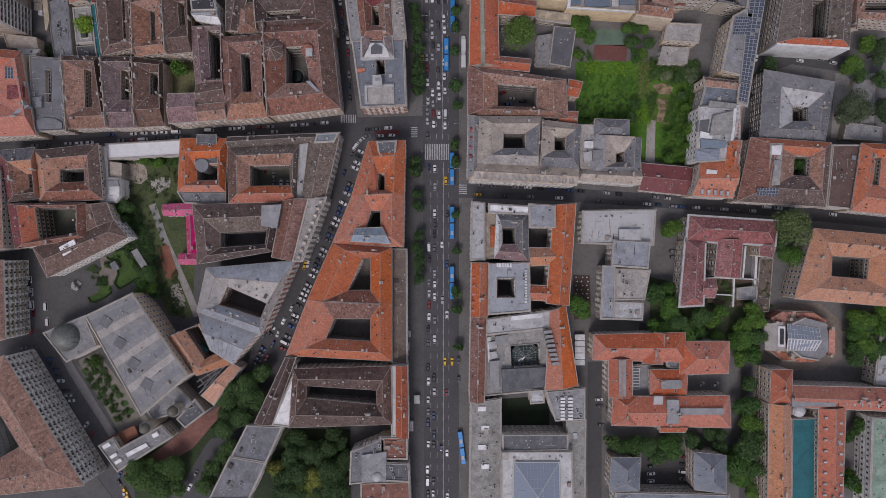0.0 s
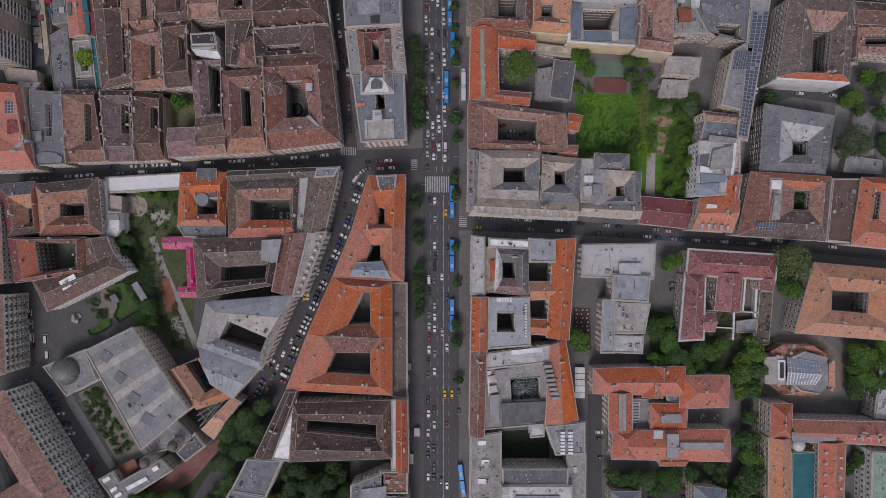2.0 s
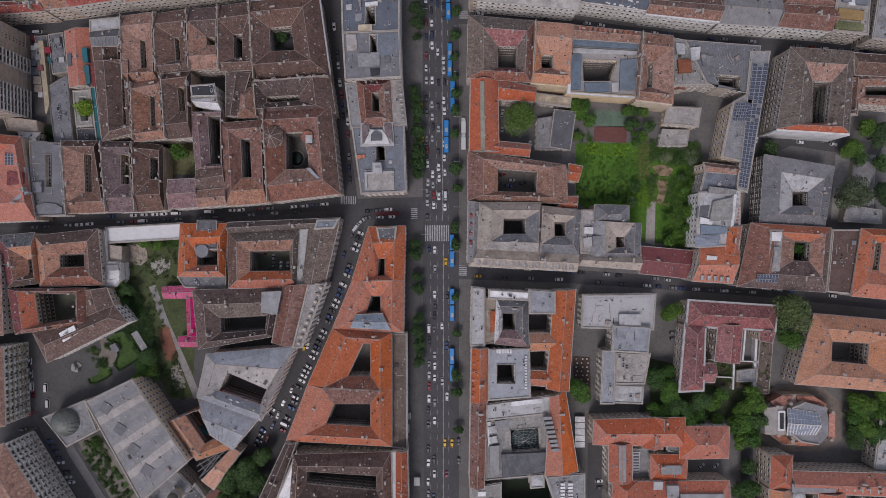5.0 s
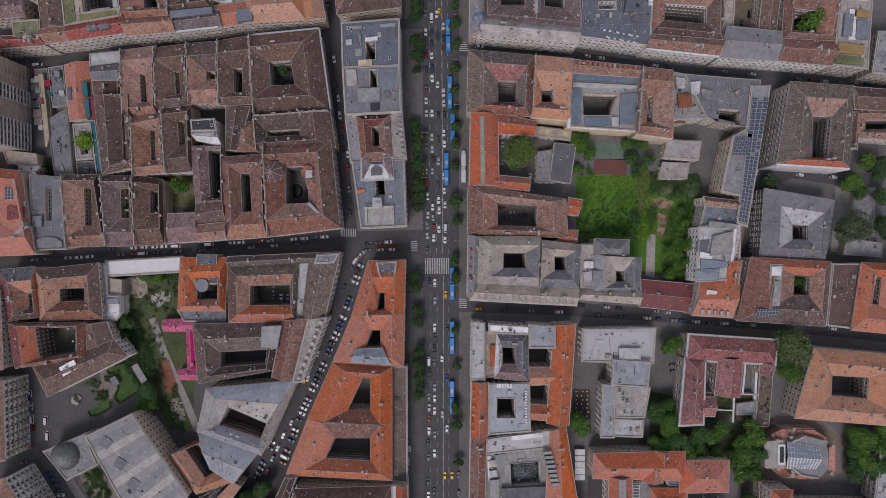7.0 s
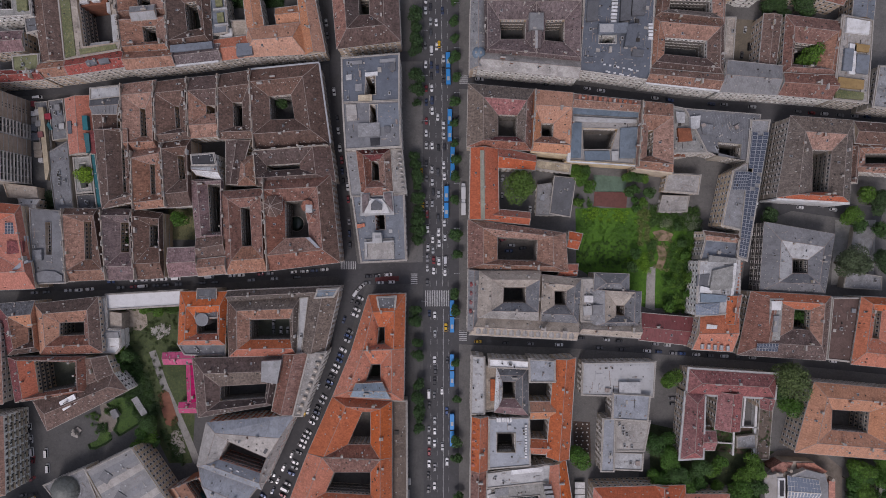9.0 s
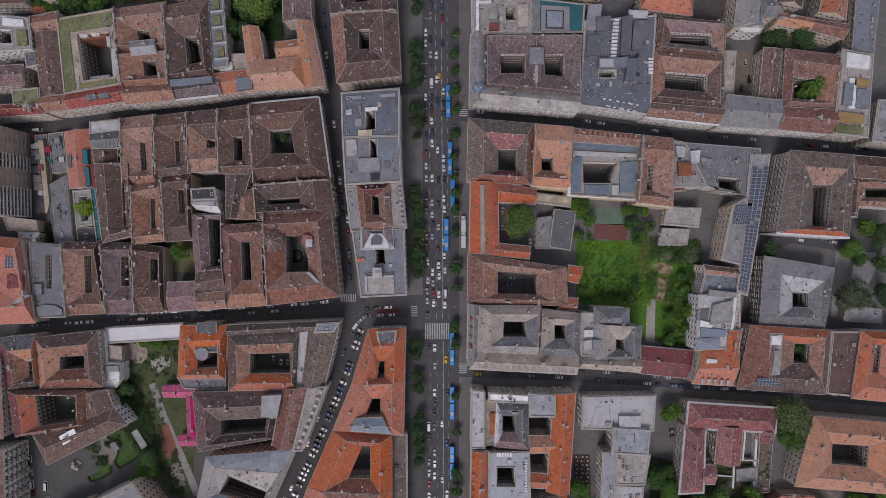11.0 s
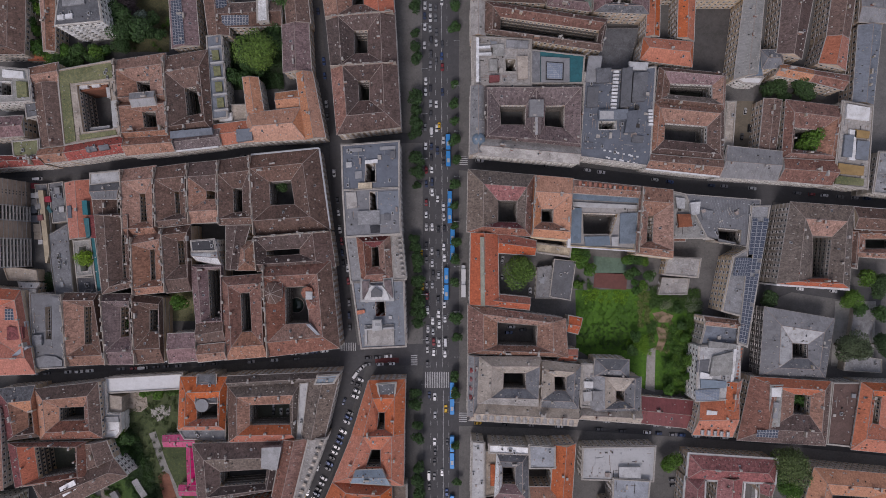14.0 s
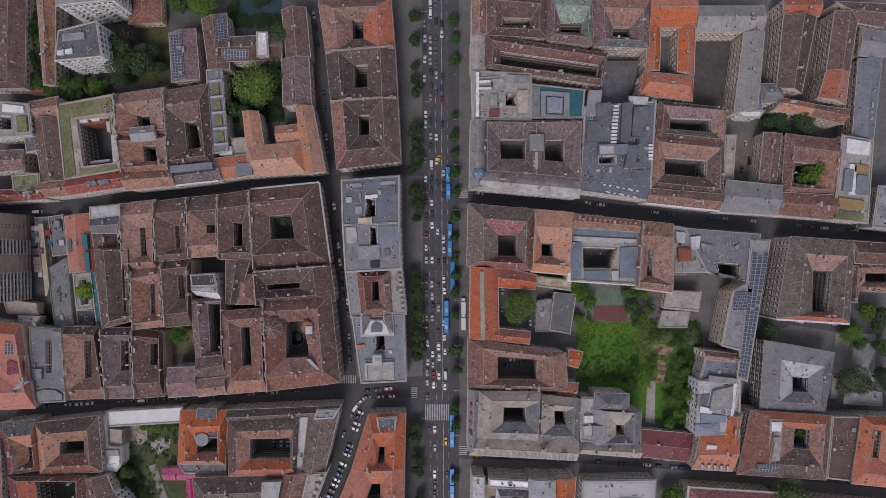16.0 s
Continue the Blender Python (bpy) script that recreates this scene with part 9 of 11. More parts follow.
box_on(pale_house, 'roof_house', [(19.3, 237.3), (25.3, 237.6), (25.3, 236.4), (19.3, 236.1)], 19, 21.5, FELT, C['white'], '')
box_on(pale_house, 'roof_house', [(19.3, 233.7), (25.9, 234.0), (25.9, 232.8), (19.3, 232.5)], 19, 21.5, FELT, C['white'], '')
box_on(pale_house, 'roof_house', [(24.7, 221.5), (30.1, 221.8), (30.1, 218.5), (24.7, 218.2)], 19, 22, FELT, C['maroon'], '')
box_on(pale_house, 'roof_house', [(26.6, 238.4), (32.6, 238.8), (32.6, 232.4), (26.6, 232.4)], 19, 20.5, FELT, C['concrete'], '')
box_on(pale_house, 'roof_house', [(39.8, 232.3), (45.3, 232.3), (45.3, 220.3), (39.8, 219.7)], 19, 20.8, FELT, C['sand'], '')
box_on(pale_house, 'roof_house', [(33.8, 240.7), (45.6, 240.1), (45.6, 236.5), (33.8, 236.8)], 19, 21, FELT, C['grey'], '')
box_on(pale_house, 'roof_house', [(24.8, 230.6), (29.0, 230.6), (29.0, 224.5), (24.8, 224.2)], 19, 20.6, FELT, C['concrete'], '')
dormers(palace_front, (17.0, 37.9), (70.3, 34.9), 15, 19.2, roof='stone', deep=3.2, wide=2.4, tall=2.6)
dormers(palace_west, (14.6, 66.5), (14.0, 47.4), 4, 18.6, roof='maroon', deep=3, wide=2.4)
dormers(ornate_front, (-76.8, -6.3), (-63.5, 26.9), 9, 20.4, roof='sand', deep=1.8, wide=1.8, tall=1.3)
dormers(east_wing, (214.5, -134.9), (214.5, -90.8), 8, 18.5, roof='pale', wide=1.1, tall=1.1, deep=1.8)
dormers(east_wing, (204.8, -87.8), (203.9, -134.9), 8, 18.5, roof='pale', wide=1.1, tall=1.1, deep=1.8)
box_on(north_wing, 'roof_deck', [(187.2, -79.7), (210.8, -80.3), (210.8, -84.5), (187.2, -84.5)], 17, 19.6, SHEET, C['grey'], '')
dormers(north_wing, (214.5, -83.6), (235.8, -85.4), 5, 18.5, roof='pale', wide=1.1, tall=1.1, deep=1.8)
dormers(orange_corner, (137.5, 29.5), (154.6, 28.3), 5, 18, roof='pale')
for west, east in (((-190.9, 183.3), (-185.4, 184.2)), ((-184.2, 184.2), (-178.8, 185.1))):
    box_on(red_strip, 'dormer_block', [west, (west[0] + 0.9, west[1] - 2.6), (east[0] + 0.9, east[1] - 2.6), east], 18.5, 21.3, SHEET, C['lead'], '')
    dormers(red_strip, (west[0] + 1.1, west[1] - 2.7), (east[0] + 0.7, east[1] - 2.7), 2, 19.0, roof='slate', wide=2.0, tall=1.6, deep=1.6)
dormers(corner_strip, (-225.7, 175.3), (-215.1, 176.8), 3, 19, roof='white', wide=1.3)
box_on(plum_strip, 'upper_roof', [(-146.2, 192.0), (-123.8, 194.1), (-123.2, 190.5), (-145.9, 188.1)], 17.5, 20.3, SHEET, C['blue'], '')
box_on(plum_strip, 'gutter', [(-144.9, 182.1), (-121.1, 184.8), (-121.1, 183.9), (-144.9, 181.2)], 16.8, 17.6, SHEET, C['white'], '')
dormers(tan_front, (104.1, 161.7), (72.0, 165.4), 12, 20, roof='brick')
box_on(school_south, 'ridge_deck', [(127.4, -85.5), (151.0, -85.5), (151.0, -88.8), (127.4, -89.1)], 15, 19.2, SHEET, C['grey'], '')
box_on(school_south, 'ridge_deck', [(120.4, -81.0), (126.8, -81.0), (126.8, -93.8), (120.4, -93.8)], 15, 19.0, SHEET, C['grey'], '')
box_on(school_west, 'ridge_deck', [(94.4, -59.5), (98.4, -59.5), (98.4, -79.2), (94.7, -79.2)], 15, 18.8, SHEET, C['grey'], '')
box_on(school_mid, 'ridge_deck', [(117.7, -70.8), (128.7, -70.8), (128.7, -75.6), (117.7, -75.6)], 14, 17.2, SHEET, C['grey'], '')
box_on(white_hall, 'plant_room', [(95.6, 10.7), (107.3, 10.7), (107.3, 4.6), (95.6, 4.6)], 13, 15.5, SHEET, C['pale'], '')
box_on(plant_house, 'fan_unit', [(63.2, -79.9), (65.6, -79.9), (65.6, -81.1), (63.2, -81.1)], 17, 18.6, SHEET, C['white'], '')
box_on(plant_house, 'fan_unit', [(67.4, -79.9), (69.9, -79.9), (69.9, -81.1), (67.4, -81.1)], 17, 18.6, SHEET, C['white'], '')
box_on(plant_house, 'fan_unit', [(63.2, -81.7), (65.6, -81.7), (65.6, -82.9), (63.2, -82.9)], 17, 18.6, SHEET, C['white'], '')
box_on(plant_house, 'fan_unit', [(67.4, -81.7), (69.9, -81.7), (69.9, -82.9), (67.4, -82.9)], 17, 18.6, SHEET, C['white'], '')
box_on(plant_house, 'fan_unit', [(63.2, -83.5), (65.6, -83.5), (65.6, -84.7), (63.2, -84.7)], 17, 18.6, SHEET, C['white'], '')
box_on(plant_house, 'fan_unit', [(67.4, -83.5), (69.9, -83.5), (69.9, -84.7), (67.4, -84.7)], 17, 18.6, SHEET, C['white'], '')
box_on(plant_house, 'fan_unit', [(63.2, -85.4), (65.6, -85.4), (65.6, -86.6), (63.2, -86.6)], 17, 18.6, SHEET, C['white'], '')
box_on(plant_house, 'fan_unit', [(67.4, -85.4), (69.9, -85.4), (69.9, -86.6), (67.4, -86.6)], 17, 18.6, SHEET, C['white'], '')
box_on(plant_house, 'fan_unit', [(63.2, -87.2), (65.6, -87.2), (65.6, -88.4), (63.2, -88.4)], 17, 18.6, SHEET, C['white'], '')
box_on(plant_house, 'fan_unit', [(67.4, -87.2), (69.9, -87.2), (69.9, -88.4), (67.4, -88.4)], 17, 18.6, SHEET, C['white'], '')
box_on(plant_house, 'fan_unit', [(63.2, -89.0), (65.6, -89.0), (65.6, -90.2), (63.2, -90.2)], 17, 18.6, SHEET, C['white'], '')
box_on(plant_house, 'fan_unit', [(67.4, -89.0), (69.9, -89.0), (69.9, -90.2), (67.4, -90.2)], 17, 18.6, SHEET, C['white'], '')
box_on(plant_house, 'fan_unit', [(63.2, -90.8), (65.6, -90.8), (65.6, -92.0), (63.2, -92.0)], 17, 18.6, SHEET, C['white'], '')
box_on(plant_house, 'fan_unit', [(67.4, -90.8), (69.9, -90.8), (69.9, -92.0), (67.4, -92.0)], 17, 18.6, SHEET, C['white'], '')
box_on(west_office, 'roof_light', [(19.0, -85.4), (23.3, -85.4), (23.3, -87.9), (19.0, -87.9)], 15, 15.8, SHEET, C['white'], '')
box_on(west_office, 'roof_light', [(20.8, -95.8), (25.1, -95.8), (25.1, -98.3), (20.8, -98.3)], 15, 15.8, SHEET, C['white'], '')
box_on(west_office, 'roof_light', [(19.0, -106.2), (23.3, -106.2), (23.3, -108.7), (19.0, -108.7)], 15, 15.8, SHEET, C['white'], '')
box_on(west_office, 'roof_light', [(20.8, -116.7), (25.1, -116.7), (25.1, -119.1), (20.8, -119.1)], 15, 15.8, SHEET, C['white'], '')
box_on(green_house, 'roof_terrace', [(-197.6, 216.8), (-182.3, 218.7), (-182.3, 216.2), (-197.0, 214.4)], 0.5, 15, FELT, C['rust'], '')
box_on(green_house, 'terrace_canopy', [(-196.5, 217.9), (-192.2, 218.5), (-191.9, 216.1), (-196.2, 215.5)], 15.2, 17.0, SHEET, C['white'], '')
box_on(green_house, 'terrace_canopy', [(-190.0, 218.8), (-185.8, 219.4), (-185.5, 217.0), (-189.7, 216.4)], 15.2, 17.0, SHEET, C['white'], '')
box_on(green_house, 'court_terrace', [(-196.9, 194.9), (-182.1, 196.7), (-182.1, 195.2), (-196.6, 193.3)], 0.5, 13, PLASTER, C['white'], '')
box_on(green_house, 'court_terrace', [(-182.5, 216.5), (-177.9, 217.1), (-177.6, 211.6), (-181.9, 211.0)], 0.5, 16, PLASTER, C['pale'], '')
box_on(green_house, 'roof_terrace', [(-177.9, 208.3), (-174.3, 208.9), (-173.7, 194.7), (-176.7, 194.1)], 18, 20, PLASTER, C['pale'], '')
box_on(white_terraces, 'roof_deck', [(216.1, 206.7), (228.2, 204.6), (227.6, 197.6), (215.5, 199.1)], 19, 20.8, PLASTER, C['white'], '')
box_on(white_terraces, 'roof_deck', [(214.9, 190.1), (219.7, 190.1), (218.5, 178.0), (213.7, 178.6)], 19, 20.8, PLASTER, C['blue'], '')
box_on(white_terraces, 'roof_deck', [(221.5, 187.1), (228.2, 186.5), (227.0, 176.5), (220.3, 177.4)], 19, 20.8, PLASTER, C['blue'], '')
box_on(white_terraces, 'roof_deck', [(211.6, 175.0), (225.2, 173.2), (224.6, 168.3), (210.7, 169.6)], 19, 20.8, PLASTER, (0.3, 0.2, 0.085), '')
villa = tagged(new('villa'), 'round-cornered villa with red low roofs and a glazed hall', 'villa')
box_on(villa, 'lower_house', [(178.5, -40.9), (187.8, -34.1), (205.0, -34.7), (215.0, -44.1), (215.0, -55.9), (206.6, -62.2), (187.8, -62.2), (178.5, -54.7)], 0.4, 8.5, PLASTER, C['sand'], '')
box_on(villa, 'red_roof', [(180.8, -38.0), (187.1, -34.6), (193.3, -34.9), (190.8, -39.0), (185.8, -41.5), (182.1, -41.5)], 0.4, 9.4, TILE, C['brick'], '')
box_on(villa, 'red_roof', [(195.2, -35.2), (204.5, -35.2), (212.0, -39.6), (210.8, -40.8), (200.8, -38.3), (195.8, -39.6)], 0.4, 9.4, TILE, C['brick'], '')
box_on(villa, 'red_roof', [(180.2, -55.2), (185.2, -55.2), (190.8, -58.3), (192.7, -61.4), (187.7, -61.4)], 0.4, 9.4, TILE, C['brick'], '')
box_on(villa, 'red_roof', [(194.5, -60.2), (198.3, -60.2), (206.4, -61.4), (204.5, -62.4), (195.8, -62.4)], 0.4, 9.4, TILE, C['brick'], '')
box_on(villa, 'grey_roof', [(191.3, -41.2), (198.7, -37.8), (209.2, -40.5), (211.1, -46.1), (211.1, -56.0), (206.1, -61.0), (196.2, -59.1), (190.7, -54.8)], 0.4, 12, SHEET, C['grey'], '')
box_on(villa, 'roof_rim', [(190.1, -41.7), (191.0, -40.4), (198.4, -37.3), (198.4, -38.0), (191.4, -41.4)], 0.4, 13, STONE, None, '')
box_on(villa, 'roof_rim', [(189.5, -54.6), (190.7, -54.6), (196.3, -58.9), (205.5, -60.5), (205.5, -61.1), (195.4, -59.6)], 0.4, 13, STONE, None, '')
box_on(villa, 'west_block', [(175.8, -41.2), (186.3, -39.9), (186.9, -56.0), (176.4, -55.4)], 0.4, 12, PLASTER, C['stone'], '')
box_on(villa, 'east_block', [(212.0, -44.4), (215.4, -44.4), (215.4, -58.0), (211.7, -58.0)], 0.4, 11, TILE, C['brick'], '')
box_on(villa, 'corner_turret', disc(183.2, -40.5, 0.95, 10), 0.4, 12.3, PLASTER, C['sand'])
box_on(villa, 'corner_turret', disc(183.8, -56.0, 0.95, 10), 0.4, 12.3, PLASTER, C['sand'])
box_on(villa, 'corner_turret', disc(177.7, -41.5, 0.95, 10), 0.4, 12.3, PLASTER, C['sand'])
box_on(villa, 'corner_turret', disc(177.7, -54.8, 0.95, 10), 0.4, 12.3, PLASTER, C['sand'])
box_on(villa, 'corner_turret', disc(213.6, -43.6, 0.95, 10), 0.4, 12.3, PLASTER, C['sand'])
box_on(villa, 'corner_turret', disc(212.9, -58.5, 0.95, 10), 0.4, 12.3, PLASTER, C['sand'])
box_on(villa, 'corner_turret', disc(190.7, -38.7, 0.95, 10), 0.4, 12.3, PLASTER, C['sand'])
box_on(villa, 'corner_turret', disc(191.3, -59.1, 0.95, 10), 0.4, 12.3, PLASTER, C['sand'])
ridge_glass, ridge_bars = Shape(), Shape()
hall = [(188.3, -40.9), (188.3, -55.7), (203.7, -55.7), (205.6, -43.4)]
r0, r1 = (187.3, -48.6), (205.3, -49.8)
ridge_glass.face([(*hall[0], 12.4), (*r0, 15.4), (*r1, 15.4), (*hall[3], 12.4)])
ridge_glass.face([(*hall[1], 12.4), (*hall[2], 12.4), (*r1, 15.4), (*r0, 15.4)])
ridge_glass.face([(*hall[2], 12.4), (*hall[3], 12.4), (*r1, 15.4)])
ridge_glass.face([(*hall[0], 12.4), (*hall[1], 12.4), (*r0, 15.4)])
ridge_bars.bar((*r0, 15.4), (*r1, 15.4), 0.5, 0.25)
for k in range(11):
    ridge_bars.bar((*lerp(r0, r1, k / 10), 15.4), (*lerp(hall[0], hall[3], k / 10), 12.4), 0.16, 0.12)
    ridge_bars.bar((*lerp(r0, r1, k / 10), 15.4), (*lerp(hall[1], hall[2], k / 10), 12.4), 0.62, 0.12)
for k in (0.0, 0.33, 0.66):
    ridge_bars.bar((*lerp(hall[0], r0, k), 12.4 + 3 * k), (*lerp(hall[3], r1, k), 12.4 + 3 * k), 0.2, 0.12)
    ridge_bars.bar((*lerp(hall[1], r0, k), 12.4 + 3 * k), (*lerp(hall[2], r1, k), 12.4 + 3 * k), 0.2, 0.12)
part('skylight_glass', ridge_glass, SKYGLASS, villa)
part('skylight_frame', ridge_bars, FRAME, villa)
box_on(villa, 'roof_frame', [(183.1, -42.3), (187.1, -42.3), (187.1, -53.4), (183.1, -53.4)], 12, 12.8, PLASTER, C['white'], '')
# flat black sheet on the frame, the well's dark depth painted on
box_on(villa, 'roof_well', [(184.0, -43.5), (186.2, -43.5), (186.2, -52.2), (184.0, -52.2)], 12.8, 12.9, FELT, C['black'], '')
slab('garden_path', [(177.9, -38.1), (189.1, -31.0), (213.1, -30.4), (225.9, -41.3), (225.9, -62.1), (214.7, -68.5), (189.1, -68.5), (177.9, -60.5)], 0.2, YARD, (0.2, 0.17, 0.145), 'sandy path round the villa', 'path', 'structure')
turret = tagged(new('turret'), 'round white stair turret with a domed cap beside a red roof', 'turret')
box_on(turret, 'shaft', disc(191.3, -87.0, 3.4, 16), 0.4, 19.0, PLASTER, C['pale'])
dome(turret, 191.3, -87.0, 19.0, 3.0, 1.6, SHEET, C['pale'])

# small school buildings and sheds
flat_house([(52.6, 118.7), (51.6, 101.7), (64.8, 101.7), (60.4, 119.9)], 6, 'ash', units=1, coped=False, rim=0.25)
flat_house([(62.0, 123.0), (59.5, 103.0), (70.1, 101.1), (73.2, 121.8)], 8, 'slate', units=1, kind='sheet', coped=False, rim=0.25)
flat_house([(50.7, 132.4), (52.0, 127.4), (70.1, 124.9), (70.7, 129.9)], 8, 'beige', units=0)
slab('sand_patch', [(-181.7, 45.8), (-178.5, 49.0), (-174.1, 47.7), (-170.2, 49.0), (-167.7, 45.1), (-167.0, 40.0), (-170.9, 36.8), (-174.7, 37.4), (-177.9, 34.9), (-180.5, 38.1)], 0.225, YARD, C['sand'], 'bare sandy soil on the empty plot', 'soil', 'structure')
slab('soil_patch', [(-161.3, 0.3), (-158.1, 3.5), (-154.9, 1.6), (-152.3, -6.7), (-149.7, -14.4), (-152.9, -17.6), (-156.8, -16.3), (-159.3, -8.0)], 0.225, YARD, C['rust'], 'reddish bare soil beside the path', 'soil', 'structure')
rubble([(-181.7, 45.8), (-174.1, 49.0), (-167.7, 45.1), (-167.0, 40.0), (-174.7, 36.2), (-180.5, 38.1)], 160, 'sandy stones on bare soil of the empty plot', (0.3, 0.25, 0.2))
rubble([(-165.1, 38.1), (-159.7, 40.6), (-154.2, 40.0), (-154.9, 34.9), (-161.3, 31.7), (-164.5, 33.6)], 260, 'pale broken stones beside the path', (0.36, 0.34, 0.31))
rubble([(-154.2, -20.8), (-149.7, -18.2), (-146.5, -25.3), (-145.9, -31.7), (-151.0, -35.5), (-153.6, -28.5)], 300, 'pale broken stones beside the path', (0.34, 0.31, 0.28))

# street furniture
street_lamp(-11.8, 278.7, 0)
street_lamp(9.3, 269.1, 180)
street_lamp(-11.8, 253.7, 0)
street_lamp(9.3, 244.1, 180)
street_lamp(-11.8, 228.8, 0)
street_lamp(9.3, 219.2, 180)
street_lamp(-11.8, 203.8, 0)
street_lamp(9.3, 194.2, 180)
street_lamp(-11.8, 178.9, 0)
street_lamp(9.3, 169.3, 180)
street_lamp(-11.8, 153.9, 0)
street_lamp(9.3, 144.3, 180)
street_lamp(-11.8, 128.9, 0)
street_lamp(9.3, 119.3, 180)
street_lamp(-11.8, 104.0, 0)
street_lamp(9.3, 94.4, 180)
street_lamp(-11.8, 79.0, 0)
street_lamp(9.3, 69.4, 180)
street_lamp(-11.8, 54.1, 0)
street_lamp(9.3, 44.5, 180)
parasol(-22.1, -63.7, 1.9, (0.5, 0.16, 0.03), 'orange cafe parasol on the avenue pavement')
parasol(-21.8, -68.8, 1.9, (0.5, 0.16, 0.03), 'orange cafe parasol on the avenue pavement')
parasol(-21.8, -73.9, 1.9, (0.5, 0.16, 0.03), 'orange cafe parasol on the avenue pavement')
parasol(-22.1, -78.4, 1.9, (0.5, 0.16, 0.03), 'orange cafe parasol on the avenue pavement')
kiosk(-21.1, -54.7, 4, 4, 0, C['pale'], 'small pale kiosk on the avenue pavement')
kiosk(-17.9, -99.5, 2, 5, 0, C['pale'], 'small pale kiosk on the avenue pavement')
kiosk(-19.8, -47.7, 3, 3, 0, C['pale'], 'small pale kiosk on the avenue pavement')
kiosk(-14.7, -84.5, 2.5, 4, 0, C['pale'], 'small pale kiosk on the avenue pavement')
slab('cafe_deck', [(73.6, -14.4), (83.2, -15.0), (83.8, -38.7), (74.2, -40.0)], 0.2, YARD, (0.085, 0.055, 0.042), 'brown timber cafe deck beside the hall', 'deck', 'structure')
cafe_table(75.2, -16.0)
cafe_table(78.9, -16.0)
cafe_table(81.3, -16.0)
cafe_table(75.8, -18.3)
cafe_table(78.2, -18.3)
cafe_table(81.9, -18.3)
cafe_table(75.2, -20.6)
cafe_table(78.9, -20.6)
cafe_table(81.3, -20.6)
cafe_table(75.8, -22.9)
cafe_table(78.2, -22.9)
cafe_table(81.9, -22.9)
cafe_table(75.2, -25.2)
cafe_table(78.9, -25.2)
cafe_table(81.3, -25.2)
cafe_table(75.8, -27.5)
cafe_table(78.2, -27.5)
cafe_table(81.9, -27.5)
cafe_table(75.2, -29.8)
cafe_table(78.9, -29.8)
cafe_table(81.3, -29.8)
cafe_table(75.8, -32.1)
cafe_table(78.2, -32.1)
cafe_table(81.9, -32.1)
cafe_table(75.2, -34.4)
cafe_table(78.9, -34.4)
cafe_table(81.3, -34.4)
cafe_table(75.8, -36.7)
cafe_table(78.2, -36.7)
cafe_table(81.9, -36.7)
kiosk(76.8, -49.6, 5, 2.6, 0, C['white'], 'white awning booth beside the house')
kiosk(76.8, -53.1, 5, 2.6, 0, C['white'], 'white awning booth beside the house')
kiosk(76.8, -56.6, 5, 2.6, 0, C['white'], 'white awning booth beside the house')
kiosk(76.8, -60.2, 5, 2.6, 0, C['white'], 'white awning booth beside the house')
kiosk(76.8, -63.7, 5, 2.6, 0, C['white'], 'white awning booth beside the house')
truck(11.5, 115.5, 90)
truck(11.5, 106.5, 90)
statue = Shape()
mx, my = (-207.3, -20.7)
statue.prism([(mx + a * 0.5 - b * 0.9, my + a * 0.85 + b * 0.5) for a, b in ((-2.6, -1.5), (2.6, -2.0), (3.2, 0.8), (0.6, 2.2), (-3.0, 1.4))][::-1], 0.1, 0.7)
for a, b, r, top in ((-1.4, 0.1, 1.0, 2.4), (0.4, 0.4, 1.2, 3.6), (1.7, -0.5, 0.9, 2.6), (0.2, -0.9, 0.7, 2.0), (2.2, 0.6, 0.6, 1.6)):
    statue.prism(disc(mx + a * 0.5 - b * 0.9, my - a * 0.85 + b * 0.5, r, 7, a), 0.6, top)
tagged(part('monument', statue, STONE), 'grey stone monument on the paved square', 'monument')
bush(-198.1, -16.3, 1.6)
bush(-195.8, -20.5, 1.6)
bush(-190.1, -9.3, 1.6)
bush(-186.9, -6.1, 1.6)
bush(-183.7, -4.5, 1.6)
bush(-190.1, -18.9, 1.6)
bush(-188.1, -22.7, 1.6)
bush(-185.3, -18.9, 1.6)
grove([(68.0, 129.4), (80.6, 127.8), (83.7, 116.8), (74.3, 107.3), (72.7, 119.9)], 6, 3.6)
grove([(99.5, 127.8), (115.2, 124.6), (115.2, 104.2), (103.2, 107.3)], 6.5, 3.8)
car(-100.5, 45.1, 90, parked=True)
car(-95.7, 41.3, 90, parked=True)
car(-91.5, 37.1, 90, parked=True)
car(-87.7, 37.1, 90, parked=True)
car(-95.7, 37.1, 90, parked=True)
car(129.9, -1.3, 0)
car(129.9, -4.5, 0)
car(203.5, 111.7, -8)
car(211.5, 110.7, -8)
car(219.5, 106.5, -8)
car(141.4, -70.1, 30)
car(145.9, -76.5, 30)
car(153.9, -76.5, 30)
car(33.9, 88.3, 20)
car(38.7, 85.1, 0)
car(45.1, 83.5, 10)
car(37.1, 81.9, 0)
car(*(33.6, 129.1), 88)
car(*(33.6, 123.0), 80)
car(*(33.3, 113.1), 85, paint=('silver', (0.4, 0.4, 0.4)))
car(*(49.3, 105.4), 90, paint=('white', (0.6, 0.6, 0.6)))
solar_field(panel_house, (157.0, 124.4, 19.95), (164.6, 124.4, 19.95), (162.5, 114.7, 19.95), (154.9, 114.7, 19.95), 6, 6, skip=0)
dormers(statue_front, (-20.5, 114.0), (-22.7, 135.7), 8, 20.4, roof='stone', deep=1.6, wide=1.1, tall=1.4)
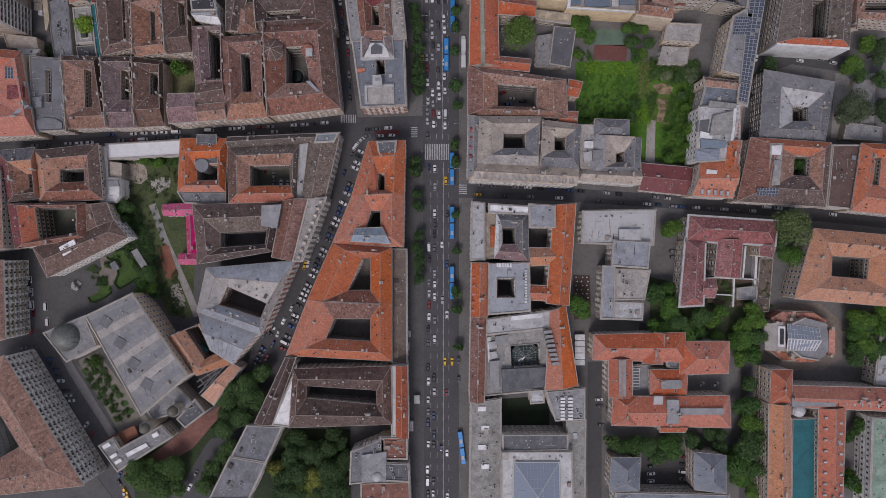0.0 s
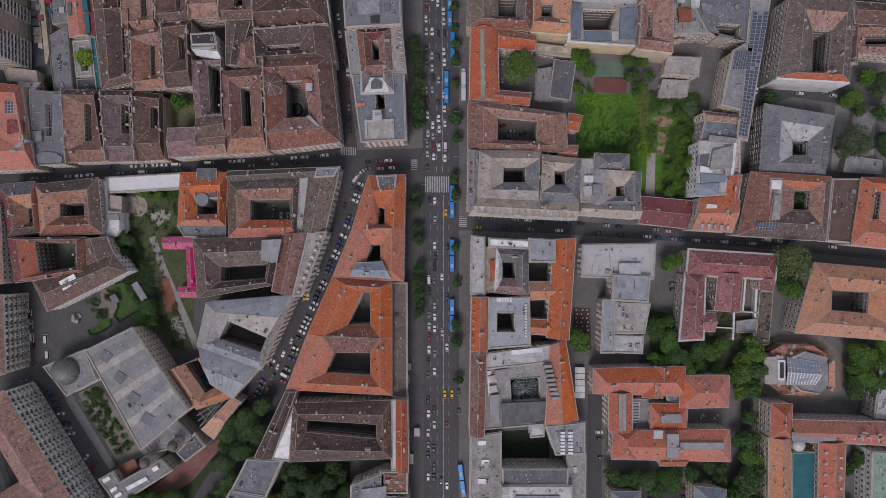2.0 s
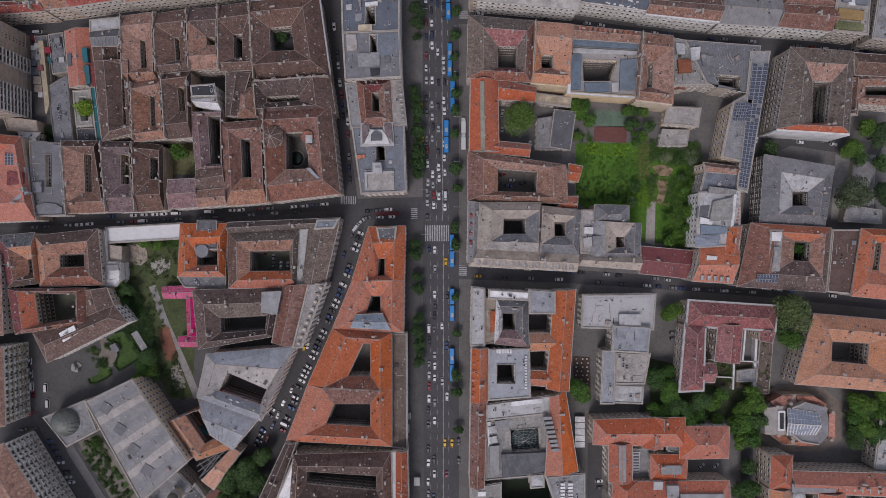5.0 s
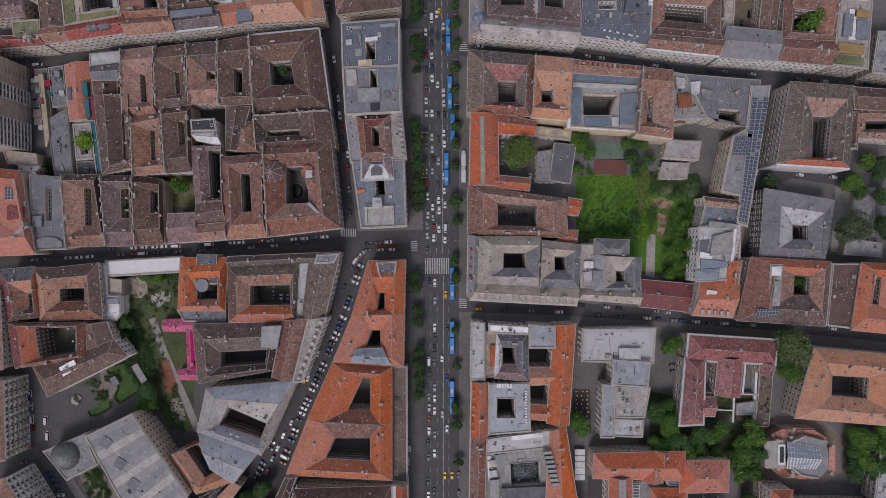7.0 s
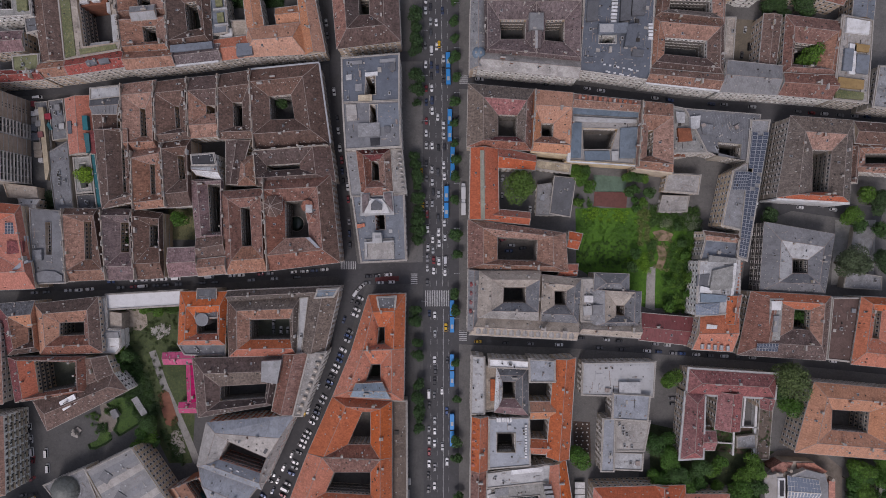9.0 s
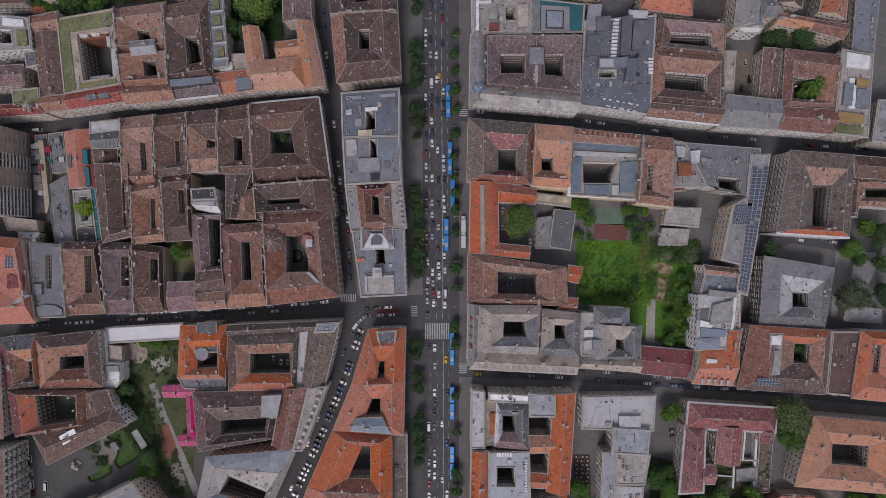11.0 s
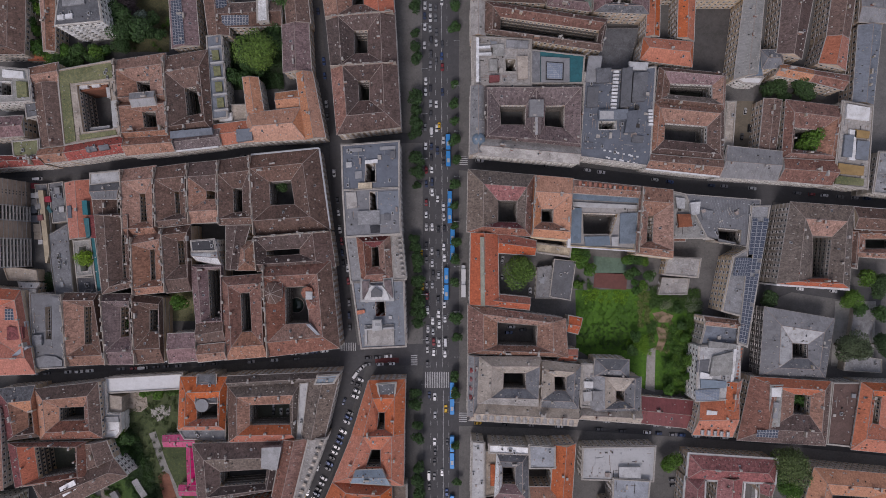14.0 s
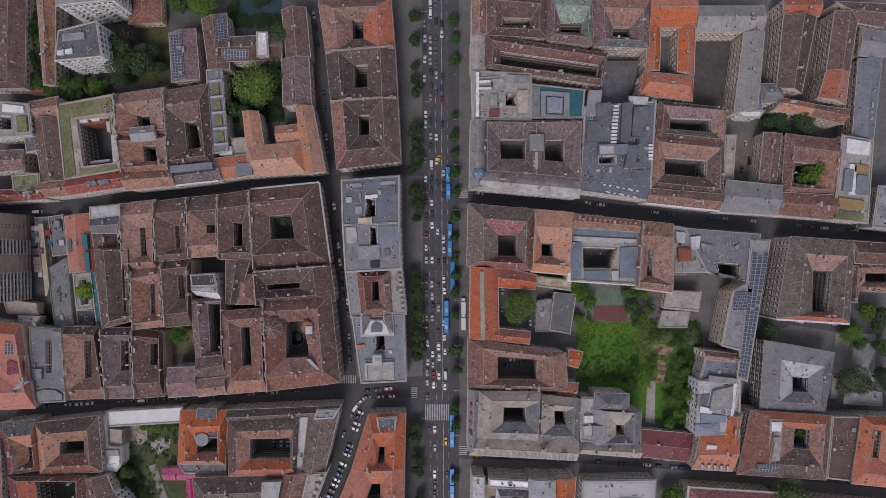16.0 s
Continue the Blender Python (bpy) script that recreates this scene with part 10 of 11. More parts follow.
box_on(yard_shed, 'pipe_bridge', [(-224.7, 161.6), (-221.9, 161.6), (-218.4, 126.8), (-219.7, 121.1), (-220.6, 121.4)], 5, 7.5, SHEET, C['beige'], '')
box_on(yard_shed, 'roof_box', [(-227.2, 160.4), (-224.4, 160.7), (-224.1, 157.6), (-226.9, 157.2)], 4, 7.0, SHEET, C['pale'], '')
box_on(yard_shed, 'roof_box', [(-226.2, 154.1), (-223.3, 154.4), (-223.0, 151.3), (-225.9, 151.0)], 4, 7.7, SHEET, C['grey'], '')
box_on(yard_shed, 'roof_box', [(-224.5, 147.8), (-221.7, 148.1), (-221.4, 145.0), (-224.2, 144.7)], 4, 8.4, SHEET, C['maroon'], '')
box_on(yard_shed, 'roof_box', [(-214.7, 160.4), (-211.9, 160.7), (-211.5, 157.6), (-214.4, 157.2)], 4, 7.0, SHEET, C['blue'], '')
box_on(yard_shed, 'roof_box', [(-213.0, 152.5), (-210.2, 152.8), (-209.9, 149.7), (-212.7, 149.4)], 4, 7.7, SHEET, C['pale'], '')
box_on(yard_shed, 'roof_box', [(-215.1, 162.8), (-212.3, 163.2), (-212.0, 160.0), (-214.8, 159.7)], 4, 8.4, SHEET, C['grey'], '')
loggia, pane = Shape(), Shape()
loggia.box(0, -1.75, 0, 1.3, 1.75, 0.2, 0)
loggia.box(1.2, -1.75, 0.2, 1.3, 1.75, 1.15, 0)
loggia.box(0, -1.85, 0, 1.3, -1.75, 2.6, 0)
loggia.box(0, 1.75, 0, 1.3, 1.85, 2.6, 0)
pane.box(0.02, -1.5, 0.3, 0.06, 1.5, 2.3, 0)
loggia, pane = loggia.mesh('loggia', [PLASTER]), pane.mesh('loggia_glazing', [GLASS])
for bay in (150.6, 146.7, 132.8, 129.0, 125.2, 121.4):
    for storey in range(10):
        place = Matrix.Translation((-233.6 + (166.6 - bay) / 47.0 + 0.02, bay, 2.2 + 2.85 * storey))
        lodge = part('loggia', loggia, [], panel_tower, (0.6, 0.56, 0.52), at=place)
        part('loggia_glazing', pane, [], lodge)
slit = Shape()
slit.box(0, -0.35, 0, 0.06, 0.35, 0.9, 0)
slit = slit.mesh('window_slit', [GLASS])
for bay in (160.6, 159.2):
    for storey in range(10):
        part('window_slit', slit, [], panel_tower, at=Matrix.Translation((-233.6 + (166.6 - bay) / 47.0, bay, 3.2 + 2.85 * storey)))
for bay in (152.7, 144.6, 134.9, 119.3):
    box_on(panel_tower, 'wall_pier', [(-233.6 + (166.6 - bay) / 47.0, bay - 0.25), (-233.6 + (166.6 - bay) / 47.0, bay + 0.25), (-233.2 + (166.6 - bay) / 47.0, bay + 0.25), (-233.2 + (166.6 - bay) / 47.0, bay - 0.25)], 0.5, 31, PLASTER, C['pale'], '')
for (px, py), wide, deep, tall, tint in (((-230.0, 164.6), 3.2, 3.0, 3.0, (0.2, 0.03, 0.04)), ((-229.7, 159.2), 4.2, 2.6, 2.6, C['white']), ((-229.4, 155.3), 4.0, 3.6, 2.8, C['grey']), ((-229.7, 151.2), 3.4, 4.0, 2.8, C['ink']),
                                         ((-229.1, 146.1), 4.5, 4.0, 2.8, C['ink']), ((-228.4, 141.0), 4.0, 4.4, 2.4, C['sand']), ((-227.8, 136.5), 4.4, 4.0, 2.4, C['sand']), ((-226.5, 133.0), 2.4, 2.6, 2.4, C['white'])):
    box_on(yard_shed, 'yard_store', [(px - wide / 2, py - deep / 2), (px + wide / 2, py - deep / 2), (px + wide / 2, py + deep / 2), (px - wide / 2, py + deep / 2)], 0.5, tall, SHEET, tint, '')
box_on(yard_shed, 'lean_to_roof', [(-222.2, 158.1), (-218.4, 158.4), (-217.8, 155.3), (-221.5, 155.0)], 0.5, 7.0, SHEET, (0.3, 0.04, 0.06), '')
box_on(yard_shed, 'lean_to_roof', [(-220.3, 151.8), (-219.3, 153.7), (-217.1, 149.6), (-218.4, 149.0)], 0.5, 7.0, SHEET, C['teal'], '')
fountain = Shape()
fountain.prism(disc(-82.9, 97.3, 4.6, 24), 0.1, 0.5)
basin = tagged(part('fountain_basin', fountain, STONE), 'round stone basin with dark glazing in the courtyard', 'basin')
dome(basin, -82.9, 97.3, 0.5, 4.1, 1.3, DARKGLASS, name='glass_cover', seg=24)
box_on(square_house, 'roof_window', [(-206.0, 0.9), (-198.1, 5.2), (-195.7, 0.9), (-203.6, -3.9)], 16, 19.5, SHEET, C['white'], '')
park_house = tagged(new('pavilion'), 'grey domed roof pavilion beside the avenue', 'pavilion')
box_on(park_house, 'block', [(-43.9, -111.2), (-30.5, -109.4), (-30.5, -125.2), (-43.9, -125.8)], 0.4, 17.5, FELT, C['grey'], '')
dome(park_house, -35.6, -122.9, 17.5, 2.7, 1.6, SHEET, C['pale'])
box_on(park_house, 'green_deck', [(-51.7, -114.2), (-45.4, -113.6), (-45.4, -122.3), (-51.7, -122.3)], 0.4, 10, FELT, C['copper'], '')
box_on(park_house, 'white_wing', [(-49.9, -109.9), (-33.2, -103.7), (-32.6, -107.4), (-44.3, -112.3)], 0.4, 14, PLASTER, C['white'], '')
box_on(copper_ridge, 'ridge_strip', [(19.8, 135.5), (21.9, 135.5), (22.2, 98.9), (20.1, 98.9)], 17, 22.3, SHEET, (0.25, 0.25, 0.2), '')
box_on(roof_garden, 'orange_roof', [(25.7, 12.5), (28.1, 12.5), (28.1, 0.9), (25.7, 0.9)], 15, 16.5, TILE, C['orange'], '')
box_on(grey_flat, 'roof_light', [(28.7, -7.6), (29.8, -7.6), (29.8, -9.7), (28.7, -9.7)], 19, 20.2, SHEET, C['white'], '')
box_on(grey_flat, 'roof_light', [(30.1, -7.6), (31.2, -7.6), (31.2, -9.7), (30.1, -9.7)], 19, 20.2, SHEET, C['white'], '')
box_on(grey_flat, 'roof_light', [(31.5, -7.6), (32.6, -7.6), (32.6, -9.7), (31.5, -9.7)], 19, 20.2, SHEET, C['white'], '')
box_on(grey_flat, 'roof_light', [(32.9, -7.6), (34.0, -7.6), (34.0, -9.7), (32.9, -9.7)], 19, 20.2, SHEET, C['white'], '')
box_on(grey_flat, 'roof_light', [(34.3, -7.6), (35.3, -7.6), (35.3, -9.7), (34.3, -9.7)], 19, 20.2, SHEET, C['white'], '')
box_on(grey_flat, 'roof_light', [(35.7, -7.6), (36.7, -7.6), (36.7, -9.7), (35.7, -9.7)], 19, 20.2, SHEET, C['white'], '')
box_on(grey_flat, 'fan_unit', [(43.8, -11.2), (45.0, -11.2), (45.0, -12.1), (43.8, -12.1)], 19, 20.3, SHEET, C['white'], '')
box_on(grey_flat, 'fan_unit', [(43.8, -12.7), (45.0, -12.7), (45.0, -13.6), (43.8, -13.6)], 19, 20.3, SHEET, C['white'], '')
box_on(grey_flat, 'fan_unit', [(43.8, -14.2), (45.0, -14.2), (45.0, -15.1), (43.8, -15.1)], 19, 20.3, SHEET, C['white'], '')
box_on(grey_flat, 'fan_unit', [(43.8, -15.7), (45.0, -15.7), (45.0, -16.6), (43.8, -16.6)], 19, 20.3, SHEET, C['white'], '')
box_on(grey_flat, 'fan_unit', [(43.8, -17.2), (45.0, -17.2), (45.0, -18.1), (43.8, -18.1)], 19, 20.3, SHEET, C['white'], '')
box_on(grey_flat, 'fan_unit', [(43.8, -18.7), (45.0, -18.7), (45.0, -19.6), (43.8, -19.6)], 19, 20.3, SHEET, C['white'], '')
box_on(grey_flat, 'fan_unit', [(43.8, -20.3), (45.0, -20.3), (45.0, -21.2), (43.8, -21.2)], 19, 20.3, SHEET, C['white'], '')
box_on(grey_flat, 'fan_unit', [(43.8, -21.8), (45.0, -21.8), (45.0, -22.7), (43.8, -22.7)], 19, 20.3, SHEET, C['white'], '')
box_on(grey_flat, 'fan_unit', [(43.8, -23.3), (45.0, -23.3), (45.0, -24.2), (43.8, -24.2)], 19, 20.3, SHEET, C['white'], '')
box_on(grey_flat, 'fan_unit', [(43.8, -24.8), (45.0, -24.8), (45.0, -25.7), (43.8, -25.7)], 19, 20.3, SHEET, C['white'], '')
box_on(grey_flat, 'fan_unit', [(43.8, -26.3), (45.0, -26.3), (45.0, -27.2), (43.8, -27.2)], 19, 20.3, SHEET, C['white'], '')
box_on(grey_flat, 'fan_unit', [(43.8, -27.8), (45.0, -27.8), (45.0, -28.7), (43.8, -28.7)], 19, 20.3, SHEET, C['white'], '')
vent_line(white_hall, (77.6, 19.1), (114.3, 19.7), 18, 13.0)
vent_line(white_hall, (114.3, 19.7), (113.4, 3.4), 7, 13.0)
vent_line(white_hall, (113.4, 3.4), (77.3, 4.6), 16, 13.0)
vent_line(white_hall, (77.3, 4.6), (77.6, 19.1), 7, 13.0)
box_on(green_house, 'planted_roof', [(-206.6, 223.8), (-201.7, 224.4), (-197.5, 187.3), (-203.0, 185.8)], 18, 18.5, GRASS, C['moss'], '')
box_on(green_house, 'planted_roof', [(-205.7, 224.5), (-178.3, 229.3), (-177.7, 221.4), (-200.2, 218.1), (-204.4, 220.2)], 18, 18.6, GRASS, C['moss'], '')
box_on(green_house, 'planted_roof', [(-195.7, 190.4), (-176.2, 193.1), (-175.3, 190.7), (-195.1, 187.6)], 18, 18.5, GRASS, C['moss'], '')
box_on(terrace_house, 'roof_deck', [(-235.0, 224.9), (-224.1, 223.7), (-223.5, 220.1), (-235.0, 220.7)], 20, 21.5, PLASTER, C['white'], '')
box_on(terrace_house, 'roof_deck', [(-227.7, 218.6), (-222.3, 218.3), (-221.7, 210.5), (-227.1, 209.9)], 20, 21.5, GRASS, C['moss'], '')
hip_house([(-167.1, 211.8), (-165.9, 205.1), (-153.2, 206.3), (-154.4, 213.0)], 21, 2, 'grey', along='EW', kind='sheet', chim=0, vents=0, label='grey sheet-roofed link between two light courts')
box_on(white_terraces, 'roof_deck', [(217.6, 193.1), (221.2, 192.5), (220.6, 176.5), (217.0, 176.8)], 19, 20.4, PLASTER, C['white'], '')
box_on(white_terraces, 'roof_deck', [(210.3, 168.4), (225.4, 166.6), (224.8, 162.9), (209.7, 164.1)], 19, 20.4, GRASS, C['moss'], '')
box_on(white_terraces, 'roof_deck', [(220.6, 193.1), (228.4, 191.9), (227.8, 188.3), (220.0, 188.9)], 19, 20.4, PLASTER, (0.3, 0.2, 0.085), '')
box_on(blue_roofs, 'sheet_roof', [(69.0, 161.0), (105.6, 159.2), (105.3, 154.0), (69.0, 156.1)], 16, 17.4, SHEET, C['azure'], '')
box_on(blue_roofs, 'sheet_roof', [(68.6, 151.2), (74.8, 151.2), (74.4, 132.3), (68.0, 132.3)], 16, 17.4, SHEET, C['azure'], '')
box_on(blue_roofs, 'sheet_roof', [(95.8, 148.2), (105.0, 148.8), (103.7, 132.0), (95.2, 132.0)], 16, 17.4, SHEET, C['azure'], '')
box_on(blue_roofs, 'sheet_roof', [(76.3, 135.7), (89.7, 136.0), (90.3, 131.1), (76.9, 130.5)], 16, 17.4, SHEET, C['azure'], '')
box_on(blue_roofs, 'roof_house', [(90.7, 135.7), (94.6, 135.7), (94.3, 130.8), (91.0, 130.5)], 16, 18.2, PLASTER, C['pale'], '')
box_on(blue_roofs, 'roof_house', [(69.4, 154.5), (104.7, 152.7), (104.4, 150.9), (76.1, 151.5), (69.4, 152.1)], 16, 17.8, PLASTER, C['pale'], '')
box_on(blue_roofs, 'roof_house', [(67.2, 137.5), (68.8, 137.5), (68.5, 130.5), (66.9, 130.5)], 16, 18.6, PLASTER, C['white'], '')
box_on(blue_roofs, 'blank_wall', [(67.0, 131.2), (67.0, 130.5), (103.8, 128.1), (103.8, 128.8)], 0.4, 17.2, PLASTER, (0.7, 0.54, 0.34), 'cream rendered blank rear wall')
box_on(blue_roofs, 'parapet', [(67.0, 130.6), (67.0, 129.9), (103.8, 127.5), (103.8, 128.2)], 16.6, 17.8, PLASTER, C['white'], 'white parapet')
box_on(peach_house, 'blank_wall', [(47.2, 135.7), (47.2, 135.0), (68.0, 133.1), (68.0, 133.8)], 0.4, 17.6, PLASTER, (0.62, 0.5, 0.33), 'cream rendered blank rear wall')
box_on(tan_house, 'blank_wall', [(104.0, 126.5), (104.0, 125.8), (123.6, 123.4), (123.6, 124.1)], 0.4, 17.6, PLASTER, (0.55, 0.45, 0.34), 'cream rendered blank rear wall')
box_on(pale_annex, 'roof_house', [(75.9, 57.9), (80.7, 57.9), (80.7, 54.3), (75.9, 54.3)], 17, 19, PLASTER, C['white'], '')
box_on(pale_annex, 'roof_house', [(75.4, 52.0), (80.2, 52.6), (80.5, 47.7), (75.7, 47.1)], 17, 18.5, PLASTER, C['pale'], '')
box_on(pale_annex, 'roof_house', [(80.2, 53.0), (85.4, 53.0), (85.4, 47.6), (80.2, 47.6)], 17, 20.6, SHEET, C['ash'], '')
box_on(shaft_house, 'roof_house', [(-44.5, 163.8), (-37.3, 164.1), (-37.3, 160.9), (-44.5, 160.9)], 25, 27, FELT, C['beige'], '')
box_on(shaft_house, 'roof_house', [(-41.0, 175.7), (-34.4, 176.3), (-34.4, 174.5), (-41.0, 173.9)], 25, 26.4, FELT, C['white'], '')
box_on(shaft_house, 'roof_house', [(-27.9, 180.5), (-25.0, 180.8), (-25.0, 177.0), (-27.9, 176.7)], 25, 26, FELT, C['slate'], '')
box_on(shaft_house, 'roof_house', [(-51.1, 174.6), (-48.1, 174.9), (-48.1, 172.2), (-51.1, 171.9)], 25, 26.2, FELT, C['pale'], '')
box_on(shaft_house_south, 'roof_house', [(-51.2, 159.1), (-45.8, 159.4), (-45.2, 150.8), (-50.6, 150.2)], 25, 25.8, FELT, C['stone'], '')
box_on(shaft_house_south, 'roof_house', [(-45.1, 149.0), (-33.3, 149.6), (-33.3, 142.5), (-44.5, 141.9)], 25, 26.4, FELT, C['grey'], '')
# second light shaft: no opening, a black box with its depth put into colour
box_on(shaft_house_south, 'roof_house', [(-38.4, 141.3), (-33.3, 141.6), (-33.3, 137.7), (-38.1, 137.4)], 25, 25.6, FELT, C['black'], '')
box_on(shaft_house_south, 'roof_house', [(-30.9, 147.8), (-27.9, 147.8), (-27.9, 144.2), (-30.9, 144.2)], 25, 26, FELT, C['slate'], '')
strip('bus_lane', [(-38.4, 65.9), (-25.0, 66.2)], 2.8, 0.006, YARD, (0.13, 0.035, 0.035), 'short red-surfaced lane at the junction', 'road')
box_on(long_dark, 'glass_box', [(-96.6, 23.2), (-86.0, 23.8), (-88.4, 11.1), (-96.9, 12.3)], 17, 22, SHEET, C['grey'], '')
flat_house([(-67.0, 61.2), (-68.2, 57.0), (-58.5, 57.6), (-56.1, 61.8)], 21, 'azure', units=0, vents=0, blind=True, kind='sheet', label='pale blue sheet-roofed corner turret house')
dormers(orange_west, (16.1, -8.8), (15.2, -35.0), 6, 18.3, roof='red', wide=1.6, tall=1.8, deep=2.4)
grove([(175.0, -32.7), (178.8, -37.5), (176.6, -50.0), (171.8, -50.0)], 6, 4)
box_on(school_court, 'glass_strip', [(104.6, -65.7), (108.7, -65.7), (108.1, -77.5), (104.6, -77.5)], 9, 9.8, SHEET, C['pale'], '')
box_on(school_court, 'roof_light', [(104.9, -66.3), (108.0, -66.3), (108.0, -67.2), (104.9, -67.2)], 9.8, 9.95, FELT, C['slate'], '')
box_on(school_court, 'roof_light', [(104.9, -67.9), (108.0, -67.9), (108.0, -68.9), (104.9, -68.9)], 9.8, 9.95, FELT, C['slate'], '')
box_on(school_court, 'roof_light', [(104.9, -69.5), (108.0, -69.5), (108.0, -70.5), (104.9, -70.5)], 9.8, 9.95, FELT, C['slate'], '')
box_on(school_court, 'roof_light', [(104.9, -71.2), (108.0, -71.2), (108.0, -72.1), (104.9, -72.1)], 9.8, 9.95, FELT, C['slate'], '')
box_on(school_court, 'roof_light', [(104.9, -72.8), (108.0, -72.8), (108.0, -73.7), (104.9, -73.7)], 9.8, 9.95, FELT, C['slate'], '')
box_on(school_court, 'roof_light', [(104.9, -74.4), (108.0, -74.4), (108.0, -75.3), (104.9, -75.3)], 9.8, 9.95, FELT, C['slate'], '')
box_on(school_court, 'roof_light', [(104.9, -76.0), (108.0, -76.0), (108.0, -77.0), (104.9, -77.0)], 9.8, 9.95, FELT, C['slate'], '')
box_on(school_court, 'stair_turret', [(114.1, -79.6), (119.0, -79.6), (118.4, -85.1), (113.5, -84.5)], 0.4, 17, PLASTER, C['pale'], '')
box_on(twin_court, 'link_roof', [(45.9, 208.4), (53.4, 208.4), (53.4, 199.4), (45.9, 199.4)], 18, 23.2, SHEET, C['grey'], 'grey sheet roof over the link between the courts')
box_on(twin_court, 'link_wing', [(46.9, 199.2), (52.6, 199.2), (52.0, 189.9), (47.5, 190.5)], 18, 22.2, TILE, C['mauve'], '')
box_on(twin_court, 'link_ridge', [(48.9, 199.2), (50.3, 199.2), (50.3, 189.9), (49.1, 189.9)], 22, 22.6, SHEET, C['pale'], '')
dome(twin_court, 19.1, 187.8, 20.0, 3.6, 2.6, SHEET, C['azure'], name='corner_dome')
box_on(twin_court, 'corner_turret', disc(19.1, 187.8, 3.7, 16), 0.4, 20.05, STONE)
box_on(teal_deck, 'roof_house', [(47.7, 235.6), (52.2, 235.0), (52.2, 218.6), (47.7, 218.6)], 18, 18.7, FELT, C['lead'], '')
box_on(teal_deck, 'roof_house', [(52.5, 232.4), (67.9, 231.5), (67.9, 218.5), (52.5, 218.5)], 18, 19.2, SHEET, C['grey'], '')
box_on(teal_deck, 'lantern_kerb', [(55.1, 229.5), (64.8, 228.9), (64.5, 219.5), (55.1, 219.8)], 19, 19.9, FELT, C['black'], '')
glass_pyramid(teal_deck, [(55.7, 228.9), (64.1, 228.3), (63.8, 220.1), (55.7, 220.4)], 20.0, 1.0, 4, None, 0.12)
box_on(white_block, 'roof_house', [(144.6, 71.4), (155.5, 74.1), (154.9, 62.0), (142.8, 60.8)], 18, 20, FELT, C['concrete'], '')
box_on(white_block, 'roof_house', [(143.0, 79.7), (157.6, 77.9), (157.0, 75.5), (142.4, 76.1)], 18, 19.4, FELT, C['concrete'], '')
box_on(white_block, 'roof_house', [(136.7, 69.0), (143.4, 69.6), (142.2, 63.5), (136.1, 62.9)], 18, 18.6, SHEET, C['slate'], '')
box_on(white_block, 'roof_house', [(138.4, 59.2), (152.3, 57.9), (151.7, 54.3), (138.4, 54.3)], 18, 19, SHEET, C['azure'], '')
box_on(white_block, 'roof_house', [(156.0, 75.4), (157.5, 75.4), (155.7, 57.8), (154.2, 57.8)], 18, 19.6, PLASTER, C['white'], '')
box_on(white_block, 'roof_house', [(138.2, 63.3), (144.8, 61.5), (144.2, 59.1), (137.5, 59.7)], 18, 19.5, PLASTER, C['white'], '')
box_on(white_block, 'roof_house', [(141.6, 42.7), (147.0, 42.1), (146.4, 39.6), (141.0, 40.2)], 18, 20, PLASTER, C['white'], '')
glass_pyramid(white_block, [(135.5, 53.2), (148.8, 54.1), (148.2, 47.7), (136.1, 47.4)], 18.6, 1.2, 8, None, 0.16)
box_on(white_block, 'red_bay', [(160.4, 75.7), (161.4, 75.7), (161.1, 74.6), (160.2, 74.6)], 0.4, 18.3, PLASTER, C['brick'], '')
box_on(white_block, 'red_bay', [(160.0, 73.8), (161.1, 73.8), (160.8, 72.7), (159.9, 72.7)], 0.4, 18.3, PLASTER, C['brick'], '')
box_on(white_block, 'red_bay', [(159.7, 71.8), (160.8, 71.8), (160.5, 70.7), (159.5, 70.7)], 0.4, 18.3, PLASTER, C['brick'], '')
box_on(white_block, 'red_bay', [(159.4, 69.9), (160.4, 69.9), (160.1, 68.8), (159.2, 68.8)], 0.4, 18.3, PLASTER, C['brick'], '')
box_on(white_block, 'red_bay', [(159.0, 67.9), (160.1, 67.9), (159.8, 66.9), (158.9, 66.9)], 0.4, 18.3, PLASTER, C['brick'], '')
box_on(white_block, 'red_bay', [(158.7, 66.0), (159.8, 66.0), (159.5, 64.9), (158.5, 64.9)], 0.4, 18.3, PLASTER, C['brick'], '')
box_on(white_block, 'red_bay', [(158.4, 64.0), (159.4, 64.0), (159.1, 63.0), (158.2, 63.0)], 0.4, 18.3, PLASTER, C['brick'], '')
box_on(white_block, 'red_bay', [(158.0, 62.1), (159.1, 62.1), (158.8, 61.0), (157.9, 61.0)], 0.4, 18.3, PLASTER, C['brick'], '')
box_on(white_block, 'red_bay', [(157.7, 60.1), (158.8, 60.1), (158.5, 59.1), (157.5, 59.1)], 0.4, 18.3, PLASTER, C['brick'], '')
solar_field(leafy_court, (167.6, 32.6, 21.2), (179.1, 32.6, 21.2), (178.8, 28.1, 20.6), (167.3, 28.7, 20.6), 7, 3, skip=0)
box_on(leafy_court, 'roof_terrace', [(174.9, 56.5), (181.8, 56.5), (180.0, 34.1), (174.0, 34.1)], 17, 20.6, FELT, C['concrete'], '')
box_on(leafy_court, 'roof_house', [(175.3, 55.1), (180.7, 55.4), (180.1, 50.3), (175.3, 50.3)], 20, 21.6, PLASTER, C['white'], '')
box_on(leafy_court, 'roof_house', [(176.4, 47.3), (179.4, 47.3), (178.2, 38.8), (175.8, 38.8)], 20, 21.8, SHEET, C['grey'], '')
